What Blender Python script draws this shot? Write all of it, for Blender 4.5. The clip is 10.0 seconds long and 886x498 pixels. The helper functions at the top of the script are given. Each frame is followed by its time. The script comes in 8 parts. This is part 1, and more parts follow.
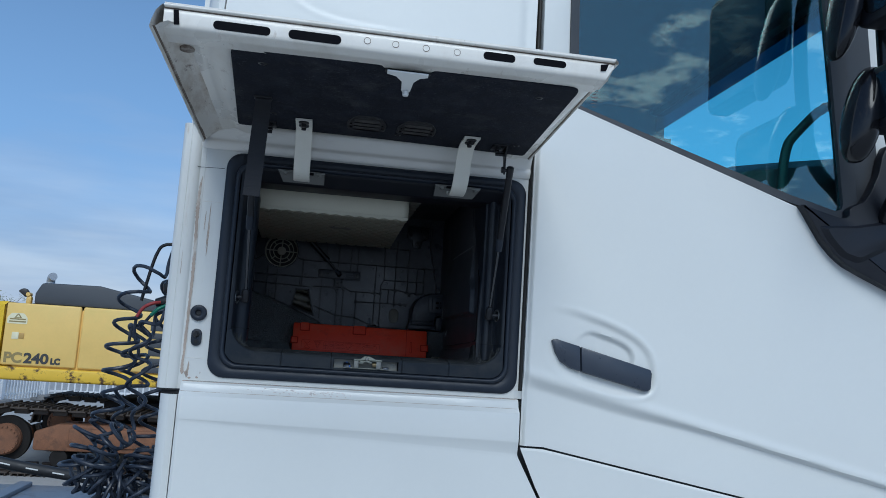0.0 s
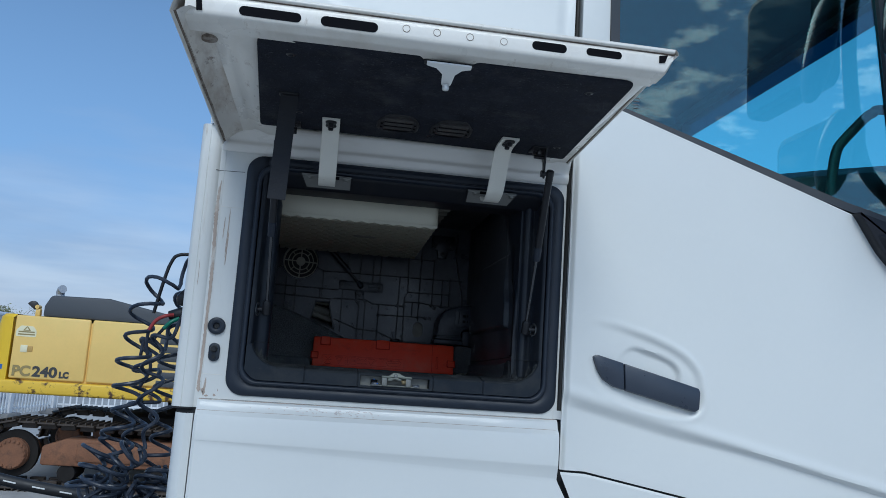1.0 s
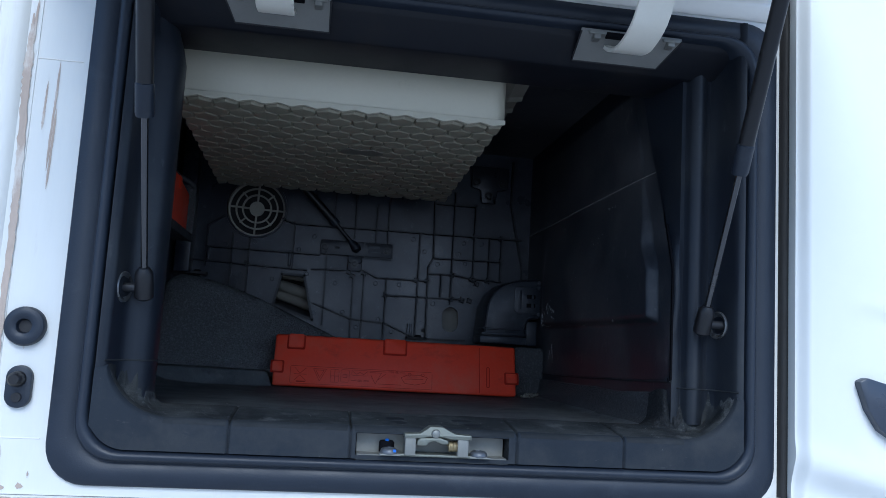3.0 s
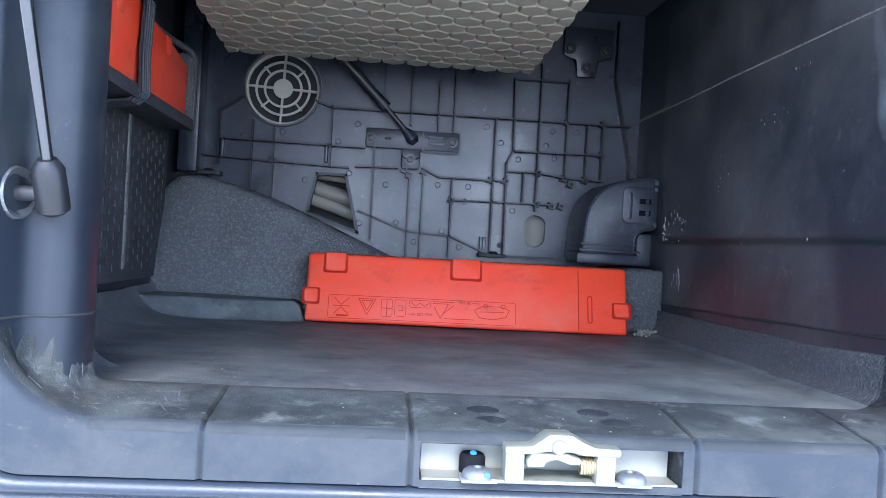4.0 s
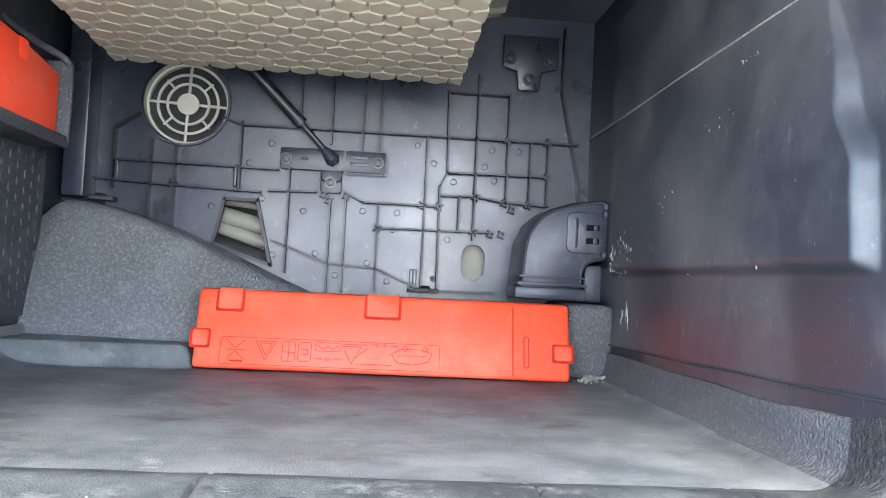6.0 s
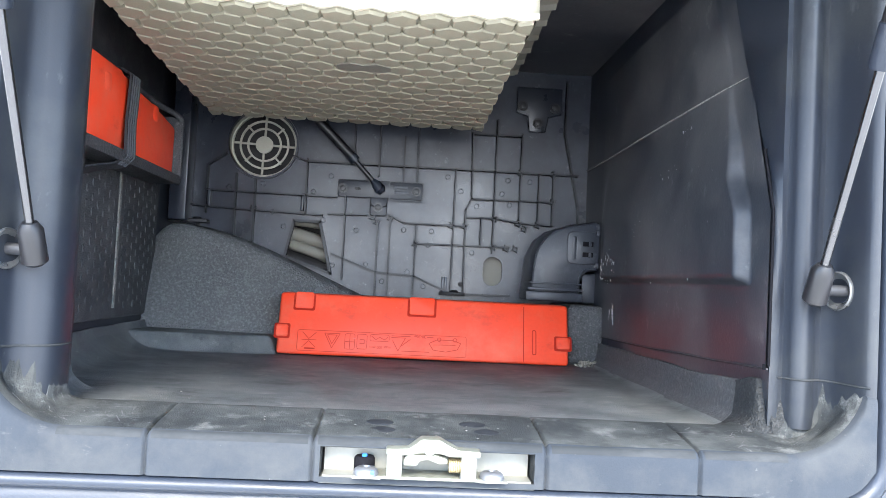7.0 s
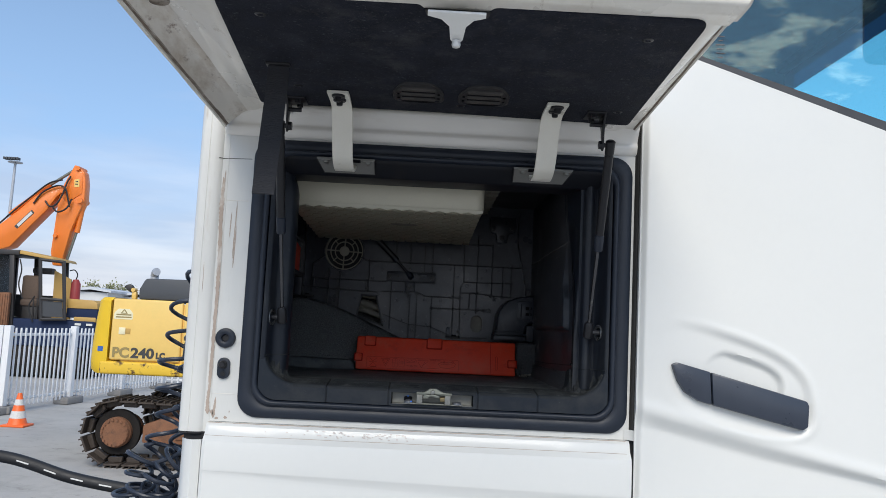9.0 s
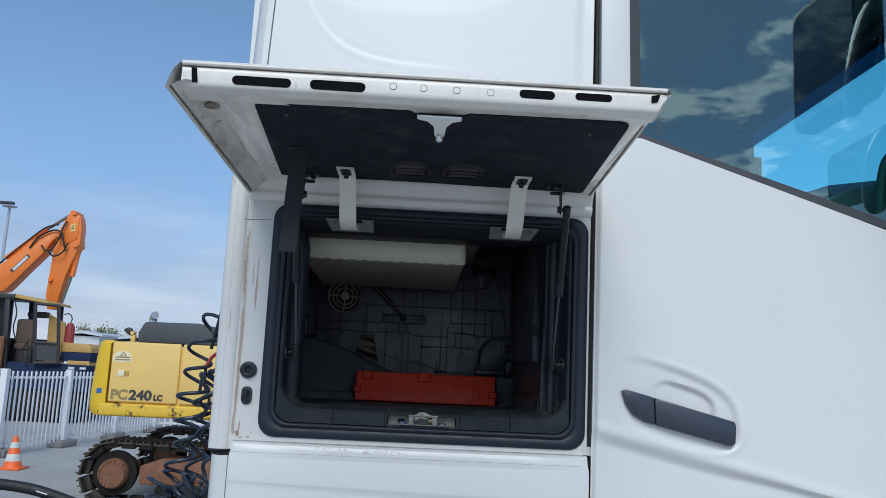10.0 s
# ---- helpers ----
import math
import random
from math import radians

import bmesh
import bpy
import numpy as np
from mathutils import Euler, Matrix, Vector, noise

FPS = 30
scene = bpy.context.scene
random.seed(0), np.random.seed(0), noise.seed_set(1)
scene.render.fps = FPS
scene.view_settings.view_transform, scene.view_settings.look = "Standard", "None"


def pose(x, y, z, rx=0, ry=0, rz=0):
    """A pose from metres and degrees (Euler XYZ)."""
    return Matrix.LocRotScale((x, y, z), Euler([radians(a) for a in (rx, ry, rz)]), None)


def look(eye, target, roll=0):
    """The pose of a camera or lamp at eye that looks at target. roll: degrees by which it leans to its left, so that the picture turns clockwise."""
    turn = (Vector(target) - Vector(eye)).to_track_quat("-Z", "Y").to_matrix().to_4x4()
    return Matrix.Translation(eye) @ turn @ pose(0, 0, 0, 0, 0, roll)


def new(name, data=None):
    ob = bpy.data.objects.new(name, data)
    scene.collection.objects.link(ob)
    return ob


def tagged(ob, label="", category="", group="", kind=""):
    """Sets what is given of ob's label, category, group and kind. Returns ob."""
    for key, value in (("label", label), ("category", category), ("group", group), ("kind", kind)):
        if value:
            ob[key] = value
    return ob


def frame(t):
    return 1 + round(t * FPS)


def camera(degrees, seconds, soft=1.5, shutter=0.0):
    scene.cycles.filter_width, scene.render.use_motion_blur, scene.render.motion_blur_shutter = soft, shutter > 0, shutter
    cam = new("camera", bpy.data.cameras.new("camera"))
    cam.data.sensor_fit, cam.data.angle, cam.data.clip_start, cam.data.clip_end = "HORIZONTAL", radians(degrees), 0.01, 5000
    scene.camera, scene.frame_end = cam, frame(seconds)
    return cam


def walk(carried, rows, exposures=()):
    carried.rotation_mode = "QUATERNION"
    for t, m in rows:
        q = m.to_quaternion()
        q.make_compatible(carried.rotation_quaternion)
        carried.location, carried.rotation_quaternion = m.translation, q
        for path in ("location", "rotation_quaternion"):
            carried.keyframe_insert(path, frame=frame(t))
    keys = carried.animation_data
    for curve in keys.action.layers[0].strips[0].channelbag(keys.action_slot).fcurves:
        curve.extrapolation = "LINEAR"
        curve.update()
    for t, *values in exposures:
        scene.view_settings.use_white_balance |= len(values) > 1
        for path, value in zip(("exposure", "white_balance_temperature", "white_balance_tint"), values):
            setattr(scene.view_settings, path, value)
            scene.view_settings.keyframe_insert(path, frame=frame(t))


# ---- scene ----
cam = camera(58.0, 10.0, soft=0.5)
PATH = [
    (0, (0.002, 0.055, 1.742), (0.299, 2.016, 2.002), 3.7),
    (0.5, (-0.022, 0.085, 1.745), (0.26, 2.046, 2.021), 3.8),
    (1, (-0.041, 0.2, 1.744), (0.233, 2.159, 2.037), 3.9),
    (1.5, (-0.037, 0.456, 1.754), (0.24, 2.414, 2.056), 3.8),
    (2, (-0.009, 0.733, 1.746), (0.265, 2.689, 2.059), 3.6),
    (2.2, (-0.008, 0.849, 1.755), (0.258, 2.807, 2.067), 3.7),
    (3.3, (0.012, 1.441, 1.826), (0.305, 3.415, 1.955), 3.4),
    (3.5, (0.012, 1.527, 1.832), (0.264, 3.511, 1.847), 3.4),
    (4, (0.02, 1.687, 1.838), (0.187, 3.68, 1.827), 3.2),
    (4.5, (0.041, 1.81, 1.83), (0.221, 3.802, 1.844), 3.0),
    (5, (0.096, 1.874, 1.829), (0.305, 3.862, 1.899), 2.9),
    (5.2, (0.112, 1.884, 1.827), (0.325, 3.871, 1.914), 2.9),
    (6.3, (0.14, 1.763, 1.844), (0.28, 3.757, 1.919), 2.9),
    (6.5, (0.125, 1.705, 1.843), (0.253, 3.699, 1.919), 2.9),
    (7, (0.109, 1.549, 1.848), (0.218, 3.544, 1.926), 2.9),
    (7.5, (0.135, 1.319, 1.831), (0.232, 3.312, 1.972), 2.7),
    (8, (0.104, 1.074, 1.836), (0.176, 3.065, 2.016), 2.5),
    (8.5, (0.064, 0.754, 1.851), (0.117, 2.746, 2.023), 2.9),
    (9, (0.113, 0.496, 1.848), (0.154, 2.486, 2.047), 2.8),
    (9.5, (0.151, 0.275, 1.817), (0.173, 2.25, 2.133), 2.8),
    (10, (0.117, 0.154, 1.821), (0.172, 2.13, 2.128), 2.7),
]
EXPOSURES = [(0, -0.06, 5650, 3), (1.0, -0.04, 5650, 3), (2.0, 0.20, 5700, 4), (3.3, 1.6, 5350, 9), (3.5, 2.25, 5350, 13), (4.0, 3.75, 5800, 10), (4.5, 4.78, 6200, 9), (5.2, 4.98, 6650, 7), (6.5, 4.85, 6950, 8), (7.0, 4.12, 6850, 8), (7.5, 2.55, 6650, 8), (8.0, 0.95, 6550, 8), (8.5, 0.62, 6800, 8), (9.0, 0.5, 6780, 9), (9.5, 0.15, 6400, 8), (10, 0.1, 6050, 6)]
walk(cam, [(t, look(eye, target, roll)) for t, eye, target, roll in PATH], EXPOSURES)

# ---- world and sun ----
SUN_ELEVATION, SUN_AZIMUTH = 43.0, 182.0     # azimuth: degrees from +y towards +x
world = bpy.data.worlds.new("open_sky")
scene.world = world
world.use_nodes = True
wn, wl = world.node_tree.nodes, world.node_tree.links
wn.clear()
w_out = wn.new("ShaderNodeOutputWorld")
w_bg = wn.new("ShaderNodeBackground")
w_sky = wn.new("ShaderNodeTexSky")
w_sky.sky_type, w_sky.sun_disc = "NISHITA", False
w_sky.sun_elevation, w_sky.sun_rotation = radians(SUN_ELEVATION), radians(SUN_AZIMUTH)
w_sky.air_density, w_sky.dust_density, w_sky.ozone_density = 1.0, 0.6, 3.0
w_co = wn.new("ShaderNodeTexCoord")
w_sep = wn.new("ShaderNodeSeparateXYZ")
w_add = wn.new("ShaderNodeMath")
w_add.operation, w_add.inputs[1].default_value = "ADD", 0.12
w_max = wn.new("ShaderNodeMath")
w_max.operation, w_max.inputs[1].default_value = "MAXIMUM", 0.05
w_comb = wn.new("ShaderNodeCombineXYZ")
w_dx, w_dy = wn.new("ShaderNodeMath"), wn.new("ShaderNodeMath")
w_dx.operation = w_dy.operation = "DIVIDE"
wl.new(w_co.outputs["Generated"], w_sep.inputs[0])
wl.new(w_sep.outputs["Z"], w_add.inputs[0])
wl.new(w_add.outputs[0], w_max.inputs[0])
for axis, node in (("X", w_dx), ("Y", w_dy)):
    wl.new(w_sep.outputs[axis], node.inputs[0])
    wl.new(w_max.outputs[0], node.inputs[1])
    wl.new(node.outputs[0], w_comb.inputs[axis])
w_noise = wn.new("ShaderNodeTexNoise")
w_noise.inputs["Scale"].default_value, w_noise.inputs["Detail"].default_value = 5.0, 9
w_noise.inputs["Roughness"].default_value = 0.58
w_shift = wn.new("ShaderNodeVectorMath")
w_shift.operation, w_shift.inputs[1].default_value = "ADD", (3.7, 1.9, 0)
wl.new(w_comb.outputs[0], w_shift.inputs[0])
wl.new(w_shift.outputs[0], w_noise.inputs["Vector"])
w_ramp = wn.new("ShaderNodeValToRGB")
w_ramp.color_ramp.elements[0].position, w_ramp.color_ramp.elements[1].position = 0.665, 0.74
w_ramp.color_ramp.elements[0].color, w_ramp.color_ramp.elements[1].color = (0, 0, 0, 1), (0.85, 0.85, 0.85, 1)
w_bank = wn.new("ShaderNodeMath")             # the cumulus gathers towards -y
w_bank.operation, w_bank.inputs[1].default_value = "MULTIPLY_ADD", -0.16
wl.new(w_sep.outputs["Y"], w_bank.inputs[0])
wl.new(w_noise.outputs["Fac"], w_bank.inputs[2])
wl.new(w_bank.outputs[0], w_ramp.inputs[0])
w_mix = wn.new("ShaderNodeMix")
w_mix.data_type = "RGBA"
wl.new(w_ramp.outputs[0], w_mix.inputs[0])
w_haze, w_fade = wn.new("ShaderNodeMix"), wn.new("ShaderNodeMapRange")
w_haze.data_type = "RGBA"
w_fade.inputs["From Min"].default_value, w_fade.inputs["From Max"].default_value = 0.0, 0.45
w_fade.inputs["To Min"].default_value, w_fade.inputs["To Max"].default_value = 0.86, 0.22
wl.new(w_sep.outputs["Z"], w_fade.inputs["Value"])
wl.new(w_fade.outputs[0], w_haze.inputs[0])
wl.new(w_sky.outputs[0], w_haze.inputs[6])
w_low = wn.new("ShaderNodeMix")               # pale cloud veil over the horizon
w_low.data_type = "RGBA"
w_low.inputs[7].default_value = (2.8, 4.7, 8.0, 1)
w_streak, w_streak_map, w_tone = wn.new("ShaderNodeTexNoise"), wn.new("ShaderNodeVectorMath"), wn.new("ShaderNodeMix")
w_streak.inputs["Scale"].default_value, w_streak.inputs["Detail"].default_value = 4.0, 6
w_streak_map.operation, w_streak_map.inputs[1].default_value = "MULTIPLY", (1, 1, 7.0)
w_tone.data_type = "RGBA"
w_tone.inputs[6].default_value, w_tone.inputs[7].default_value = (3.9, 4.4, 6.0, 1), (5.9, 6.2, 7.4, 1)
w_ridge = wn.new("ShaderNodeMapRange")
w_ridge.inputs["From Min"].default_value, w_ridge.inputs["From Max"].default_value = 0.38, 0.60
wl.new(w_co.outputs["Generated"], w_streak_map.inputs[0])
wl.new(w_streak_map.outputs[0], w_streak.inputs["Vector"])
wl.new(w_streak.outputs["Fac"], w_ridge.inputs["Value"])
wl.new(w_ridge.outputs[0], w_tone.inputs[0])
wl.new(w_tone.outputs[2], w_low.inputs[6])
w_veil = wn.new("ShaderNodeTexNoise")
w_veil.inputs["Scale"].default_value, w_veil.inputs["Detail"].default_value = 5.0, 6
w_flat = wn.new("ShaderNodeVectorMath")
w_flat.operation, w_flat.inputs[1].default_value = "MULTIPLY", (1, 1, 4.5)
wl.new(w_co.outputs["Generated"], w_flat.inputs[0])
wl.new(w_flat.outputs[0], w_veil.inputs["Vector"])
w_up = wn.new("ShaderNodeMath")
w_up.operation, w_up.inputs[1].default_value = "MULTIPLY_ADD", 0.26
wl.new(w_veil.outputs["Fac"], w_up.inputs[0])
wl.new(w_sep.outputs["Z"], w_up.inputs[2])
w_edge = wn.new("ShaderNodeMapRange")
w_edge.inputs["From Min"].default_value, w_edge.inputs["From Max"].default_value = 0.17, 0.38
wl.new(w_up.outputs[0], w_edge.inputs["Value"])
wl.new(w_edge.outputs[0], w_low.inputs[0])
wl.new(w_low.outputs[2], w_haze.inputs[7])
wl.new(w_haze.outputs[2], w_mix.inputs[6])
w_mix.inputs[7].default_value = (13.0, 13.2, 13.8, 1)
wl.new(w_mix.outputs[2], w_bg.inputs["Color"])
w_bg.inputs["Strength"].default_value = 0.098
wl.new(w_bg.outputs[0], w_out.inputs[0])

sun = new("sun", bpy.data.lights.new("sun", "SUN"))
sun.data.energy, sun.data.angle, sun.data.color = 1.8, radians(36), (1.0, 0.96, 0.90)
sun_way = Vector((math.sin(radians(SUN_AZIMUTH)) * math.cos(radians(SUN_ELEVATION)),
                  math.cos(radians(SUN_AZIMUTH)) * math.cos(radians(SUN_ELEVATION)), math.sin(radians(SUN_ELEVATION))))
sun.matrix_basis = look(sun_way * 60, (0, 0, 0))

# ---- materials ----
def surface(name, color, rough=0.5, metal=0.0, scale=20.0, vary=0.12, bump=0.0, fine=300.0, dirt=None, dirt_at=(0.58, 0.75), dirt_scale=6.0,
            coat=0.0, rough_vary=0.1, stretch=(1, 1, 1), spec=0.5, sheen=0.0, random_tint=0.0, specks=None):
    """A procedural surface: base colour with two scales of variation, an optional patchy dirt layer, and fine relief."""
    m = bpy.data.materials.new(name)
    m.use_nodes = True
    n, l = m.node_tree.nodes, m.node_tree.links
    p = n["Principled BSDF"]
    co = n.new("ShaderNodeTexCoord")
    mp = n.new("ShaderNodeMapping")
    mp.inputs["Scale"].default_value = stretch
    l.new(co.outputs["Object"], mp.inputs["Vector"])

    def noise_node(s, detail=4.0, r=0.55):
        t = n.new("ShaderNodeTexNoise")
        t.inputs["Scale"].default_value, t.inputs["Detail"].default_value, t.inputs["Roughness"].default_value = s, detail, r
        l.new(mp.outputs[0], t.inputs["Vector"])
        return t

    big, small = noise_node(scale, 5), noise_node(fine, 2)
    add = n.new("ShaderNodeMath")
    add.operation = "MULTIPLY_ADD"
    add.inputs[1].default_value = 0.35
    l.new(small.outputs["Fac"], add.inputs[0])
    l.new(big.outputs["Fac"], add.inputs[2])
    shade = n.new("ShaderNodeMapRange")
    shade.inputs["From Min"].default_value, shade.inputs["From Max"].default_value = 0.35, 1.0
    shade.inputs["To Min"].default_value, shade.inputs["To Max"].default_value = 1 - vary, 1 + vary
    l.new(add.outputs[0], shade.inputs["Value"])
    hsv = n.new("ShaderNodeHueSaturation")
    hsv.inputs["Color"].default_value = (*color, 1)
    l.new(shade.outputs[0], hsv.inputs["Value"])
    out = hsv.outputs[0]
    if random_tint:
        info = n.new("ShaderNodeObjectInfo")
        rr_ = n.new("ShaderNodeMapRange")
        rr_.inputs["To Min"].default_value, rr_.inputs["To Max"].default_value = 1 - random_tint, 1 + random_tint
        l.new(info.outputs["Random"], rr_.inputs["Value"])
        h2 = n.new("ShaderNodeHueSaturation")
        l.new(out, h2.inputs["Color"])
        l.new(rr_.outputs[0], h2.inputs["Value"])
        out = h2.outputs[0]
    fac = None
    if dirt:
        d = noise_node(dirt_scale, 9, 0.68)
        ramp = n.new("ShaderNodeMapRange")
        ramp.inputs["From Min"].default_value, ramp.inputs["From Max"].default_value = dirt_at
        l.new(d.outputs["Fac"], ramp.inputs["Value"])
        mix = n.new("ShaderNodeMix")
        mix.data_type = "RGBA"
        l.new(ramp.outputs[0], mix.inputs[0])
        l.new(out, mix.inputs[6])
        mix.inputs[7].default_value = (*dirt, 1)
        out, fac = mix.outputs[2], ramp.outputs[0]
    for layer in ([specks] if isinstance(specks, tuple) else specks or []):
        tint, s_scale, lo, hi, s_stretch = layer
        mp2 = n.new("ShaderNodeMapping")
        mp2.inputs["Scale"].default_value, mp2.inputs["Location"].default_value = s_stretch, (3.1, 1.7, 5.3)
        l.new(co.outputs["Object"], mp2.inputs["Vector"])
        sn = n.new("ShaderNodeTexNoise")
        sn.inputs["Scale"].default_value, sn.inputs["Detail"].default_value, sn.inputs["Roughness"].default_value = s_scale, 8, 0.72
        l.new(mp2.outputs[0], sn.inputs["Vector"])
        sr = n.new("ShaderNodeMapRange")
        sr.inputs["From Min"].default_value, sr.inputs["From Max"].default_value = lo, hi
        l.new(sn.outputs["Fac"], sr.inputs["Value"])
        sm = n.new("ShaderNodeMix")
        sm.data_type = "RGBA"
        l.new(sr.outputs[0], sm.inputs[0])
        l.new(out, sm.inputs[6])
        sm.inputs[7].default_value = (*tint, 1)
        out = sm.outputs[2]
    l.new(out, p.inputs["Base Color"])
    rv = n.new("ShaderNodeMapRange")
    rv.inputs["From Min"].default_value, rv.inputs["From Max"].default_value = 0.3, 0.7
    rv.inputs["To Min"].default_value, rv.inputs["To Max"].default_value = max(0.02, rough - rough_vary), min(1, rough + rough_vary)
    l.new(big.outputs["Fac"], rv.inputs["Value"])
    l.new(rv.outputs[0], p.inputs["Roughness"])
    p.inputs["Metallic"].default_value = metal
    p.inputs["Specular IOR Level"].default_value = spec
    p.inputs["Coat Weight"].default_value, p.inputs["Coat Roughness"].default_value = coat, 0.04
    p.inputs["Sheen Weight"].default_value = sheen
    if bump:
        b = n.new("ShaderNodeBump")
        b.inputs["Strength"].default_value, b.inputs["Distance"].default_value = min(1.0, bump), 0.0015 * max(1.0, bump)
        l.new(small.outputs["Fac"], b.inputs["Height"])
        l.new(b.outputs[0], p.inputs["Normal"])
    return m


def glass(name, color, rough=0.0, ior=1.5):
    m = bpy.data.materials.new(name)
    m.use_nodes = True
    p = m.node_tree.nodes["Principled BSDF"]
    p.inputs["Base Color"].default_value = (*color, 1)
    p.inputs["Transmission Weight"].default_value = 1.0
    p.inputs["Roughness"].default_value, p.inputs["IOR"].default_value = rough, ior
    return m


WHITE = surface("white_vehicle_paint", (0.74, 0.745, 0.715), 0.32, coat=0.25, scale=3, vary=0.02, fine=60, rough_vary=0.04)
# Brighter and creamier than the side paint: ground bounce put into the colour.
WHITE_CHANNEL = surface("bounce_lit_white_channel_paint", (0.84, 0.81, 0.75), 0.24, coat=0.8, scale=5, vary=0.03, dirt=(0.68, 0.62, 0.54), dirt_at=(0.60, 0.82), dirt_scale=7, fine=120, stretch=(0.4, 1, 1.6))
WHITE_WORN = surface("worn_white_paint", (0.72, 0.715, 0.675), 0.40, coat=0.25, scale=9, vary=0.03, dirt=(0.56, 0.51, 0.44), dirt_at=(0.66, 0.76),
                     dirt_scale=7, fine=120, stretch=(5, 1, 0.6), specks=((0.60, 0.56, 0.49), 9, 0.60, 0.82, (3, 1, 0.5)))
# Grimy white; warm ground bounce is also put into its cream base colour.
WHITE_LID = surface("grimy_bounce_lit_lid_paint", (0.80, 0.765, 0.695), 0.30, coat=0.3, scale=12, vary=0.04, dirt=(0.66, 0.61, 0.53), dirt_at=(0.52, 0.76), dirt_scale=6, fine=150, stretch=(1.3, 0.7, 1),
                    specks=((0.46, 0.39, 0.31), 14, 0.62, 0.74, (2.2, 0.7, 1)))
LID_SKIRT = surface("brown_stained_white_paint", (0.76, 0.72, 0.655), 0.40, scale=10, vary=0.06, dirt=(0.46, 0.38, 0.295), dirt_at=(0.48, 0.70), dirt_scale=8, fine=150, stretch=(2.5, 0.6, 1),
                    specks=((0.24, 0.18, 0.14), 26, 0.58, 0.70, (2, 0.8, 1)))
GRIME = surface("brown_hem_grime", (0.17, 0.13, 0.10), 0.8, scale=30, vary=0.4, dirt=(0.42, 0.38, 0.33), dirt_at=(0.5, 0.66), dirt_scale=22)
HINGE_PAINT = surface("cream_hinge_paint", (0.80, 0.77, 0.68), 0.34, scale=14, vary=0.05, dirt=(0.48, 0.43, 0.36), dirt_at=(0.64, 0.85), dirt_scale=18)
RUBBER = surface("black_seal_rubber", (0.0172, 0.0230, 0.0350), 0.42, scale=18, vary=0.15, bump=0.1, fine=500, dirt=(0.056, 0.063, 0.075), dirt_at=(0.55, 0.95), dirt_scale=11, spec=0.38,
                 specks=((0.11, 0.115, 0.12), 60, 0.66, 0.80, (0.4, 1, 1)))
GAP_BLACK = surface("gap_rubber", (0.022, 0.022, 0.024), 0.7, vary=0.1)
# Same sheet as the floor mat; darkened here to offset the stronger light.
SILL_PLASTIC = surface("shaded_scuffed_dusty_plastic", (0.026, 0.029, 0.031), 0.74, spec=0.14, scale=14, vary=0.3, bump=0.5, fine=700, dirt=(0.058, 0.062, 0.062), dirt_at=(0.42, 0.62), dirt_scale=20,
                       specks=[((0.115, 0.119, 0.118), 30, 0.55, 0.70, (0.9, 1.1, 1.2)), ((0.15, 0.155, 0.155), 150, 0.62, 0.74, (1, 1, 1)), ((0.012, 0.013, 0.015), 26, 0.58, 0.72, (1, 1.1, 1)), ((0.13, 0.134, 0.134), 60, 0.655, 0.70, (0.35, 2.2, 1)), ((0.13, 0.134, 0.134), 55, 0.66, 0.70, (2.4, 0.5, 1))])
SILL_FRONT = surface("grey_sill_front_plastic", (0.0268, 0.0322, 0.0405), 0.75, spec=0.10, scale=10, vary=0.18, bump=0.15, fine=700, dirt=(0.050, 0.053, 0.056), dirt_at=(0.44, 0.72), dirt_scale=12,
                     specks=[((0.105, 0.107, 0.11), 26, 0.64, 0.80, (0.6, 1, 1.4)), ((0.14, 0.142, 0.145), 170, 0.67, 0.77, (1, 1, 1))])
DIMPLE = surface("dark_pressed_dimple", (0.017, 0.019, 0.023), 0.75, spec=0.15, scale=60, vary=0.4, dirt=(0.034, 0.037, 0.042), dirt_at=(0.5, 0.7), dirt_scale=120)
WALL_SCRATCH = surface("pale_wall_scratch", (0.36, 0.36, 0.355), 0.8, vary=0.3)
SILL_SCRATCH = surface("pale_scratch", (0.080, 0.081, 0.084), 0.75, vary=0.3)
FLOOR_PLASTIC = surface("dusty_floor_mat", (0.075, 0.082, 0.085), 0.60, spec=0.28, scale=8, vary=0.28, bump=0.7, fine=650, dirt=(0.140, 0.146, 0.146), dirt_at=(0.40, 0.66), dirt_scale=14,
                        specks=[((0.18, 0.185, 0.183), 40, 0.57, 0.72, (0.9, 1.1, 1)), ((0.036, 0.039, 0.043), 15, 0.55, 0.70, (0.9, 1.2, 1)), ((0.26, 0.262, 0.26), 190, 0.645, 0.73, (1, 1, 1)), ((0.20, 0.205, 0.205), 45, 0.655, 0.70, (0.4, 2.0, 1)), ((0.20, 0.205, 0.205), 40, 0.66, 0.705, (2.2, 0.6, 1))])
WALL_PLASTIC = surface("satin_wall_plastic", (0.0245, 0.0278, 0.0348), 0.46, spec=0.32, scale=6, vary=0.18, bump=0.10, fine=400, dirt=(0.088, 0.087, 0.089), dirt_at=(0.42, 0.72), dirt_scale=6,
                       specks=[((0.12, 0.12, 0.122), 42, 0.60, 0.78, (1, 1, 0.6)), ((0.18, 0.18, 0.183), 160, 0.655, 0.75, (1, 1, 0.6)), ((0.13, 0.131, 0.135), 9, 0.64, 0.72, (1, 1.2, 0.9))])
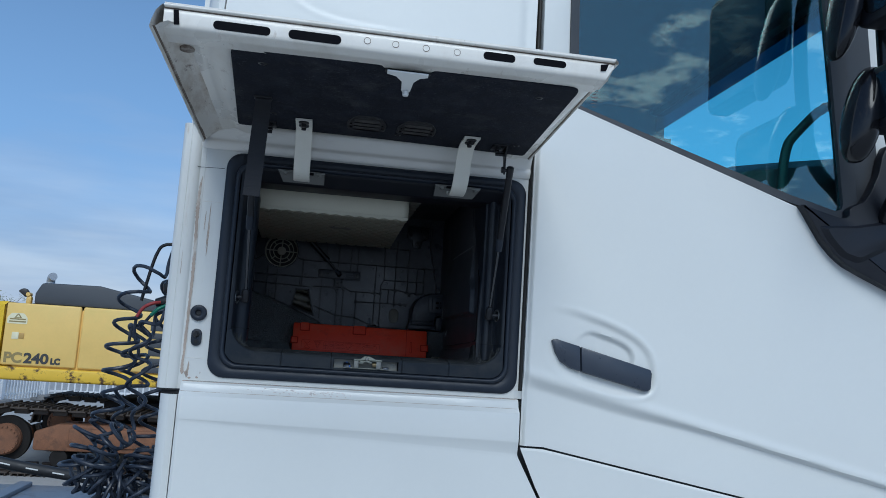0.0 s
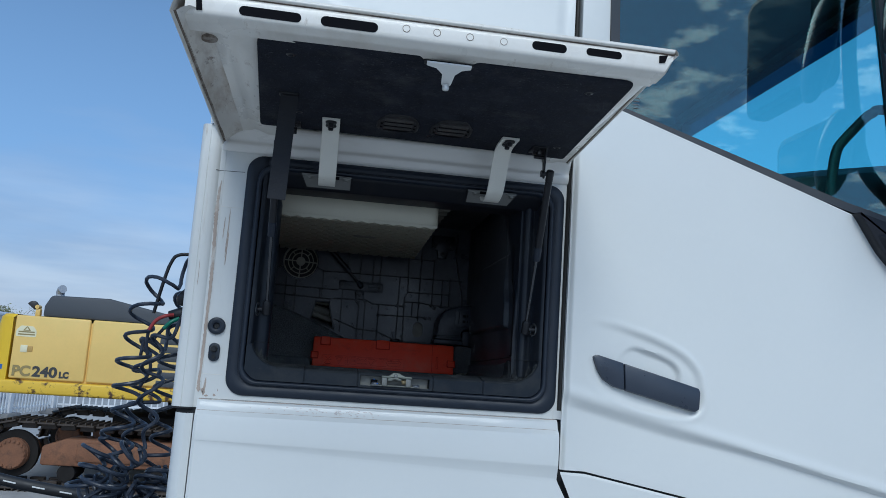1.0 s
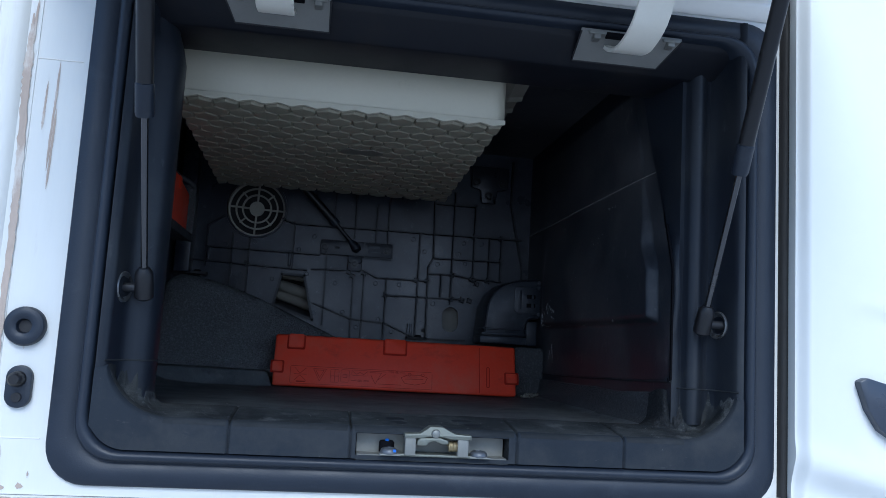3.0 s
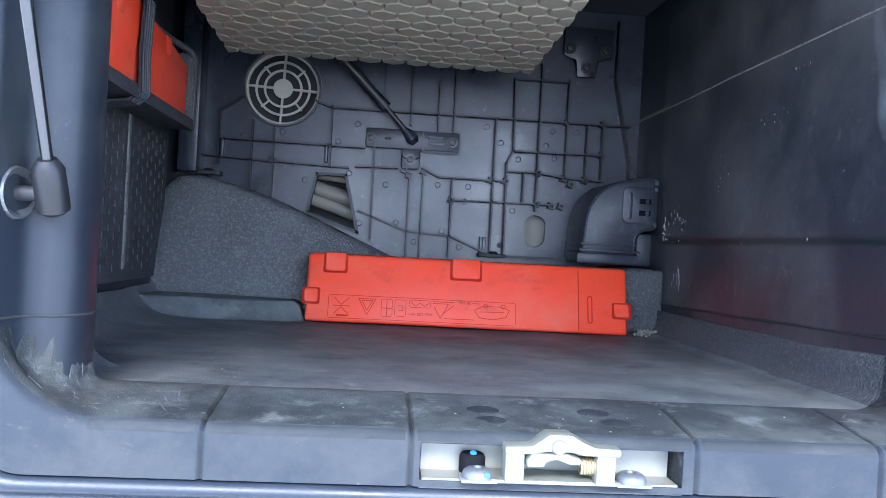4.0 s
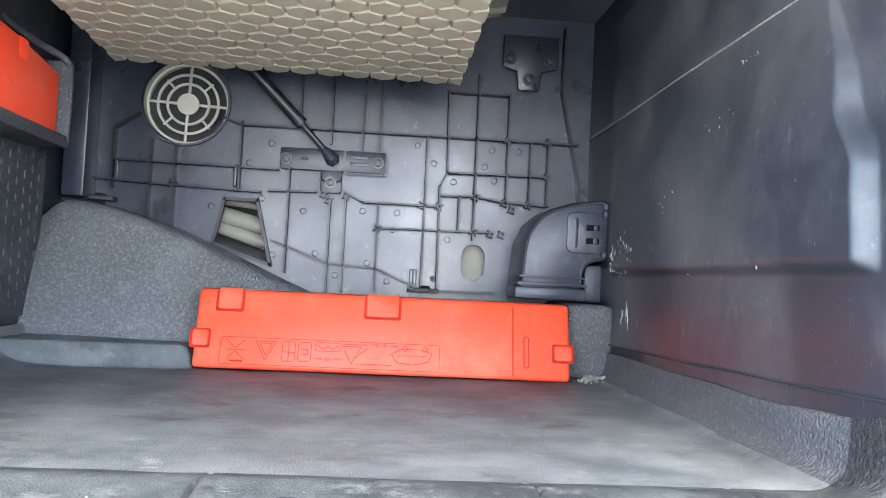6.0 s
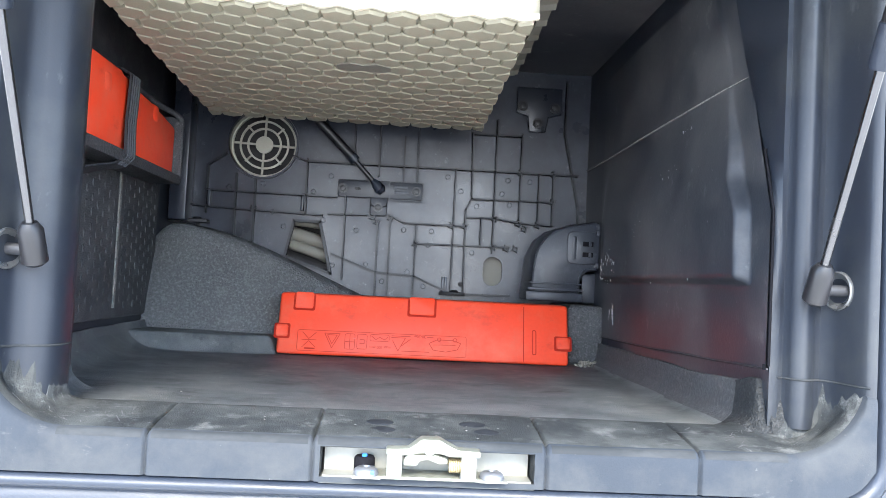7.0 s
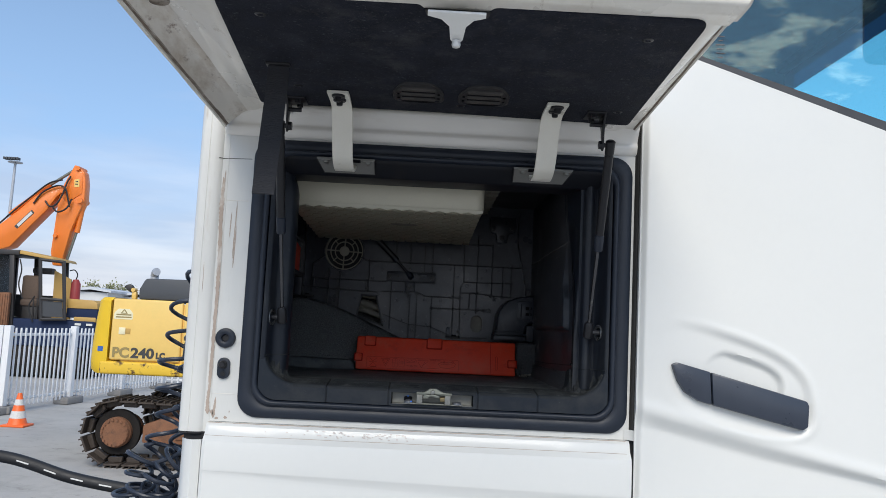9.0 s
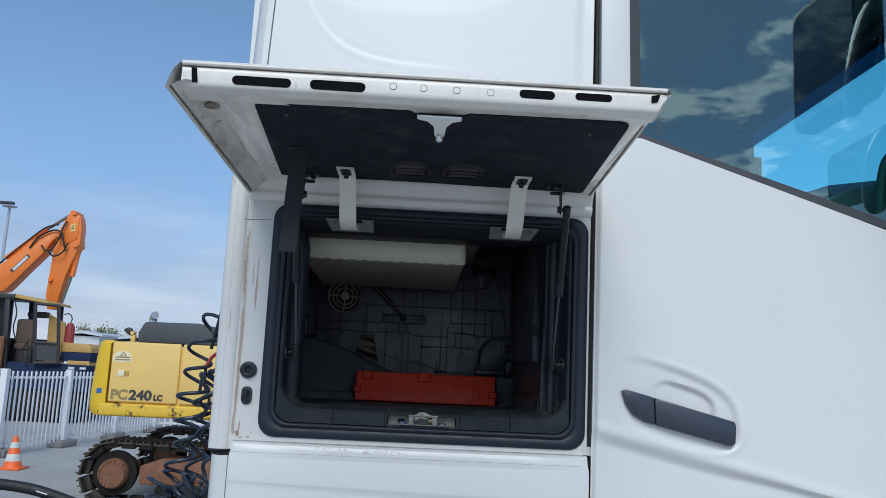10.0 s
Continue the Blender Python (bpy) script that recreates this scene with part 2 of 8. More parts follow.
BOARD = surface("dusty_dimpled_board", (0.046, 0.048, 0.052), 0.62, spec=0.25, scale=12, vary=0.3, bump=0.6, fine=350, dirt=(0.10, 0.102, 0.105), dirt_at=(0.46, 0.74), dirt_scale=30,
                specks=[((0.17, 0.172, 0.175), 120, 0.64, 0.74, (1, 1, 0.7)), ((0.15, 0.152, 0.155), 40, 0.66, 0.74, (1, 1, 0.5))])
LINING_PLASTIC = surface("black_lining_plastic", (0.0122, 0.0157, 0.0232), 0.42, spec=0.36, scale=6, vary=0.16, bump=0.06, fine=500, dirt=(0.034, 0.037, 0.039), dirt_at=(0.50, 0.80), dirt_scale=7, rough_vary=0.05,
                         specks=[((0.085, 0.088, 0.09), 34, 0.63, 0.80, (1, 1, 0.45)), ((0.13, 0.132, 0.135), 150, 0.69, 0.80, (1, 1, 0.5))])
HEADER_BLACK = surface("black_header_plastic", (0.009, 0.0102, 0.0145), 0.5, spec=0.25, scale=8, vary=0.2, dirt=(0.024, 0.022, 0.021), dirt_at=(0.5, 0.8), dirt_scale=9)
WORN_EDGE = surface("pale_worn_plastic_edge", (0.036, 0.039, 0.042), 0.8, spec=0.1, scale=40, vary=0.35, dirt=(0.026, 0.029, 0.032), dirt_at=(0.45, 0.6), dirt_scale=30, stretch=(0.4, 1, 1))
# Pale blue-grey blotches put the panel's patchy sheen into the colour.
BACK_PLASTIC = surface("sheen_blotched_panel_plastic", (0.0140, 0.0178, 0.028), 0.33, spec=0.48, scale=8, vary=0.3, bump=0.05, fine=300, dirt=(0.050, 0.057, 0.073), dirt_at=(0.44, 0.78), dirt_scale=11,
                       specks=[((0.14, 0.148, 0.165), 70, 0.61, 0.78, (1, 1, 1)), ((0.11, 0.117, 0.13), 24, 0.60, 0.80, (1.6, 1, 0.8))])
# Darker copy of the panel plastic: the ribs' shade is in the colour.
RIB_PLASTIC = surface("shaded_rib_plastic", (0.0078, 0.0095, 0.0145), 0.40, spec=0.32, scale=20, vary=0.3)
DUCT_PLASTIC = surface("navy_black_duct_plastic", (0.027, 0.031, 0.041), 0.42, spec=0.4, scale=14, vary=0.25, bump=0.1, fine=300, dirt=(0.085, 0.09, 0.10), dirt_at=(0.55, 0.8), dirt_scale=30)
PLATE_BLACK = surface("black_bracket_plastic", (0.013, 0.016, 0.024), 0.36, spec=0.4, scale=20, vary=0.3, bump=0.05, fine=300, dirt=(0.05, 0.055, 0.065), dirt_at=(0.55, 0.8), dirt_scale=25)
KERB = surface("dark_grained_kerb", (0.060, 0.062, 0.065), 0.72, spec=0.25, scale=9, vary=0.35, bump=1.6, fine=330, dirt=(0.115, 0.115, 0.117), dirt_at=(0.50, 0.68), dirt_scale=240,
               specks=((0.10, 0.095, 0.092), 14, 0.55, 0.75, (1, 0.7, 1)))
# The kerb mat again; shade put into the colour where direct light hits.
KERB_SHADED = surface("shaded_grained_mat_end", (0.030, 0.032, 0.034), 0.88, spec=0.06, scale=9, vary=0.35, bump=1.4, fine=330, dirt=(0.055, 0.056, 0.058), dirt_at=(0.50, 0.70), dirt_scale=200)
FOAM = surface("grained_foam_skin", (0.086, 0.0905, 0.093), 0.58, scale=9, vary=0.35, bump=1.9, fine=330, dirt=(0.185, 0.19, 0.192), dirt_at=(0.48, 0.70), dirt_scale=260,
               specks=((0.16, 0.164, 0.165), 18, 0.56, 0.80, (1, 1, 1)))
FOAM_DARK = surface("dark_grained_foam", (0.066, 0.068, 0.071), 0.7, spec=0.2, scale=9, vary=0.3, bump=1.8, fine=330, dirt=(0.14, 0.142, 0.144), dirt_at=(0.50, 0.70), dirt_scale=260)
FELT = surface("black_felt_liner", (0.017, 0.019, 0.027), 0.92, scale=30, vary=0.5, bump=0.8, fine=500, dirt=(0.034, 0.037, 0.046), dirt_at=(0.50, 0.78), dirt_scale=14, spec=0.15,
               specks=[((0.075, 0.078, 0.088), 170, 0.57, 0.70, (1, 1, 1)), ((0.11, 0.11, 0.115), 60, 0.66, 0.75, (1, 1, 1)), ((0.055, 0.055, 0.058), 7, 0.55, 0.75, (1, 1, 1))])
BLACK_SATIN = surface("black_satin_metal", (0.014, 0.014, 0.016), 0.38, spec=0.4, scale=30, vary=0.15)
WEBBING = surface("black_webbing", (0.022, 0.023, 0.028), 0.7, scale=40, vary=0.2, bump=0.8, fine=350, stretch=(0.3, 0.3, 3))
BRASS = surface("brassy_spring_wire", (0.32, 0.26, 0.15), 0.4, metal=0.7, vary=0.2)
STEEL = surface("zinc_plated_steel", (0.21, 0.218, 0.185), 0.5, metal=0.5, scale=30, vary=0.15, fine=200, dirt=(0.12, 0.118, 0.095), dirt_at=(0.52, 0.8), dirt_scale=60)
ZINC_PALE = surface("pale_zinc_plate", (0.235, 0.235, 0.215), 0.5, metal=0.4, scale=25, vary=0.12, dirt=(0.22, 0.21, 0.175), dirt_at=(0.5, 0.75), dirt_scale=40)
STRIKER_METAL = surface("bright_striker_plate", (0.72, 0.72, 0.70), 0.35, metal=0.3, scale=25, vary=0.06)
DULL_PLATE = surface("dull_grey_plate", (0.21, 0.208, 0.195), 0.45, scale=20, vary=0.1, dirt=(0.2, 0.18, 0.15), dirt_at=(0.6, 0.85), dirt_scale=25)
STUD_CUP = surface("grey_cup_metal", (0.14, 0.145, 0.15), 0.3, metal=0.6, scale=60, vary=0.4)
DARK_STEEL = surface("dark_stud_steel", (0.030, 0.031, 0.035), 0.45, metal=0.2, vary=0.1)
STREAK = surface("brown_sealant", (0.46, 0.37, 0.305), 0.7, scale=30, vary=0.2, dirt=(0.62, 0.57, 0.51), dirt_at=(0.56, 0.64), dirt_scale=26, stretch=(1, 1, 0.4), specks=((0.27, 0.20, 0.155), 30, 0.62, 0.70, (2, 1, 0.4)))
BLUE_MARK = surface("blue_paint_mark", (0.03, 0.16, 0.62), 0.5, vary=0.2)
CHROME = surface("polished_rod", (0.11, 0.11, 0.115), 0.22, metal=0.9, vary=0.05)
RED = surface("red_box_plastic", (0.74, 0.056, 0.020), 0.46, spec=0.28, scale=12, vary=0.10, fine=220, dirt=(0.64, 0.12, 0.07), dirt_at=(0.50, 0.80), dirt_scale=11, bump=0.03,
              specks=[((0.52, 0.042, 0.022), 14, 0.58, 0.74, (1, 1, 1.6)), ((0.72, 0.24, 0.20), 40, 0.66, 0.80, (0.6, 1, 1.4))])
RED_LINE = surface("red_embossed_line", (0.36, 0.022, 0.013), 0.85, spec=0.05, vary=0.05)
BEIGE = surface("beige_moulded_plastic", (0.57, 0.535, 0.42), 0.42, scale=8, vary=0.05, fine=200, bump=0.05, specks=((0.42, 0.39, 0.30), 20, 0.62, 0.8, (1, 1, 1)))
# Underside cells and base plate: beige about half as bright as the body.
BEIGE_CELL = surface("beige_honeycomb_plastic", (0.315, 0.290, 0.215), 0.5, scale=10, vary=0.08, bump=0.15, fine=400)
BEIGE_DARK = surface("dusty_beige_plastic", (0.19, 0.178, 0.146), 0.55, scale=20, vary=0.12)
GRILLE = surface("beige_grille_plastic", (0.37, 0.36, 0.30), 0.45, scale=20, vary=0.1)
CRUMB = surface("grey_crumb", (0.16, 0.157, 0.148), 0.9, scale=60, vary=0.3)
DEBRIS = surface("pale_grit", (0.20, 0.195, 0.185), 0.9, scale=60, vary=0.3, dirt=(0.09, 0.088, 0.085), dirt_at=(0.5, 0.6), dirt_scale=300)
SCUFF = surface("grey_scuff_mark", (0.14, 0.14, 0.14), 0.8, scale=60, vary=0.3)
HANDLE = surface("dark_grey_handle", (0.034, 0.043, 0.062), 0.32, scale=20, vary=0.06, bump=0.05, fine=700, spec=0.6)
TRIM = surface("grey_window_trim", (0.050, 0.054, 0.060), 0.5, scale=20, vary=0.08)
GLOSS_BLACK = surface("gloss_black_housing", (0.008, 0.008, 0.010), 0.16, coat=0.15, vary=0.05, spec=0.35)
BRACKET_BLACK = surface("satin_black_bracket", (0.011, 0.012, 0.017), 0.45, scale=12, vary=0.1, spec=0.4)
GLASS = glass("blue_tinted_glass", (0.31, 0.92, 0.96), ior=1.9)
CAB_GLASS = glass("dusty_cab_glass", (0.55, 0.66, 0.74), 0.15, 1.2)
BAND_GLASS = glass("dark_blue_band_glass", (0.014, 0.05, 0.095), ior=1.2)
CAB_LINING = surface("grey_cab_lining", (0.060, 0.064, 0.070), 0.8, scale=10, vary=0.15)
# Dark metal base colour, so the mirrors reflect little.
MIRROR = surface("dark_mirror_glass", (0.10, 0.12, 0.14), 0.02, metal=1.0, vary=0.0, rough_vary=0.0)
# Blue highlights on the black sheath are put into base and dirt colours.
CABLE = surface("blue_highlit_black_sheath", (0.024, 0.031, 0.048), 0.38, scale=25, vary=0.25, dirt=(0.105, 0.12, 0.155), dirt_at=(0.54, 0.9), dirt_scale=30)
HOSE = surface("black_rubber_hose", (0.018, 0.018, 0.019), 0.55, scale=20, vary=0.2)
PRINT_WHITE = surface("white_print", (0.65, 0.65, 0.63), 0.6, scale=60, vary=0.15)
GREEN = surface("green_coupling", (0.012, 0.16, 0.10), 0.4)
RED_HOSE = surface("red_coupling", (0.30, 0.035, 0.035), 0.5)
CHASSIS = surface("blue_grey_chassis", (0.20, 0.24, 0.30), 0.5, scale=9, vary=0.25, dirt=(0.10, 0.09, 0.08), dirt_at=(0.52, 0.75), dirt_scale=9)
ASPHALT = surface("yard_asphalt", (0.42, 0.41, 0.39), 0.9, scale=0.6, vary=0.18, bump=0.6, fine=90, dirt=(0.30, 0.292, 0.278), dirt_at=(0.50, 0.75), dirt_scale=1.4, specks=((0.22, 0.213, 0.20), 3.2, 0.58, 0.70, (1, 2.2, 1)))
YELLOW_DEEP = surface("deep_yellow_paint", (0.78, 0.50, 0.02), 0.45, scale=3, vary=0.06, dirt=(0.20, 0.11, 0.03), dirt_at=(0.62, 0.70), dirt_scale=6)
YELLOW = surface("faded_yellow_paint", (0.84, 0.565, 0.17), 0.42, scale=3, vary=0.06, fine=30, dirt=(0.74, 0.56, 0.17), dirt_at=(0.45, 0.9), dirt_scale=1.6)
YELLOW_RUST = surface("rusty_yellow_paint", (0.78, 0.50, 0.045), 0.5, scale=5, vary=0.08, dirt=(0.09, 0.045, 0.02), dirt_at=(0.53, 0.60), dirt_scale=5)
DARK_GREY = surface("matt_hood_grey", (0.065, 0.070, 0.078), 0.6, scale=4, vary=0.1)
RUST = surface("rusty_steel", (0.23, 0.105, 0.055), 0.8, metal=0.1, scale=6, vary=0.3, dirt=(0.08, 0.05, 0.035), dirt_at=(0.5, 0.75), dirt_scale=9, bump=0.4, fine=60)
TRACK = surface("worn_track_steel", (0.075, 0.060, 0.050), 0.6, metal=0.4, scale=8, vary=0.3, dirt=(0.16, 0.12, 0.09), dirt_at=(0.5, 0.8), dirt_scale=12)
# Near-black steel: the shade under the machines is put into its colour.
SHADOW_STEEL = surface("shade_dark_undercarriage", (0.024, 0.022, 0.021), 0.85, vary=0.3, spec=0.1)
ORANGE = surface("orange_machine_paint", (0.85, 0.21, 0.025), 0.4, scale=2, vary=0.06, coat=0.2)
OCHRE = surface("ochre_machine_paint", (0.50, 0.31, 0.09), 0.55, scale=2, vary=0.12)
BROWN_FRAME = surface("dark_cab_frame", (0.032, 0.030, 0.030), 0.5, vary=0.15)
SEAT = surface("brown_seat_cloth", (0.12, 0.085, 0.065), 0.85, vary=0.2)
FENCE_WHITE = surface("white_powder_coat", (0.78, 0.79, 0.80), 0.4, scale=4, vary=0.05)
CONCRETE = surface("grey_concrete", (0.26, 0.25, 0.24), 0.9, scale=8, vary=0.15, bump=0.5, fine=120)
CONE_ORANGE = surface("cone_orange", (0.88, 0.15, 0.03), 0.45, scale=8, vary=0.08)
GALV = surface("galvanised_mast", (0.45, 0.47, 0.50), 0.5, metal=0.3, vary=0.05)
LEAF = surface("far_foliage", (0.25, 0.26, 0.14), 0.8, scale=1, vary=0.4)
BARK = surface("bark", (0.10, 0.08, 0.06), 0.9)
SHED_WALL = surface("pale_shed_cladding", (0.62, 0.63, 0.63), 0.7, scale=0.5, vary=0.05)
SHED_ROOF = surface("grey_shed_roof", (0.58, 0.61, 0.65), 0.6, scale=0.5, vary=0.06)
NAVY = surface("navy_machine_paint", (0.022, 0.034, 0.075), 0.75, vary=0.15, spec=0.1)
GREY_TEXT = surface("dark_grey_lettering", (0.05, 0.05, 0.05), 0.6, vary=0.2)
FADED_TEXT = surface("faded_lettering", (0.30, 0.23, 0.09), 0.6, vary=0.2)
BLUE_STICKER = surface("blue_sticker", (0.03, 0.12, 0.40), 0.5, vary=0.1)
CREAM_STICKER = surface("cream_sticker", (0.80, 0.74, 0.50), 0.6, vary=0.08)

SLOT_BLACK = surface("open_slot_black", (0.006, 0.006, 0.008), 0.9, vary=0.1, spec=0.1)
VENT_FRAME = surface("brown_black_vent_frame", (0.022, 0.021, 0.022), 0.6, scale=40, vary=0.3, dirt=(0.05, 0.046, 0.043), dirt_at=(0.5, 0.8), dirt_scale=30)
VENT = surface("dusty_brown_vent", (0.040, 0.036, 0.034), 0.6, scale=40, vary=0.3, dirt=(0.085, 0.074, 0.066), dirt_at=(0.46, 0.75), dirt_scale=30)
LATCH_DARK = surface("blue_grey_bolt_zinc", (0.13, 0.137, 0.150), 0.42, metal=0.4, scale=40, vary=0.25)
PALE_SCUFF = surface("pinkish_ledge_scuff", (0.66, 0.60, 0.56), 0.7, scale=60, vary=0.3)
GAP_RUBBER = surface("brown_black_gap_rubber", (0.022, 0.020, 0.018), 0.6, scale=20, vary=0.2)
GRIT = surface("pale_brown_grit", (0.24, 0.22, 0.18), 0.9, scale=200, vary=0.6, dirt=(0.05, 0.045, 0.04), dirt_at=(0.5, 0.62), dirt_scale=120)
DASH = surface("dark_dashboard_plastic", (0.05, 0.055, 0.06), 0.6, scale=10, vary=0.15)
GRAIN_BLACK = surface("black_grained_tray", (0.035, 0.037, 0.041), 0.6, scale=14, vary=0.3, bump=1.0, fine=350, dirt=(0.13, 0.132, 0.135), dirt_at=(0.54, 0.68), dirt_scale=320)
STRAP_RIB = surface("worn_strap_rib", (0.075, 0.082, 0.095), 0.6, scale=40, vary=0.3)
# ---- mesh tools ----
BASE = {}


def thing(name, base, label, category, group="", kind=""):
    """An Empty at a thing's base, which parents its parts."""
    ob = new(name)
    ob.empty_display_size = 0.1
    ob.location = base
    BASE[ob.name] = Vector(base)
    return tagged(ob, label, category, group, kind)


def finish(bm, angle=38):
    bmesh.ops.remove_doubles(bm, verts=bm.verts, dist=1e-6)
    bmesh.ops.recalc_face_normals(bm, faces=bm.faces)
    for f in bm.faces:
        f.smooth = True
    lim = radians(angle)
    for e in bm.edges:
        e.smooth = len(e.link_faces) == 2 and e.calc_face_angle(0) < lim


def part(name, bm, material, parent, label="", angle=38, keep_normals=False):
    """Links a bmesh, made in world metres, as one mesh object under a thing or part."""
    if not keep_normals:
        finish(bm, angle)
    base = BASE[parent.name]
    bm.transform(Matrix.Translation(-base))
    me = bpy.data.meshes.new(name)
    bm.to_mesh(me)
    bm.free()
    me.materials.append(material)
    ob = new(name, me)
    ob.parent = parent
    BASE[ob.name] = base
    return tagged(ob, label)


def solo(name, bm, material, label, category, group="", kind="", angle=38):
    """A thing of one mesh, its origin at the bottom centre of its bounds."""
    finish(bm, angle)
    lo = Vector([min(v.co[i] for v in bm.verts) for i in range(3)])
    hi = Vector([max(v.co[i] for v in bm.verts) for i in range(3)])
    base = Vector(((lo.x + hi.x) / 2, (lo.y + hi.y) / 2, lo.z))
    bm.transform(Matrix.Translation(-base))
    me = bpy.data.meshes.new(name)
    bm.to_mesh(me)
    bm.free()
    me.materials.append(material)
    ob = new(name, me)
    ob.location = base
    BASE[ob.name] = base
    return tagged(ob, label, category, group, kind)


def box(x0, x1, y0, y1, z0, z1, bevel=0.0, seg=2, bm=None):
    b = bmesh.new()
    vs = [b.verts.new((x, y, z)) for x in (x0, x1) for y in (y0, y1) for z in (z0, z1)]
    for q in ((0, 1, 3, 2), (4, 6, 7, 5), (0, 4, 5, 1), (2, 3, 7, 6), (0, 2, 6, 4), (1, 5, 7, 3)):
        b.faces.new([vs[i] for i in q])
    if bevel:
        bmesh.ops.bevel(b, geom=list(b.edges), offset=bevel, segments=seg, profile=0.5, affect="EDGES")
    return join(bm, b)


def join(bm, b):
    if bm is None:
        return b
    me = bpy.data.meshes.new("tmp")
    b.to_mesh(me)
    b.free()
    bm.from_mesh(me)
    bpy.data.meshes.remove(me)
    return bm


def frame_at(d):
    d = d.normalized()
    a = Vector((0, 0, 1)) if abs(d.z) < 0.9 else Vector((1, 0, 0))
    u = d.cross(a).normalized()
    return u, d.cross(u).normalized()


def tube(points, r, seg=10, bm=None, caps=True):
    """A round tube along points; r is one radius or one for each point."""
    b = bmesh.new()
    pts = [Vector(p) for p in points]
    rs = r if isinstance(r, (list, tuple)) else [r] * len(pts)
    rings = []
    u = None
    for i, p in enumerate(pts):
        d = (pts[min(i + 1, len(pts) - 1)] - pts[max(i - 1, 0)]).normalized()
        if u is None:
            u, v = frame_at(d)
        else:
            u = (u - d * u.dot(d)).normalized()
            v = d.cross(u)
        rings.append([b.verts.new(p + (u * math.cos(2 * math.pi * k / seg) + v * math.sin(2 * math.pi * k / seg)) * rs[i]) for k in range(seg)])
    for a, c in zip(rings, rings[1:]):
        for k in range(seg):
            b.faces.new((a[k], a[(k + 1) % seg], c[(k + 1) % seg], c[k]))
    if caps:
        b.faces.new(rings[0])
        b.faces.new(rings[-1])
    return join(bm, b)


def cyl(p0, p1, r, seg=20, bm=None, r2=None):
    return tube([p0, p1], [r, r if r2 is None else r2], seg, bm)


def lathe(base, axis, profile, seg=18, bm=None):
    """A turned shape: profile of (radius, height) pairs along axis from base."""
    d = Vector(axis).normalized()
    u, v = frame_at(d)
    o = Vector(base)
    loops = [[o + d * h + (u * math.cos(2 * math.pi * k / seg) + v * math.sin(2 * math.pi * k / seg)) * r for k in range(seg)] for r, h in profile]
    return loft(loops, True, (True, True), bm)


def loft(loops, closed=True, caps=(False, False), bm=None):
    """Skins loops of points, all of one length."""
    b = bmesh.new()
    rows = [[b.verts.new(p) for p in lp] for lp in loops]
    n = len(rows[0])
    for a, c in zip(rows, rows[1:]):
        for k in range(n if closed else n - 1):
            b.faces.new((a[k], a[(k + 1) % n], c[(k + 1) % n], c[k]))
    if caps[0]:
        b.faces.new(rows[0])
    if caps[1]:
        b.faces.new(rows[-1])
    return join(bm, b)


def rr(x0, x1, z0, z1, r, n=7):
    """A rounded rectangle as (u, v) pairs."""
    out = []
    for cx, cz, a0 in ((x1 - r, z1 - r, 0), (x0 + r, z1 - r, 90), (x0 + r, z0 + r, 180), (x1 - r, z0 + r, 270)):
        for k in range(n + 1):
            a = radians(a0 + 90 * k / n)
            out.append((cx + r * math.cos(a), cz + r * math.sin(a)))
    return out


def on_y(loop, y):
    return [(a, y, c) for a, c in loop]


def on_z(loop, z):
    return [(a, c, z) for a, c in loop]


def prism(poly, axis, a, b_, bevel=0.0, bm=None):
    """A polygon of (u, v) pairs pulled from a to b_ along an axis: y takes (x, z), x takes (y, z), z takes (x, y)."""
    put = {"y": lambda u, v, w: (u, w, v), "x": lambda u, v, w: (w, u, v), "z": lambda u, v, w: (u, v, w)}[axis]
    b = loft([[put(u, v, a) for u, v in poly], [put(u, v, b_) for u, v in poly]], True, (True, True))
    if bevel:
        bmesh.ops.recalc_face_normals(b, faces=b.faces)
        es = [e for e in b.edges if len(e.link_faces) == 2 and e.calc_face_angle(0) > radians(30)]
        bmesh.ops.bevel(b, geom=es, offset=bevel, segments=2, profile=0.5, affect="EDGES")
    return join(bm, b)


def sheet(outer, holes, y0, y1):
    """A flat panel with holes, from (x, z) loops, between y0 and y1."""
    b = bmesh.new()
    edges = []
    for lp in [outer] + holes:
        vs = [b.verts.new((x, y0, z)) for x, z in lp]
        edges += [b.edges.new((vs[k], vs[(k + 1) % len(vs)])) for k in range(len(vs))]
    bmesh.ops.triangle_fill(b, edges=edges, use_beauty=True, use_dissolve=False)
    got = bmesh.ops.extrude_face_region(b, geom=list(b.faces))
    for v in got["geom"]:
        if isinstance(v, bmesh.types.BMVert):
            v.co.y = y1
    return b


def circle(cx, cz, r, n=32):
    return [(cx + r * math.cos(2 * math.pi * k / n), cz + r * math.sin(2 * math.pi * k / n)) for k in range(n)]


def ribbon(points, width, thick, side=(1, 0, 0), bm=None):
    """A flat strap along points, as wide as width along side."""
    s = Vector(side).normalized() * width / 2
    loops = []
    pts = [Vector(p) for p in points]
    for i, p in enumerate(pts):
        d = (pts[min(i + 1, len(pts) - 1)] - pts[max(i - 1, 0)]).normalized()
        nrm = s.cross(d).normalized() * thick / 2
        loops.append([p - s - nrm, p + s - nrm, p + s + nrm, p - s + nrm])
    return loft(loops, True, (True, True), bm)


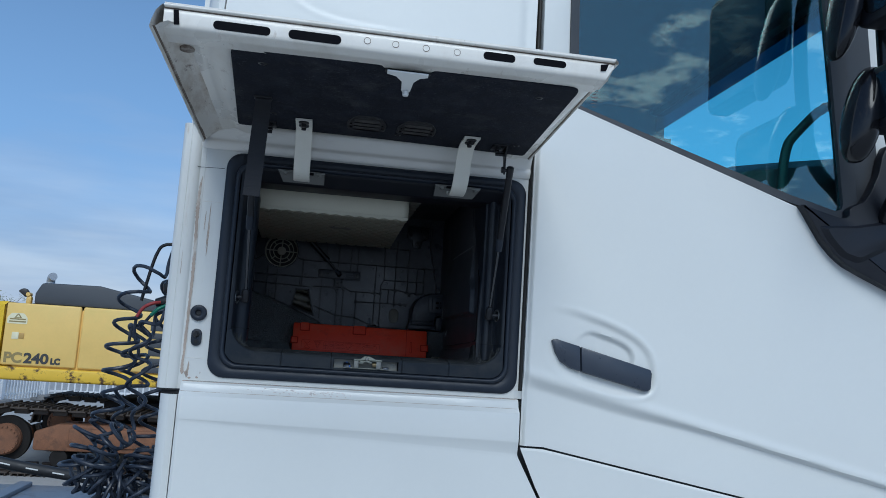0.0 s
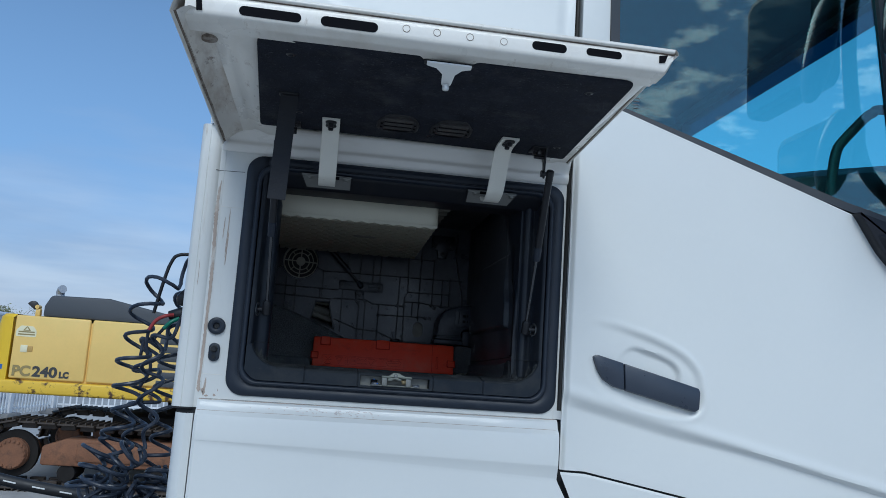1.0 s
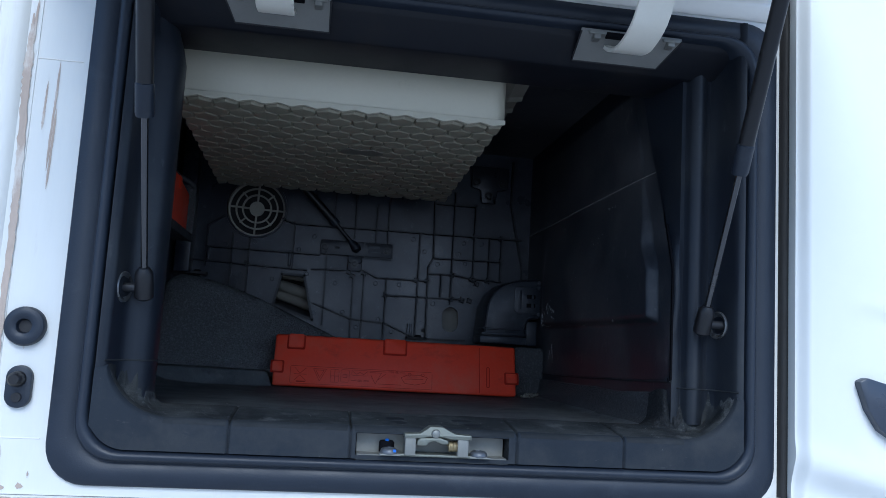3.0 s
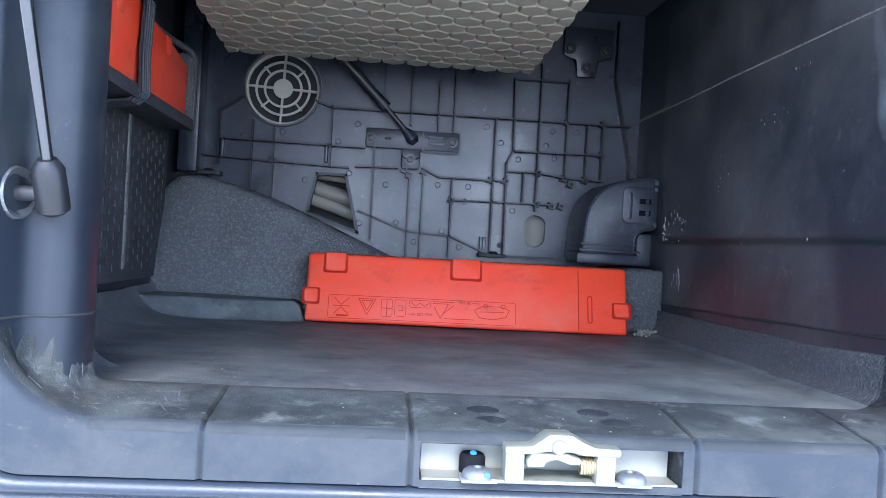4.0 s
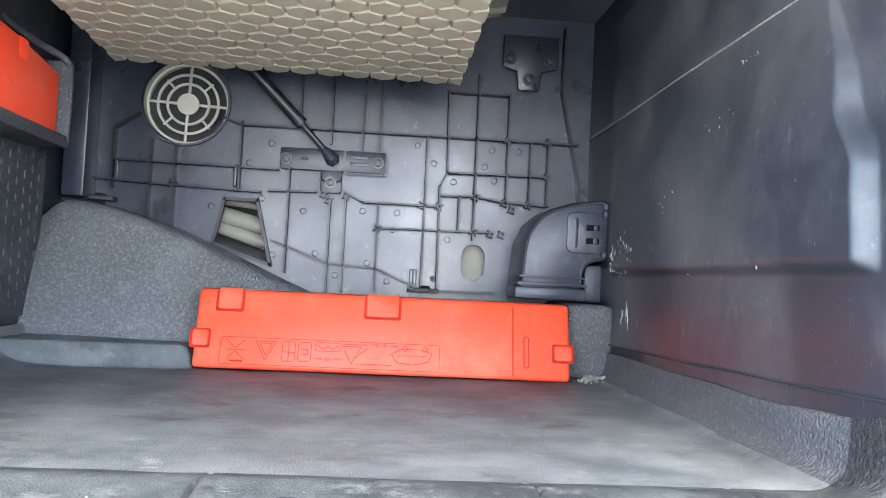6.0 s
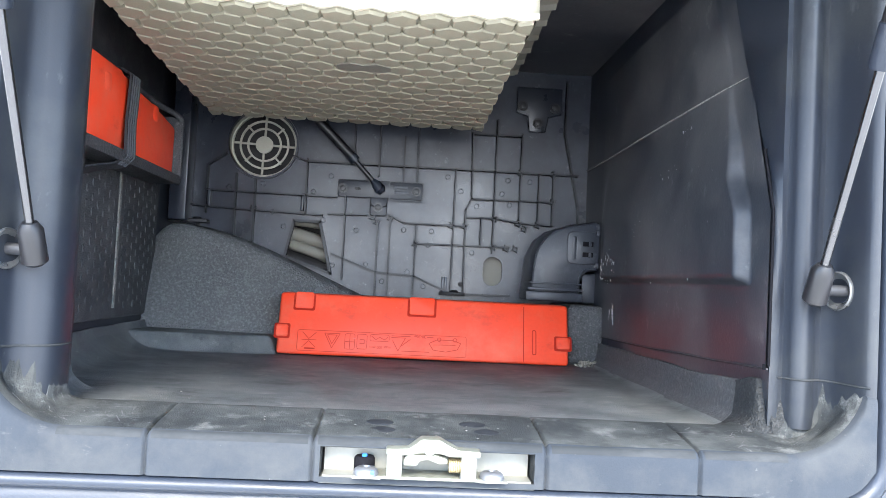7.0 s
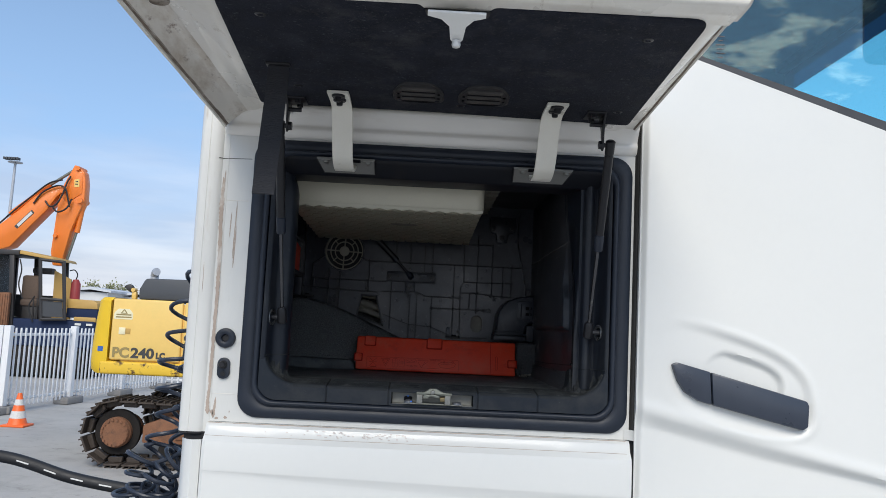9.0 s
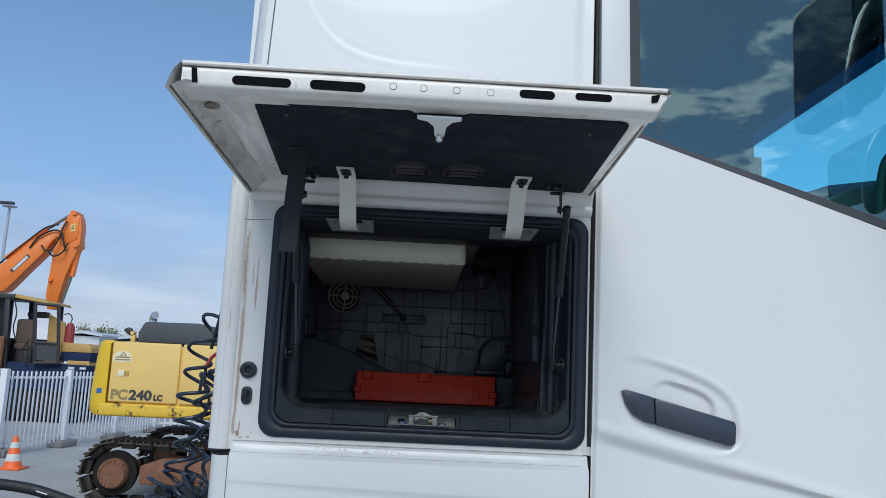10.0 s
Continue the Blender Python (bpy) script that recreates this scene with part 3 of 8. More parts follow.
def curve_points(ctrl, n=24):
    """A smooth path through control points."""
    pts = [Vector(p) for p in ctrl]
    pts = [pts[0] * 2 - pts[1]] + pts + [pts[-1] * 2 - pts[-2]]
    out = []
    for i in range(1, len(pts) - 2):
        a, b, c, d = pts[i - 1:i + 3]
        m = max(2, n // (len(pts) - 3))
        for k in range(m):
            t = k / m
            out.append(0.5 * ((2 * b) + (c - a) * t + (2 * a - 5 * b + 4 * c - d) * t * t + (3 * b - a - 3 * c + d) * t ** 3))
    return out + [pts[-2]]


def lettering(name, text, size, m, material, parent, depth=0.001, align="LEFT", bold=0.0):
    """Text in the built-in font as a mesh part, its baseline start at the pose m."""
    cu = bpy.data.curves.new(name, "FONT")
    cu.body, cu.size, cu.extrude, cu.align_x, cu.offset = text, size, depth, align, bold
    tmp = bpy.data.objects.new(name, cu)
    scene.collection.objects.link(tmp)
    bpy.context.view_layer.update()
    me = bpy.data.meshes.new_from_object(tmp.evaluated_get(bpy.context.evaluated_depsgraph_get()))
    bpy.data.objects.remove(tmp)
    bpy.data.curves.remove(cu)
    me.transform(Matrix.Translation(-BASE[parent.name]) @ m)
    me.materials.clear()
    me.materials.append(material)
    ob = new(name, me)
    ob.parent = parent
    BASE[ob.name] = BASE[parent.name]
    return ob


def smooth01(t):
    t = min(1.0, max(0.0, t))
    return t * t * (3 - 2 * t)



def round_poly(poly, r, n=5):
    """A closed polygon with every corner rounded; r is one radius or one for each corner."""
    out = []
    m = len(poly)
    for i in range(m):
        p, q, s = Vector(poly[i - 1]), Vector(poly[i]), Vector(poly[(i + 1) % m])
        ri = r[i] if isinstance(r, (list, tuple)) else r
        a = q + (p - q).normalized() * min(ri, (p - q).length * 0.49)
        b = q + (s - q).normalized() * min(ri, (s - q).length * 0.49)
        for k in range(n):
            t = k / (n - 1)
            w = a * (1 - t) ** 2 + q * 2 * t * (1 - t) + b * t * t
            out.append(tuple(w))
    return out


def inside_by(poly, x, z):
    """Signed distance into a closed polygon: positive inside."""
    best, within = 9.0, False
    for i in range(len(poly)):
        (x0, z0), (x1, z1) = poly[i - 1], poly[i]
        dx, dz = x1 - x0, z1 - z0
        t = min(1.0, max(0.0, ((x - x0) * dx + (z - z0) * dz) / (dx * dx + dz * dz)))
        best = min(best, math.hypot(x - x0 - t * dx, z - z0 - t * dz))
        if (z0 > z) != (z1 > z) and x < x0 + (z - z0) * dx / dz:
            within = not within
    return best if within else -best


def field(xs, ys, fn, bm=None, skip=None):
    """A sheet of quads over two lists of steps; fn gives each corner's place."""
    b = bm or bmesh.new()
    rows = [[b.verts.new(fn(x, y)) for x in xs] for y in ys]
    for j in range(len(ys) - 1):
        for i in range(len(xs) - 1):
            if skip is None or not skip(0.5 * (xs[i] + xs[i + 1]), 0.5 * (ys[j] + ys[j + 1])):
                b.faces.new((rows[j][i], rows[j][i + 1], rows[j + 1][i + 1], rows[j + 1][i]))
    return b
# ---- ground ----
g = bmesh.new()
for r0, r1, n in ((0, 60, 24), (60, 400, 24), (400, 3000, 24)):
    loops = [[(0.5 + max(r, 0.01) * math.cos(2 * math.pi * k / n), 6 + max(r, 0.01) * math.sin(2 * math.pi * k / n), 0) for k in range(n)] for r in (r0, r1)]
    loft(loops, True, (False, False), g)
solo("ground", g, ASPHALT, "worn grey asphalt of an open machine yard", "ground", kind="structure")

# ---- truck cab ----
SKIN, RECESS = 2.168, 2.203          # outer skin of the cab side, and the recessed frame round the locker
LX0, LX1, LZ0, LZ1 = -0.267, 0.553, 1.645, 2.238     # outer edge of the locker's rubber frame
OX0, OX1, OZ0, OZ1 = -0.222, 0.507, 1.676, 2.214     # the opening
truck = thing("truck_cab", (0.8, 3.4, 0), "white heavy truck cab with its side locker standing open", "truck")

# recessed white frame round the locker opening
frame_panel = loft([on_y(rr(-0.338, 0.5585, 1.634, 2.300, 0.004), RECESS), on_y(rr(LX0 + 0.01, LX1 - 0.01, LZ0 + 0.01, LZ1 - 0.01, 0.045), RECESS),
                    on_y(rr(LX0 + 0.01, LX1 - 0.01, LZ0 + 0.01, LZ1 - 0.01, 0.045), RECESS + 0.03)])
part("locker_frame_panel", frame_panel, WHITE_WORN, truck, "white painted frame with brown scrapes and chips")

# channel above the opening, rolled outwards to the hinge edge
gut = [(RECESS - 0.001, 2.243), (2.1985, 2.2455), (2.1945, 2.251), (2.1915, 2.2575), (2.1905, 2.262), (2.1925, 2.2665), (2.1935, 2.2695), (2.1925, 2.2730), (2.1895, 2.2785), (2.1845, 2.2855), (2.1790, 2.2925), (2.1745, 2.299), (2.1725, 2.3045), (2.1740, 2.3090), (2.1790, 2.3118), (2.188, 2.3132), (RECESS, 2.314)]
channel = loft([[(x, RECESS + (y - RECESS) * k, z + 0.004 * (1 - k)) for y, z in gut] for x, k in ((-0.337, 0.0), (-0.3355, 0.35), (-0.332, 0.62), (-0.326, 0.84), (-0.318, 0.96), (-0.308, 1.0), (0.10, 1.0), (0.545, 1.0), (0.555, 0.97), (0.560, 0.9))], False)
part("top_channel", channel, WHITE_CHANNEL, truck, "rolled white gutter above the locker opening", 80)

# rear corner of the cab: a rounded upright with a groove
corner = [(-0.321, RECESS + 0.004), (-0.3215, RECESS - 0.001), (-0.334, RECESS - 0.0015), (-0.337, 2.1985), (-0.342, 2.1955), (-0.352, 2.194), (-0.3605, 2.194), (-0.3612, 2.1950),
          (-0.3620, 2.1950), (-0.3628, 2.194), (-0.374, 2.195), (-0.381, 2.199), (-0.3855, 2.208), (-0.388, 2.225), (-0.389, 2.25), (-0.389, 2.30), (-0.387, 4.58)]
post = loft([[(x, y, z) for x, y in corner] for z in (1.612, 1.618, 1.9, 2.2, 2.305)], False)
part("corner_post", post, WHITE_WORN, truck, "rounded white rear corner with scuffed paint")
cap = loft([[(x, y, z) for x, y in corner[:15]] for z in (1.612, 1.608)], False)
part("corner_post_foot", cap, GAP_BLACK, truck)
up = [(-0.318, SKIN + 0.01), (-0.322, SKIN - 0.001), (-0.336, SKIN - 0.004), (-0.352, SKIN + 0.006), (-0.366, SKIN + 0.03), (-0.372, SKIN + 0.08), (-0.375, 4.58)]
part("upper_corner", loft([[(x + (z - 2.3) * 0.035, y, z) for x, y in up] for z in (2.305, 2.6, 2.9, 3.3, 3.7)], False), WHITE, truck)

# upper sleeper side panel with a pressed swoosh
b = bmesh.new()
nx, nz = 110, 150
grid = []
for j in range(nz + 1):
    row = []
    for i in range(nx + 1):
        x, z = -0.318 + 0.868 * i / nx, 2.315 + 1.385 * (0.5 * j / nz + 0.5 * (j / nz) ** 2)
        x += (z - 2.3) * 0.035 * (1 - i / nx)
        edge = 2.612 + 0.052 * math.exp(-(x + 0.128) / 0.075) + 0.02 * (0.1 - x)
        depth = -0.0007 * (math.exp(-((z - edge) / 0.006) ** 2) - 0.5 * math.exp(-((z - edge - 0.014) / 0.007) ** 2)) * smooth01((0.35 - x) / 0.3)
        fold = 0.003 * (smooth01((x - 0.505) / 0.012) - smooth01((x - 0.53) / 0.012))
        row.append(b.verts.new((x, SKIN + depth + fold, z)))
    grid.append(row)
for j in range(nz):
    for i in range(nx):
        b.faces.new((grid[j][i], grid[j][i + 1], grid[j + 1][i + 1], grid[j + 1][i]))
part("upper_side_panel", b, WHITE, truck, "smooth white sleeper panel with a pressed curve")
part("upper_panel_return", box(-0.318, 0.55, SKIN + 0.012, RECESS + 0.03, 2.308, 2.3145), WHITE, truck)

# lower side panel, with a sloped ledge at its top and a shallow crease
def low_profile(x):
    """Lower panel in section: ledge, face, and a crease that widens towards the door."""
    f = (x + 0.326) / 0.884
    zu = 1.540 - 0.018 * f
    zl, d = zu - 0.004 - 0.027 * f, 0.001 + 0.0085 * f
    return [(RECESS + 0.02, 1.633), (RECESS, 1.6335), (2.192, 1.632), (2.186, 1.627), (2.181, 1.612), (2.172, 1.604), (2.1655, 1.598), (2.163, 1.585), (2.162, zu + 0.012), (2.1618, zu + 0.003), (2.1622, zu),
            (2.1626 + 0.12 * d, zu - 0.12 * (zu - zl)), (2.162 + 0.94 * d, zl + 0.08 * (zu - zl)), (2.1622 + d, zl - 0.002), (2.162 + d, zl - 0.010), (2.160 + d, 1.35), (2.166 + d, 1.1), (2.181 + d, 0.75), (2.191 + d, 0.45)]


low_rows = [[(x, y + dy, z) for y, z in low_profile(x)] for x, dy in ((-0.3255, 0.02), (-0.3245, 0.004), (-0.318, 0), (-0.20, 0), (-0.05, 0), (0.10, 0), (0.25, 0), (0.40, 0))]
low_rows += [[(x + 0.55 * max(0.0, 1.487 - z), y + dy, z) for y, z in low_profile(x)] for x, dy in ((0.552, 0), (0.5575, 0.003), (0.5585, 0.02))]
part("lower_side_panel", loft(low_rows, False), WHITE, truck, "white lower side panel with a dusty ledge and a slanting crease", 30)
lc = [(-0.327, 2.20), (-0.329, 2.178), (-0.345, 2.171), (-0.358, 2.176), (-0.372, 2.195), (-0.376, 2.25), (-0.376, 4.58)]
part("lower_corner", loft([[(x, y, z) for x, y in lc] for z in (0.45, 1.2, 1.596, 1.599)], False), WHITE, truck)
part("panel_gap", box(-0.372, 0.556, 2.204, 2.24, 1.58, 1.6335), GAP_BLACK, truck)
part("door_gap", loft([[(0.5575, 2.21, z), (0.5590, 2.200, z), (0.5615, 2.196, z), (0.565, 2.1945, z), (0.5685, 2.195, z), (0.573, 2.22, z)] for z in (1.655, 1.9, 2.3, 3.5)], False), GAP_RUBBER, truck, "brown-black rubber seal between door and locker")
part("lower_gap", box(0.552, 0.575, 2.203, 2.215, 0.6, 1.640), GAP_BLACK, truck)
part("frame_corner", loft([[(x, y, z) for x, y in ((0.548, RECESS - 0.001), (0.556, 2.199), (0.563, 2.192), (0.5655, 2.186), (0.568, 2.205))] for z in (1.6345, 1.638, 1.652, 1.656)], False), WHITE_WORN, truck, "white corner of the frame by the door")

# rear wall, far side, roof and floor of the cab
part("rear_wall", box(-0.374, -0.340, 2.24, 4.58, 0.9, 3.68), WHITE, truck)
part("roof", box(-0.32, 2.0, 2.185, 4.6, 3.66, 3.72, 0.02), WHITE, truck)
part("far_side_wall", box(-0.34, 0.62, 4.56, 4.6, 0.9, 3.66), WHITE, truck)
part("far_door_skin", box(0.62, 2.0, 4.56, 4.6, 0.9, 2.24), WHITE, truck)
part("far_pillar", box(0.62, 0.75, 4.55, 4.6, 2.24, 3.66), CAB_LINING, truck)
# Added solid sheet over the far door window; blocks light and view there.
part("far_door_header", box(0.75, 2.0, 4.55, 4.6, 2.24, 3.66), CAB_LINING, truck)
part("cab_floor", box(0.62, 2.0, 2.2, 4.56, 1.30, 1.34), CAB_LINING, truck)
part("dashboard", prism([(1.55, 1.34), (1.98, 1.34), (1.98, 2.24), (1.85, 2.29), (1.62, 2.25), (1.55, 2.1)], "y", 2.24, 4.55, 0.02), DASH, truck, "dark grey dashboard behind the windscreen")
part("front_wall", box(1.98, 2.03, 2.2, 4.6, 0.9, 2.2), WHITE, truck)
part("windscreen_header", box(1.90, 2.0, 2.2, 4.6, 3.268, 3.66), CAB_LINING, truck)
part("front_pillar", box(1.93, 2.0, 2.2, 2.30, 2.2, 3.1), CAB_LINING, truck)
part("front_pillar", box(1.93, 2.0, 4.45, 4.56, 2.2, 3.1), CAB_LINING, truck)
part("sleeper_bulkhead", box(0.60, 0.62, 2.26, 4.56, 1.3, 3.66), CAB_LINING, truck)
part("headliner", box(0.62, 1.95, 2.22, 4.55, 3.30, 3.34), CAB_LINING, truck)
part("instrument_hood", prism([(1.36, 2.30), (1.407, 2.438), (1.46, 2.455), (1.615, 2.481), (1.84, 2.52), (1.84, 2.2), (1.40, 2.2)], "y", 2.62, 2.92, 0.015), DASH, truck, "dark instrument hood")
band = part("sun_band", box(1.948, 1.952, 2.25, 4.55, 3.160, 3.268), BAND_GLASS, truck, "dark blue sun band of the windscreen")
band.visible_shadow = False
part("scuttle", loft([[(1.80, y, z - 0.06), (1.93, y, z), (1.97, y, z), (1.97, y, 2.2)] for y, z in ((2.30, 2.50), (2.80, 2.585), (3.16, 2.655), (3.60, 2.735), (4.50, 2.80))], False), DASH, truck, "dark top of the dashboard under the windscreen")
# far door mirror seen through the cab
part("far_mirror_housing", box(2.10, 2.22, 4.75, 5.0, 2.45, 2.95, 0.04), GLOSS_BLACK, truck)
part("far_mirror_arm", tube([(2.0, 4.6, 2.4), (2.14, 4.78, 2.45)], 0.03), GLOSS_BLACK, truck)

# ---- driver door ----
DOOR_Y = 2.166


def door_bottom(x):
    return min(1.512 - 0.03 * (x - 0.57), 1.516 - 0.19 * (x - 0.6))


def sill_line(x):
    """Lower edge of the window trim."""
    if x < 0.68:
        return 2.455
    return 2.455 - 0.327 * (x - 0.68)


POCKET = round_poly([(0.616, 1.767), (0.600, 1.830), (0.625, 1.886), (0.700, 1.876), (0.789, 1.852), (0.850, 1.829), (0.888, 1.807), (0.912, 1.782), (0.924, 1.759), (0.931, 1.725), (0.934, 1.695), (0.922, 1.672), (0.894, 1.661), (0.820, 1.666), (0.749, 1.680), (0.690, 1.700), (0.642, 1.723)], 0.02, 4)
THUMB = round_poly([(0.690, 1.790), (0.735, 1.835), (0.845, 1.806), (0.880, 1.775), (0.874, 1.725), (0.720, 1.762)], [0.01, 0.03, 0.035, 0.03, 0.01, 0.01], 6)


def door_y(x, z):
    y = DOOR_Y + 0.02 * smooth01((x - 1.2) / 1.2)
    y += 0.012 * smooth01((0.580 - x) / 0.014)
    ridge = 1.705 - 0.236 * (x - 0.565)
    wide = 0.036 - 0.024 * smooth01((x - 0.8) / 0.35)
    y += 0.016 * smooth01((ridge - z) / wide) * smooth01((x - 0.52) / 0.1) - 0.003 * math.exp(-((z - ridge - 0.006) / 0.014) ** 2)
    if 0.57 < x < 0.98 and 1.62 < z < 1.93:
        fade = smooth01((x - 0.60) / 0.20)
        d = inside_by(POCKET, x, z)
        y += 0.0075 * smooth01((d + 0.006) / 0.018) * fade - 0.0022 * math.exp(-((d + 0.010) / 0.007) ** 2) * fade
        y += 0.012 * smooth01((inside_by(THUMB, x, z) + 0.002) / 0.014) * smooth01((x - 0.69) / 0.10)
    return y


b = bmesh.new()
nx, nz = 250, 190
grid = []
for j in range(nz + 1):
    row = []
    for i in range(nx + 1):
        x = 0.566 + 1.234 * (0.42 * i / nx + 0.58 * (i / nx) ** 2)
        z0, z1 = door_bottom(x) + 0.001, sill_line(x)
        z = z0 + (z1 - z0) * j / nz
        row.append(b.verts.new((x, door_y(x, z), z)))
    grid.append(row)
for j in range(nz):
    for i in range(nx):
        b.faces.new((grid[j][i], grid[j][i + 1], grid[j + 1][i + 1], grid[j + 1][i]))
lip = [b.verts.new((0.568, 2.20, v.co.z)) for v in (r[0] for r in grid)]
for j in range(nz):
    b.faces.new((grid[j][0], lip[j], lip[j + 1], grid[j + 1][0]))
door = part("driver_door", b, WHITE, truck, "white driver door with pressed creases and a tinted window")
part("window_post", prism([(0.574, 2.455), (0.655, 2.455), (0.640, 3.3), (0.566, 3.3)], "y", SKIN + 0.002, 2.23, 0.004), WHITE, door)
trim = [(0.655, 2.462), (0.672, 2.442), (1.33, 2.2455), (1.50, 2.205), (1.545, 2.225), (1.551, 2.26), (1.507, 2.785), (1.462, 3.3), (0.638, 3.3)]
inner = [(0.682, 2.478), (0.690, 2.466), (1.335, 2.270), (1.485, 2.234), (1.505, 2.240), (1.510, 2.255), (1.457, 2.795), (1.408, 3.28), (0.664, 3.28)]
tb = loft([on_y(trim, 2.20), on_y(trim, SKIN - 0.002), on_y(inner, SKIN + 0.004), on_y(inner, 2.20)])
part("window_trim", tb, TRIM, door, "grey rubber window surround", 20)
pane = part("window_glass", prism(inner, "y", 2.186, 2.190), GLASS, door, "blue-tinted side window reflecting clouds")
pane.visible_shadow = False
for k, w_ in enumerate((0.012, 0.020, 0.016, 0.020, 0.010, 0.018)):
    part("glass_print", box(0.736 - w_ / 2, 0.736 + w_ / 2, 2.1852, 2.1858, 2.470 + 0.0095 * k, 2.4718 + 0.0095 * k), SCUFF, pane)
part("front_door_frame", prism([(1.556, 2.2), (1.632, 2.2), (1.602, 2.7), (1.586, 2.9), (1.56, 3.3), (1.468, 3.3)], "y", SKIN + 0.004, 2.24), TRIM, door)
part("front_corner", prism([(1.636, 2.19), (1.98, 2.1), (1.98, 3.3), (1.564, 3.3), (1.590, 2.9), (1.606, 2.7)], "y", SKIN + 0.012, 2.24), WHITE, truck)
part("handle_base", prism([(0.634, 1.798), (0.645, 1.803), (0.7145, 1.786), (0.7185, 1.7185), (0.690, 1.726), (0.662, 1.742), (0.646, 1.765)], "y", 2.156, 2.18, 0.003), HANDLE, door, "dark grey fixed handle plate")
part("door_handle", prism([(0.7165, 1.7855), (0.918, 1.735), (0.922, 1.725), (0.920, 1.682), (0.908, 1.675), (0.7205, 1.718)], "y", 2.154, 2.178, 0.004), HANDLE, door, "dark grey pull handle")
# entry panel under the door
b = bmesh.new()
rows = []
for i in range(41):
    x = 0.566 + 1.234 * i / 40
    zt = door_bottom(x) - 0.004
    kx = max(0.0, 1 - (x - 0.57) / 0.25)
    rows.append([(x + 0.55 * max(0.0, 1.487 - q) * kx, y, q) for y, q in ((2.176, zt), (2.170, zt - 0.006), (2.172, zt - 0.10), (2.175, 1.2), (2.18, 1.0), (2.19, 0.45))])
loft(rows, False, (False, False), b)
part("entry_panel", b, WHITE, truck, "white entry step panel below the door")
part("entry_gap", loft([[(x, 2.192, door_bottom(x) + 0.02), (x, 2.194, door_bottom(x) - 0.03)] for x in (0.566, 0.60, 1.0, 1.8)], False), GAP_BLACK, truck)
part("step_gap", prism([(0.545, 0.45), (1.25, 0.45), (0.66, 1.37), (0.580, 1.52), (0.552, 1.60)], "y", 2.20, 2.21), GAP_BLACK, truck)
# mirrors on a black bracket
brk = round_poly([(1.352, 2.238), (1.369, 2.217), (1.398, 2.172), (1.425, 2.132), (1.461, 2.094), (1.497, 2.068), (1.56, 2.040), (1.66, 2.000), (1.80, 1.93), (1.80, 2.46), (1.628, 2.44), (1.612, 2.405), (1.599, 2.348), (1.574, 2.294), (1.552, 2.261), (1.525, 2.249), (1.504, 2.237), (1.504, 2.210), (1.479, 2.207), (1.407, 2.224)], 0.008, 3)
br = part("mirror_bracket", prism(brk, "y", 2.135, 2.172, 0.006), BRACKET_BLACK, truck, "black mirror bracket at the front of the door")
part("bracket_cap", loft([on_y(round_poly([(1.405, 2.178), (1.515, 2.186), (1.64, 2.212), (1.64, 2.13), (1.53, 2.075), (1.475, 2.092), (1.432, 2.135)], 0.012, 3), 2.136), on_y(round_poly([(1.425, 2.170), (1.515, 2.177), (1.62, 2.198), (1.62, 2.14), (1.53, 2.092), (1.485, 2.103), (1.448, 2.138)], 0.012, 3), 2.122)], True, (False, True)), BRACKET_BLACK, br)


def mirror_head(c, sx, sy, sz, y0, y1, z0, z1, label):
    """A mirror: a rounded inner housing, the flat body that stands out from it, and the glass facing rearwards."""
    loops = []
    for k in range(13):
        a = math.pi * k / 12
        h, r = -math.cos(a), math.sin(a) ** 0.8
        loops.append([(c[0] + 0.18 * sz * h + sx * r * math.cos(q), c[1] + sy * r * math.sin(q), c[2] + sz * h) for q in [2 * math.pi * j / 20 for j in range(20)]])
    h_ = part("wing_mirror", loft(loops, True, (True, True)), GLOSS_BLACK, truck, label, 60)
    x = c[0] + 0.01
    part("mirror_body", prism(rr(y0, y1, z0, z1, 0.05, 5), "x", x, x + 0.07, 0.012), BRACKET_BLACK, h_)
    part("mirror_glass", prism(rr(y0 + 0.025, y1 - 0.05, z0 + 0.025, z1 - 0.025, 0.035, 5), "x", x - 0.003, x + 0.002), MIRROR, h_, "rear-view mirror glass")


for c, s, y0, y1, z0, z1 in (((1.447, 2.0, 2.472), (0.050, 0.060, 0.140), 1.66, 2.04, 2.42, 2.60), ((1.400, 2.0, 2.81), (0.036, 0.070, 0.19), 1.535, 1.99, 2.70, 3.15)):
    mirror_head(c, *s, y0, y1, z0, z1, "gloss black door mirror head")
part("mirror_arm", tube(curve_points([(1.62, 2.15, 2.2), (1.60, 2.05, 2.32), (1.53, 2.0, 2.48), (1.50, 2.0, 2.9), (1.52, 2.1, 3.2)], 30), 0.022, 12), GLOSS_BLACK, truck, "black mirror arm")
part("grab_bar", tube(curve_points([(1.447, 2.40, 2.24), (1.452, 2.40, 2.366), (1.458, 2.40, 2.426), (1.470, 2.40, 2.484), (1.491, 2.40, 2.519), (1.565, 2.40, 2.600), (1.596, 2.40, 2.623), (1.627, 2.40, 2.636), (1.82, 2.40, 2.642)], 40), 0.0155, 12), DASH, truck, "grey grab bar on the cab pillar")

# brown sealant and paint chips along the corner groove
chip_rnd = random.Random(11)


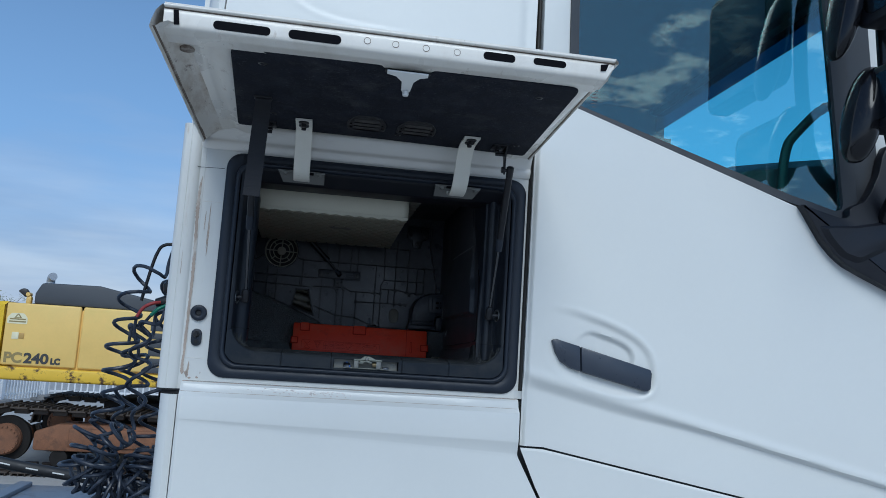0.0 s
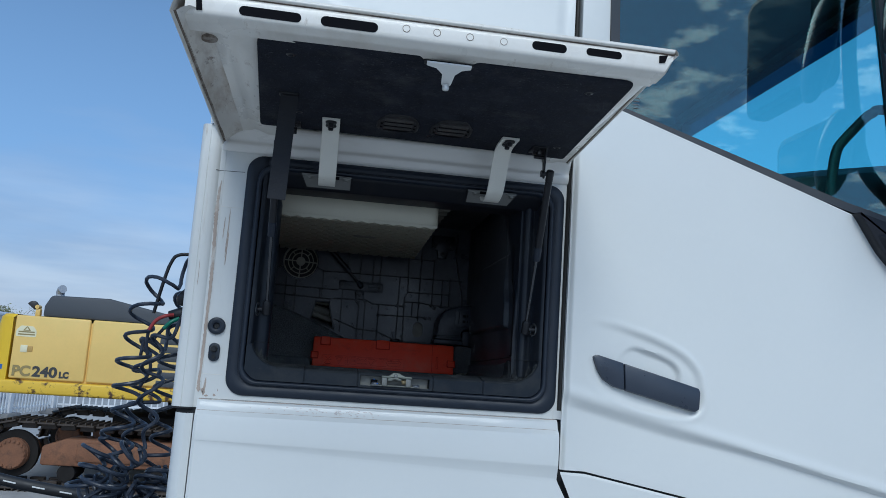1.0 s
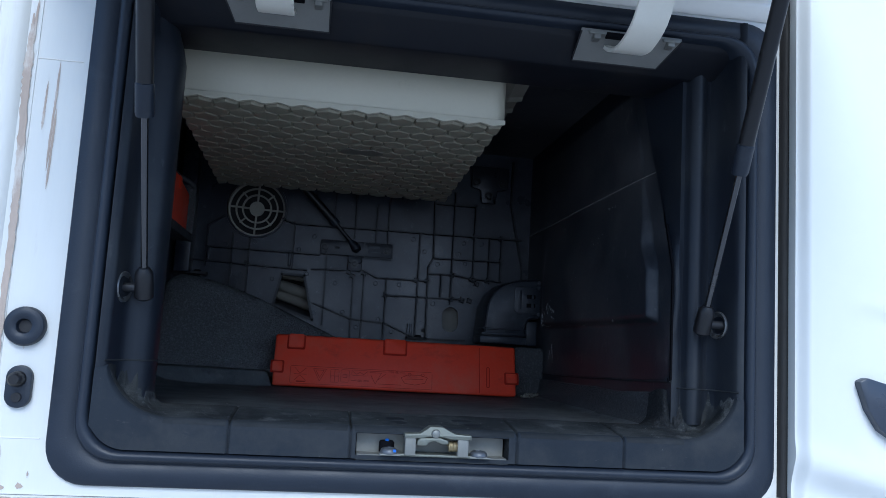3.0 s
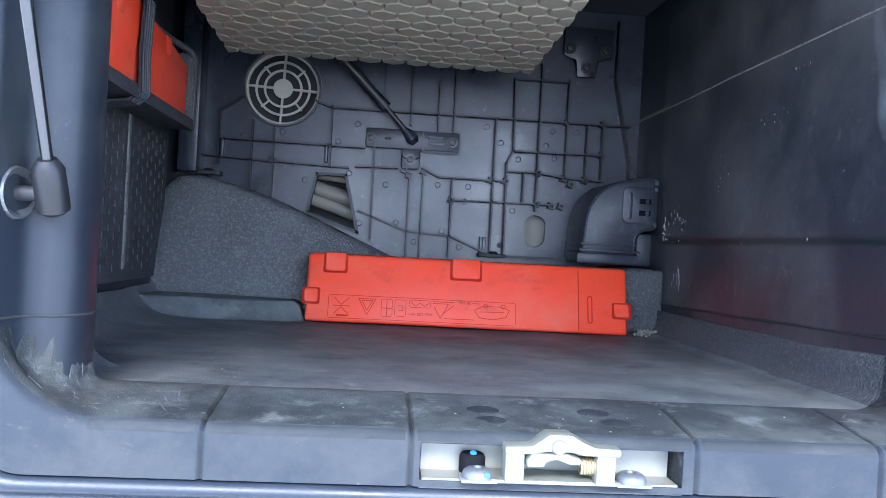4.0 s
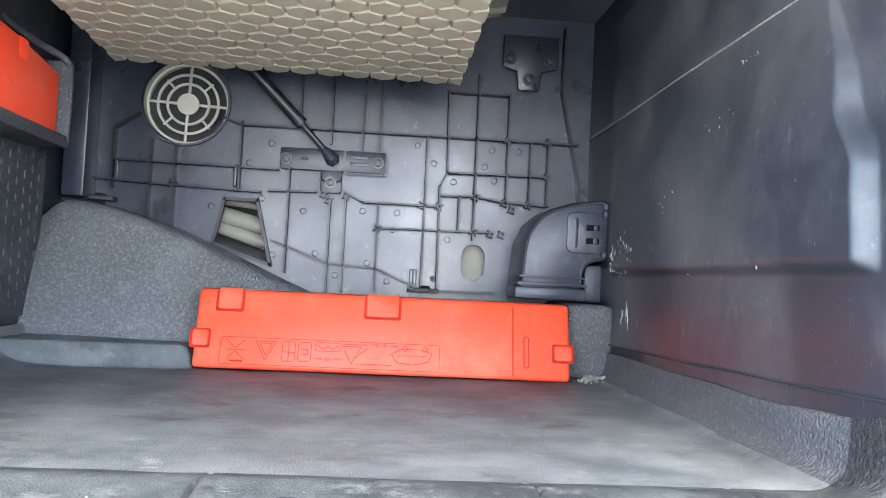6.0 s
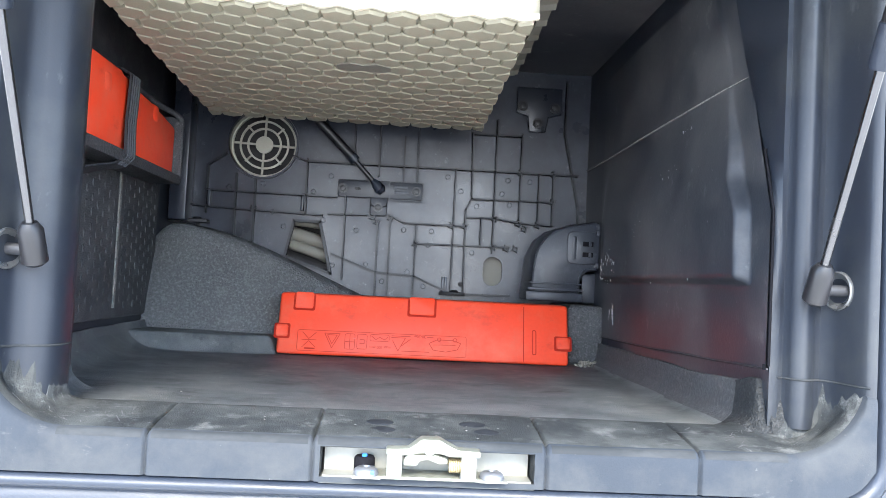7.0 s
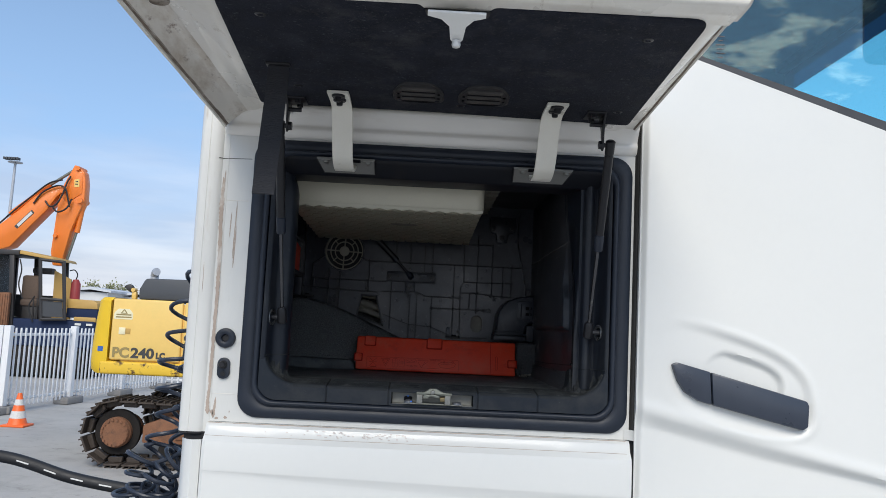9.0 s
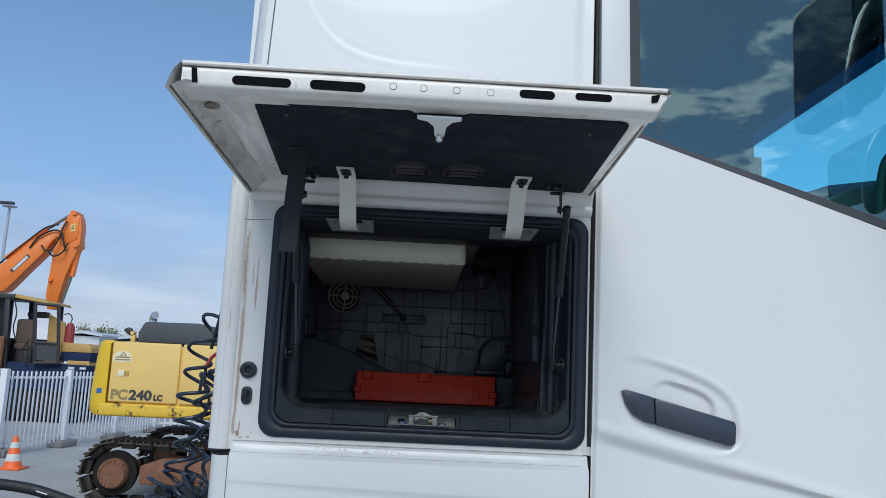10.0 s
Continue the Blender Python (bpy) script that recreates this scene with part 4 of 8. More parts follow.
def ragged(name, points, w0, w1, y, steps, label):
    """A worn streak down the paint: a flat strip with torn edges along (x, z) points."""
    pts_ = [p for p in curve_points([(x, 0, z) for x, z in points], steps)]
    rows_ = []
    for i, p in enumerate(pts_):
        f_ = i / (len(pts_) - 1)
        w_ = (w0 + (w1 - w0) * f_) * min(1.0, 0.12 + 6 * f_, 0.12 + 6 * (1 - f_))
        rows_.append([(p.x - w_ * chip_rnd.uniform(0.62, 1.0), y, p.z), (p.x + w_ * chip_rnd.uniform(0.62, 1.0), y, p.z)])
    part(name, loft(rows_, False), STREAK, truck, label)


ragged("sealant_streak", [(-0.3300, 2.150), (-0.3297, 2.10), (-0.3292, 2.06), (-0.3265, 1.98), (-0.3252, 1.90), (-0.3258, 1.80), (-0.3262, 1.72), (-0.3258, 1.652)], 0.0058, 0.0034, RECESS - 0.0024, 110, "brown worn sealant streak")
ragged("sealant_streak", [(-0.3262, 2.166), (-0.3270, 2.145), (-0.3268, 2.115)], 0.0011, 0.0018, RECESS - 0.0022, 14, "brown worn sealant streak")
ragged("sealant_streak", [(-0.3285, 1.700), (-0.3275, 1.672), (-0.3262, 1.648)], 0.0018, 0.0060, RECESS - 0.0026, 20, "brown worn sealant streak")
for pts in ([(-0.2970, 2.099), (-0.2976, 2.06), (-0.2985, 2.02), (-0.2992, 1.975)], [(-0.2955, 2.045), (-0.2962, 2.00), (-0.2972, 1.955)], [(-0.3075, 2.075), (-0.3085, 2.02)]):
    ragged("paint_scratch", pts, 0.0012, 0.0016, RECESS - 0.0006, 30, "brown scratch in the white paint")
ragged("paint_scratch", [(-0.3120, 1.684), (-0.3132, 1.662), (-0.3150, 1.640)], 0.0016, 0.0042, RECESS - 0.0006, 18, "brown scratch in the white paint")
ragged("paint_scratch", [(-0.3555, 1.965), (-0.3548, 1.93), (-0.3552, 1.90)], 0.0006, 0.0008, 2.1932, 14, "brown scratch in the white paint")
for cx, cz, w, h in ((-0.318, 1.652, 0.005, 0.008), (-0.289, 1.642, 0.004, 0.005), (-0.3075, 1.640, 0.006, 0.003), (-0.282, 1.655, 0.0012, 0.005), (-0.3005, 1.785, 0.0012, 0.003)):
    poly = [(cx + w * chip_rnd.uniform(0.4, 1) * math.cos(a), cz + h * chip_rnd.uniform(0.4, 1) * math.sin(a)) for a in [2 * math.pi * k / 12 for k in range(12)]]
    part("paint_chip", prism(poly, "y", RECESS - 0.0006, RECESS - 0.0002), STREAK, truck, "brown chip in the white paint")
for k in range(60):
    x, zz, w = chip_rnd.gauss(-0.02, 0.075), 1.6195 + chip_rnd.uniform(-0.006, 0.006), chip_rnd.uniform(0.0008, 0.0032)
    part("dirt_speck", prism([(x - w, zz - 0.0008), (x + w, zz - 0.0010), (x + w * 0.7, zz + 0.0010), (x - w * 0.8, zz + 0.0012)], "y", 2.1808 + (zz - 1.612) / 3 - 0.0008, 2.19), PALE_SCUFF, truck)
# brown line and pinkish smears on the ledge
for z0, y0, rad_ in ((1.6328, 2.1925, 0.0008), (1.6085, 2.1768, 0.0005)):
    pts = [(-0.322 + 0.872 * k / 24, y0 + chip_rnd.uniform(-0.0003, 0.0003), z0 + chip_rnd.uniform(-0.0004, 0.0004)) for k in range(25)]
    part("ledge_line", tube(pts, rad_, 5), STREAK, truck, "thin brown dirt line on the ledge")
# joints in the frame sheet
part("frame_joint", tube([(-0.341, 2.1945, 2.1905), (-0.331, RECESS - 0.0016, 2.1903), (-0.318, RECESS, 2.1912), (-0.272, RECESS, 2.1922)], 0.0007, 6), GAP_RUBBER, truck)
for z0, x1_ in ((2.1005, -0.2735), (1.6912, -0.2740)):
    part("frame_joint", box(-0.3205, x1_, RECESS - 0.0007, RECESS + 0.002, z0 - 0.0007, z0 + 0.0005, 0.0003), WHITE_LID, truck)
# bump stop and switch on the locker frame
stop = part("bump_stop", lathe((-0.300, RECESS, 1.807), (0, -1, 0), [(0.0208, 0), (0.0208, 0.0060), (0.0195, 0.0088), (0.0165, 0.0102), (0.0120, 0.0104), (0.0092, 0.0092), (0.0080, 0.0086), (0.0074, 0.0060), (0.0068, 0.0020), (0.0010, 0.0018)], 36), RUBBER, truck, "round black rubber bump stop with a hole")
part("stop_hole", lathe((-0.300, RECESS - 0.0018, 1.807), (0, -1, 0), [(0.0072, 0), (0.0066, 0.0012), (0.001, 0.0012)], 20), GAP_BLACK, stop)
sw = part("door_switch", prism([(u, v) for u, v in rr(-0.3125, -0.2865, 1.722, 1.766, 0.0125)], "y", 2.1965, RECESS + 0.002, 0.0015), RUBBER, truck, "black oval light switch")
part("plunger", tube([(-0.300, 2.197, 1.752), (-0.300, 2.186, 1.752), (-0.300, 2.183, 1.752)], [0.0085, 0.0075, 0.005], 18), BLACK_SATIN, sw)
part("plunger_screw", cyl((-0.2995, 2.197, 1.733), (-0.2995, 2.194, 1.733), 0.005, 14), BLACK_SATIN, sw)

# rubber frame and bulb seal of the opening
def ring(inset, y, r):
    return on_y(rr(LX0 + inset, LX1 - inset, LZ0 + inset * 0.95, LZ1 - inset * 0.8, max(0.006, r)), y)


seal = loft([ring(0.0, RECESS + 0.001, 0.042), ring(0.0005, RECESS - 0.004, 0.042), ring(0.002, RECESS - 0.006, 0.041), ring(0.023, RECESS - 0.007, 0.040), ring(0.026, RECESS - 0.004, 0.040),
             ring(0.028, RECESS - 0.004, 0.040), ring(0.029, RECESS - 0.011, 0.040), ring(0.032, RECESS - 0.015, 0.040), ring(0.036, RECESS - 0.015, 0.040),
             ring(0.0395, RECESS - 0.011, 0.040), ring(0.041, RECESS - 0.004, 0.040), ring(0.0425, RECESS + 0.004, 0.040), ring(0.044, RECESS + 0.03, 0.040)])
part("opening_seal", seal, RUBBER, truck, "black rubber bulb seal round the locker opening", 60)

# ---- locker interior ----
B = 2.990      # face of the back panel
# left and right jambs with a rounded upright, and the side walls
def jamb_left(z):
    top = 0.012 * smooth01((z - 2.13) / 0.05)
    return [(-0.224, 2.192), (-0.216, 2.194), (-0.213, 2.200), (-0.2095, 2.222), (-0.2040, 2.2330), (-0.1960 - top, 2.2370), (-0.1885 - top, 2.2405), (-0.1825 - top, 2.2465), (-0.1785 - top, 2.2550), (-0.1768 - top, 2.2640),
            (-0.1768 - top, 2.2740), (-0.1790 - top, 2.2830), (-0.1860 - top, 2.2905), (-0.200, 2.297), (-0.209, 2.33), (-0.213, 2.372), (-0.292, 2.374), (-0.296, 2.40), (-0.300, B + 0.04)]


def wall_front(z):
    """Where the side panel begins, leaning back in its upper half."""
    return 2.248 + 0.37 * max(0.0, z - 1.925)


def jamb_right(z):
    w = wall_front(z)
    lean = 0.008 * min(1.0, max(0.0, (z - 1.975) / 0.12))
    return [(0.509, 2.192), (0.5035, 2.193), (0.5015, 2.196), (0.4995, 2.202), (0.4970, 2.214), (0.4945, 2.228), (0.4905, 2.2395), (0.4870, 2.2435), (0.4830, 2.2430), (0.4790, 2.2402), (0.4750, 2.2372), (0.4705, 2.2360), (0.4660, 2.2372),
            (0.4622, 2.2404), (0.4600, 2.2448), (0.4585, 2.2490), (0.4570, 2.2512), (0.4545, 2.2508), (0.4515, min(2.2500, w + 0.001)), (0.4446 - lean, w + 0.002), (0.4450, w + 0.012), (0.4455, w + 0.04), (0.4455, 2.55), (0.4455, B + 0.04)]


for nm, fn, lab in (("left_lining", jamb_left, "black moulded locker lining with a rounded upright"), ("right_lining", jamb_right, "black moulded locker lining with a sloped facet")):
    zs = [1.733, 1.7755, 1.778, 1.84, 1.90, 1.96, 1.975, 2.02, 2.08, 2.13, 2.15, 2.17, 2.2352]
    part(nm, loft([[(x, y, z) for x, y in fn(z)] for z in zs], False), LINING_PLASTIC, truck, lab, 50)

# sill: one moulded tub edge that curves up into the jambs, with narrow joints and a latch pocket
SEG = (-0.081, 0.049, 0.236, 0.362)
PK = (0.0550, 0.2265, 1.6885, 1.7125)       # latch pocket


def along(v, steps):
    """Smooth steps through (value, result) pairs."""
    if v <= steps[0][0]:
        return steps[0][1]
    for (a, p), (b_, q) in zip(steps, steps[1:]):
        if v <= b_:
            return p + (q - p) * smooth01((v - a) / (b_ - a))
    return steps[-1][1]


def tub_rise(x, y):
    """How far the tub floor curves up towards the walls."""
    xl = -0.003 + along(y, ((2.19, -0.211), (2.222, -0.2095), (2.233, -0.204), (2.2405, -0.1885), (2.255, -0.1785), (2.264, -0.1768), (2.274, -0.1768), (2.2905, -0.186), (2.33, -0.209), (2.372, -0.213), (2.41, -0.292)))
    rl = along(y, ((2.205, 0.068), (2.232, 0.042), (2.252, 0.020), (2.285, 0.016), (2.340, 0.026), (2.43, 0.055)))
    xr = 0.003 + along(y, ((2.196, 0.5005), (2.214, 0.4970), (2.228, 0.4945), (2.2395, 0.4905), (2.243, 0.482), (2.246, 0.4610), (2.2495, 0.4582), (2.252, 0.449), (2.258, 0.438)))
    rad_r = along(y, ((2.205, 0.068), (2.230, 0.044), (2.248, 0.024), (2.32, 0.027)))
    top_l, top_r = along(y, ((2.34, 0.0515), (2.42, 0.038))), along(y, ((2.235, 0.0515), (2.252, 0.046), (2.45, 0.039), (2.80, 0.036)))
    z = 0.0
    for d, r, top in ((x - xl, rl, top_l), (xr - x, rad_r, top_r)):
        if d < r:
            d = max(-0.002, d)
            z = max(z, min(top, r - math.sqrt(max(0.0, r * r - (r - max(0.0, d)) ** 2)) + top * smooth01((0.004 - d) / 0.006)))
    return z


def joint(x):
    return max(math.exp(-((x - q) / 0.0015) ** 2) - 0.22 * math.exp(-((abs(x - q) - 0.0036) / 0.0012) ** 2) for q in SEG)


TUB = [(2.190, 1.6765), (2.190, PK[2]), (2.190, 1.700), (2.190, 1.7085), (2.1903, PK[3]), (2.1912, 1.7155), (2.1935, 1.7180), (2.198, 1.7196), (2.206, 1.7206), (2.216, 1.7218), (2.224, 1.7227), (2.231, 1.7235), (2.236, 1.7240), (2.241, 1.7246),
       (2.247, 1.7252), (2.254, 1.7259), (2.262, 1.7268), (2.268, 1.7273), (2.274, 1.7275), (2.280, 1.7272), (2.286, 1.7262), (2.292, 1.7246), (2.298, 1.7230), (2.304, 1.7219), (2.310, 1.7212)]


def sill_z(y):
    return 1.7196 + 0.1125 * (y - 2.198)
TUB_X = sorted({round(0.4100 + 0.0025 * k, 4) for k in range(12)} | {round(-0.224 + 0.733 * k / 96, 4) for k in range(97)} | {round(q + d, 4) for q in SEG for d in (-0.0055, -0.0045, -0.0036, -0.0027, -0.0018, -0.0009, 0, 0.0009, 0.0018, 0.0027, 0.0036, 0.0045, 0.0055)} | {PK[0], PK[1]} | {round(-0.2145 + 0.0022 * k, 4) for k in range(26)} | {round(0.4390 + 0.0024 * k, 4) for k in range(26)})


def tub_point(x, j):
    y, z = TUB[j]
    g = joint(x) * (0.0030 if j < 18 else 0.0018)
    wear = 0.0007 * noise.noise(Vector((x * 30, y * 40, 1.1)))
    corner_ = max(smooth01((-0.150 - x) / 0.03), smooth01((x - 0.40) / 0.03)) * smooth01((y - 2.200) / 0.01) * smooth01((2.275 - y) / 0.02)
    wear += corner_ * 0.0022 * noise.noise(Vector((x * 130 + y * 60, y * 95 - x * 40, 6.2)))
    if j < 4:
        d = min(x + 0.2255, 0.5110 - x)
        arc = 1.6845 + (0.040 - math.sqrt(max(0.0, 0.0016 - (0.040 - d) ** 2)) if d < 0.040 else 0.0)
        return (x, y + g, min(1.7085, max(z, arc)))
    up = tub_rise(x, y)
    return (x, y + g * 0.5, z + up - g + wear)


middle = part("sill_front", field(TUB_X, list(range(8)), tub_point, None, lambda x, j: PK[0] < x < PK[1] and 1 < j < 4), SILL_FRONT, truck, "smooth grey plastic front of the sill", 45)
def on_kerb(x, y):
    """The grained turned-up edge along the side wall."""
    return x > 0.38 and y > 2.252 and tub_rise(x, y) > 0.0035 + 0.0015 * noise.noise(Vector((x * 40, y * 25, 7.0)))


sill_b = field(TUB_X, list(range(7, len(TUB))), tub_point, None, lambda x, j: on_kerb(x, TUB[min(len(TUB) - 1, int(j + 0.5))][0]))
part("kerb_end", field(TUB_X, list(range(7, len(TUB))), tub_point, None, lambda x, j: not on_kerb(x, TUB[min(len(TUB) - 1, int(j + 0.5))][0])), KERB_SHADED, truck, "grained end of the mat edge, shaded by its colour", 75)
part("sill", sill_b, SILL_PLASTIC, truck, "dusty scuffed plastic sill with joints and a latch pocket", 45)
part("pocket_roof", box(PK[0], PK[1], 2.1925, 2.25, PK[3] - 0.001, PK[3] + 0.002), SILL_PLASTIC, middle)
part("pocket_floor", box(PK[0], PK[1], 2.1905, 2.25, PK[2] - 0.005, PK[2] - 0.0005), SILL_PLASTIC, middle)
for x0 in (PK[0] - 0.003, PK[1]):
    part("pocket_side", box(x0, x0 + 0.003, 2.191, 2.25, PK[2], PK[3]), SILL_PLASTIC, middle)
part("sill_backing", box(-0.21, 0.495, 2.222, 2.30, 1.66, 1.712), GAP_BLACK, truck)
for x, y, r in ((0.100, 2.240, 0.013), (0.103, 2.219, 0.012), (0.180, 2.242, 0.013), (0.190, 2.222, 0.012)):
    part("sill_dimple", loft([[(x + q * math.cos(2 * math.pi * k / 24), y + 0.75 * q * math.sin(2 * math.pi * k / 24), zz + sill_z(y + 0.75 * q * math.sin(2 * math.pi * k / 24))) for k in range(24)] for q, zz in ((r, -0.0010), (r * 0.93, 0.0000), (r * 0.85, 0.0003), (r * 0.5, 0.0004))], True, (False, True)), DIMPLE, middle)
for xa, xb in ((-0.150, SEG[0] - 0.004), (SEG[0] + 0.004, SEG[1] - 0.004), (SEG[1] + 0.004, SEG[2] - 0.004), (SEG[2] + 0.004, SEG[3] - 0.004), (SEG[3] + 0.004, 0.435)):
    edge_ = []
    for k in range(25):
        x = xa + (xb - xa) * k / 24
        up_ = tub_rise(x, 2.1925)
        w_ = 0.0012 + 0.0007 * noise.noise(Vector((x * 60, 3.0, 0.5)))
        edge_.append([(x, 2.1906 - 0.0003, 1.7135 + up_), (x, 2.1914 - 0.0005, 1.7158 + up_), (x, 2.1932, 1.7181 + up_ + 0.0004), (x, 2.1944 + w_, 1.7187 + up_ + 0.0004)])
    part("worn_edge", loft(edge_, False), WORN_EDGE, middle, "pale worn front edge")
# latch in its pocket
latch = part("latch_plate", box(0.057, 0.2245, 2.2125, 2.214, 1.695, 1.719), ZINC_PALE, truck, "zinc-plated rotary latch in the sill")
part("latch_base", box(0.057, 0.2245, 2.193, 2.214, 1.694, 1.6962), ZINC_PALE, latch)
part("latch_shelf", box(0.085, 0.198, 2.184, 2.21, 1.6965, 1.699, 0.0008), STEEL, latch)
for x in (0.1140, 0.1725):
    part("latch_post", box(x - 0.006, x + 0.006, 2.180, 2.194, 1.698, 1.7185, 0.001), ZINC_PALE, latch)
bar = round_poly([(0.1070, 1.7165), (0.126, 1.7168), (0.133, 1.7185), (0.150, 1.7185), (0.157, 1.7168), (0.1815, 1.7165), (0.1815, 1.7218), (0.1640, 1.7225), (0.1560, 1.7260), (0.1490, 1.7298),
       (0.1345, 1.7298), (0.1300, 1.7262), (0.1240, 1.7222), (0.1070, 1.7216)], 0.0016)
part("latch_jaw", prism(bar, "y", 2.178, 2.196, 0.0016), STEEL, latch)
part("latch_hub", tube([(0.1410, 2.186, 1.7222), (0.1410, 2.1785, 1.7222), (0.1410, 2.1755, 1.7222), (0.1410, 2.1745, 1.7222)], [0.0052, 0.0052, 0.0042, 0.002], 18), ZINC_PALE, latch)
part("latch_claw", prism([(0.121, 1.7092), (0.132, 1.7095), (0.133, 1.7125), (0.1395, 1.7145), (0.149, 1.7112), (0.1555, 1.7116), (0.1555, 1.7152), (0.146, 1.7182), (0.124, 1.7176), (0.121, 1.7140)], "y", 2.1765, 2.190, 0.0014), STEEL, latch)
part("latch_spring", tube([(0.157 + 0.010 * k / 60, 2.188 + 0.005 * math.cos(k * 0.63), 1.7085 + 0.005 * math.sin(k * 0.63)) for k in range(60)], 0.0011, 6), BRASS, latch)
for x in (0.092, 0.192):
    part("latch_bolt", lathe((x, 2.190, 1.6985), (0, 0, 1), [(0.0100, 0), (0.0100, 0.0016), (0.0092, 0.0042), (0.0070, 0.0058), (0.0034, 0.0064), (0.0030, 0.0048), (0.0008, 0.0046)], 20), LATCH_DARK, latch, "grey domed latch bolt")
    part("bolt_washer", box(x - 0.011, x + 0.012, 2.182, 2.200, 1.6965, 1.6985, 0.0008), ZINC_PALE, latch)
    if x < 0.1:
        part("paint_mark", box(x + 0.0035, x + 0.0066, 2.1806, 2.1824, 1.7005, 1.7035, 0.0005), BLUE_MARK, latch)
        back_ = part("rear_bolt", lathe((x - 0.002, 2.203, 1.6985), (0, 0, 1), [(0.0085, 0), (0.0085, 0.010), (0.0072, 0.0118), (0.003, 0.0122)], 18), SLOT_BLACK, latch, "dark rear bolt")
        part("paint_mark", cyl((x - 0.002, 2.2000, 1.7100), (x - 0.002, 2.1992, 1.7116), 0.0022, 10), BLUE_MARK, latch)

latch.location.z -= 0.0068
# thin joint round the foot of the linings
for fn in (jamb_left, jamb_right):
    part("lining_joint", tube([(x, y - 0.0004, 1.7761) for x, y in fn(1.78)[1:-5]], 0.0011, 6), WORN_EDGE, truck, "pale bead at the foot of the lining")


# scuffs worn into the sill corners
scuff_rnd = random.Random(8)
for k in range(60):
    lft = k < 36
    x = scuff_rnd.uniform(-0.196, -0.10) if lft else scuff_rnd.uniform(0.33, 0.425)
    y = scuff_rnd.uniform(2.205, 2.262)
    a = scuff_rnd.gauss(-0.9 if lft else 0.5, 0.35)
    ln, wd = scuff_rnd.uniform(0.004, 0.016), scuff_rnd.uniform(0.00015, 0.00045)
    rows = []
    for q in range(4):
        px, py = x + math.cos(a) * ln * (q / 3 - 0.5), y + math.sin(a) * ln * (q / 3 - 0.5) + 0.0004 * math.sin(q * 2.1 + k)
        px, py = max(-0.2105, px), min(2.285, max(2.20, py))
        ww = wd * (0.4 if q in (0, 3) else 1.0)
        rows.append([(px - math.sin(a) * ww, py + math.cos(a) * ww, sill_z(py) + tub_rise(px, py) + 0.0009), (px + math.sin(a) * ww, py - math.cos(a) * ww, sill_z(py) + tub_rise(px, py) + 0.0009)])
    part("sill_scuff", loft(rows, False), SILL_SCRATCH, middle)


# floor mat, lightly dished, turned up at the walls
def floor_point(x, y):
    z = 1.7215 + 0.0012 * noise.noise(Vector((x * 9, y * 9, 0.3))) - 0.0015 * math.cos((x - 0.1) * 6) 
    back = smooth01((y - 2.80 + 0.25 * max(0, -0.08 - x)) / 0.022) * smooth01((-0.078 - x) / 0.006)
    fold = 0.004 * noise.noise(Vector((x * 14, y * 11, 4.0))) * smooth01((-0.19 - x) / 0.05) * smooth01((y - 2.40) / 0.05)
    return (x, y, z + max(0.027 * back, tub_rise(x, y) + fold))


floor_x = sorted({round(0.4100 + 0.0025 * k, 4) for k in range(13)} | {round(-0.2145 + 0.0022 * k, 4) for k in range(15)} | {0.437, 0.439, 0.443, 0.445, 0.447, 0.449, 0.452, 0.458} | {round(-0.2955 + 0.7375 * k / 90, 4) for k in range(91)} | {0.4300, 0.4350, 0.4400, 0.4415, -0.2925, -0.285})
FLOOR_Y = sorted([2.308 + 0.004 * j for j in range(28)] + [2.420 + 0.534 * j / 60 for j in range(61)] + [2.7355 + 0.0016 * j for j in range(86)])
part("locker_floor", field(floor_x, FLOOR_Y, floor_point, None, on_kerb), FLOOR_PLASTIC, truck, "dusty dark grey moulded locker floor mat", 60)
part("floor_kerb", field(floor_x, FLOOR_Y, floor_point, None, lambda x, y: not on_kerb(x, y)), KERB, truck, "dark grained turned-up edge of the mat", 60)
part("under_floor", box(-0.30, 0.50, 2.24, 3.05, 1.60, 1.70), GAP_BLACK, truck)

# foam-skinned hump against the back panel
def hump_top(x):
    if x < -0.265:
        return 1.924 - 1.1 * (x + 0.265) ** 2 * 16
    t = (x + 0.265) / 0.40
    return 1.924 - 0.132 * smooth01(t * 0.82 + 0.03) - 0.016 * t


b = bmesh.new()
rows = []
for i in range(49):
    x = -0.300 + 0.42 * i / 48
    zt = max(1.735, hump_top(x))
    prof = [(2.850, 1.735), (2.856, 1.748)]
    for k in range(1, 7):
        f = k / 7
        prof.append((2.858 + 0.045 * f ** 1.3, 1.752 + (zt - 0.022 - 1.752) * f))
    prof += [(2.905, zt - 0.016), (2.911, zt - 0.006), (2.922, zt - 0.001), (2.94, zt), (B + 0.03, zt + 0.002)]
    rows.append([(x, y, z) for y, z in prof])
loft(rows, False, (False, False), b)
part("foam_hump", b, FOAM, truck, "dark grained foam cover over the wheel arch", 60)
part("foam_block", box(0.386, 0.450, 2.838, B + 0.01, 1.722, 1.818, 0.010, 3), FOAM_DARK, truck, "dark grained foam block")

# back panel with its openings
FAN = (-0.144, 2.076)
outer = [(-0.335, 1.78), (0.462, 1.78), (0.462, 2.26), (-0.335, 2.26)]
trap = [(-0.081, 1.941), (-0.035, 1.941), (-0.012, 1.850), (-0.094, 1.877)]
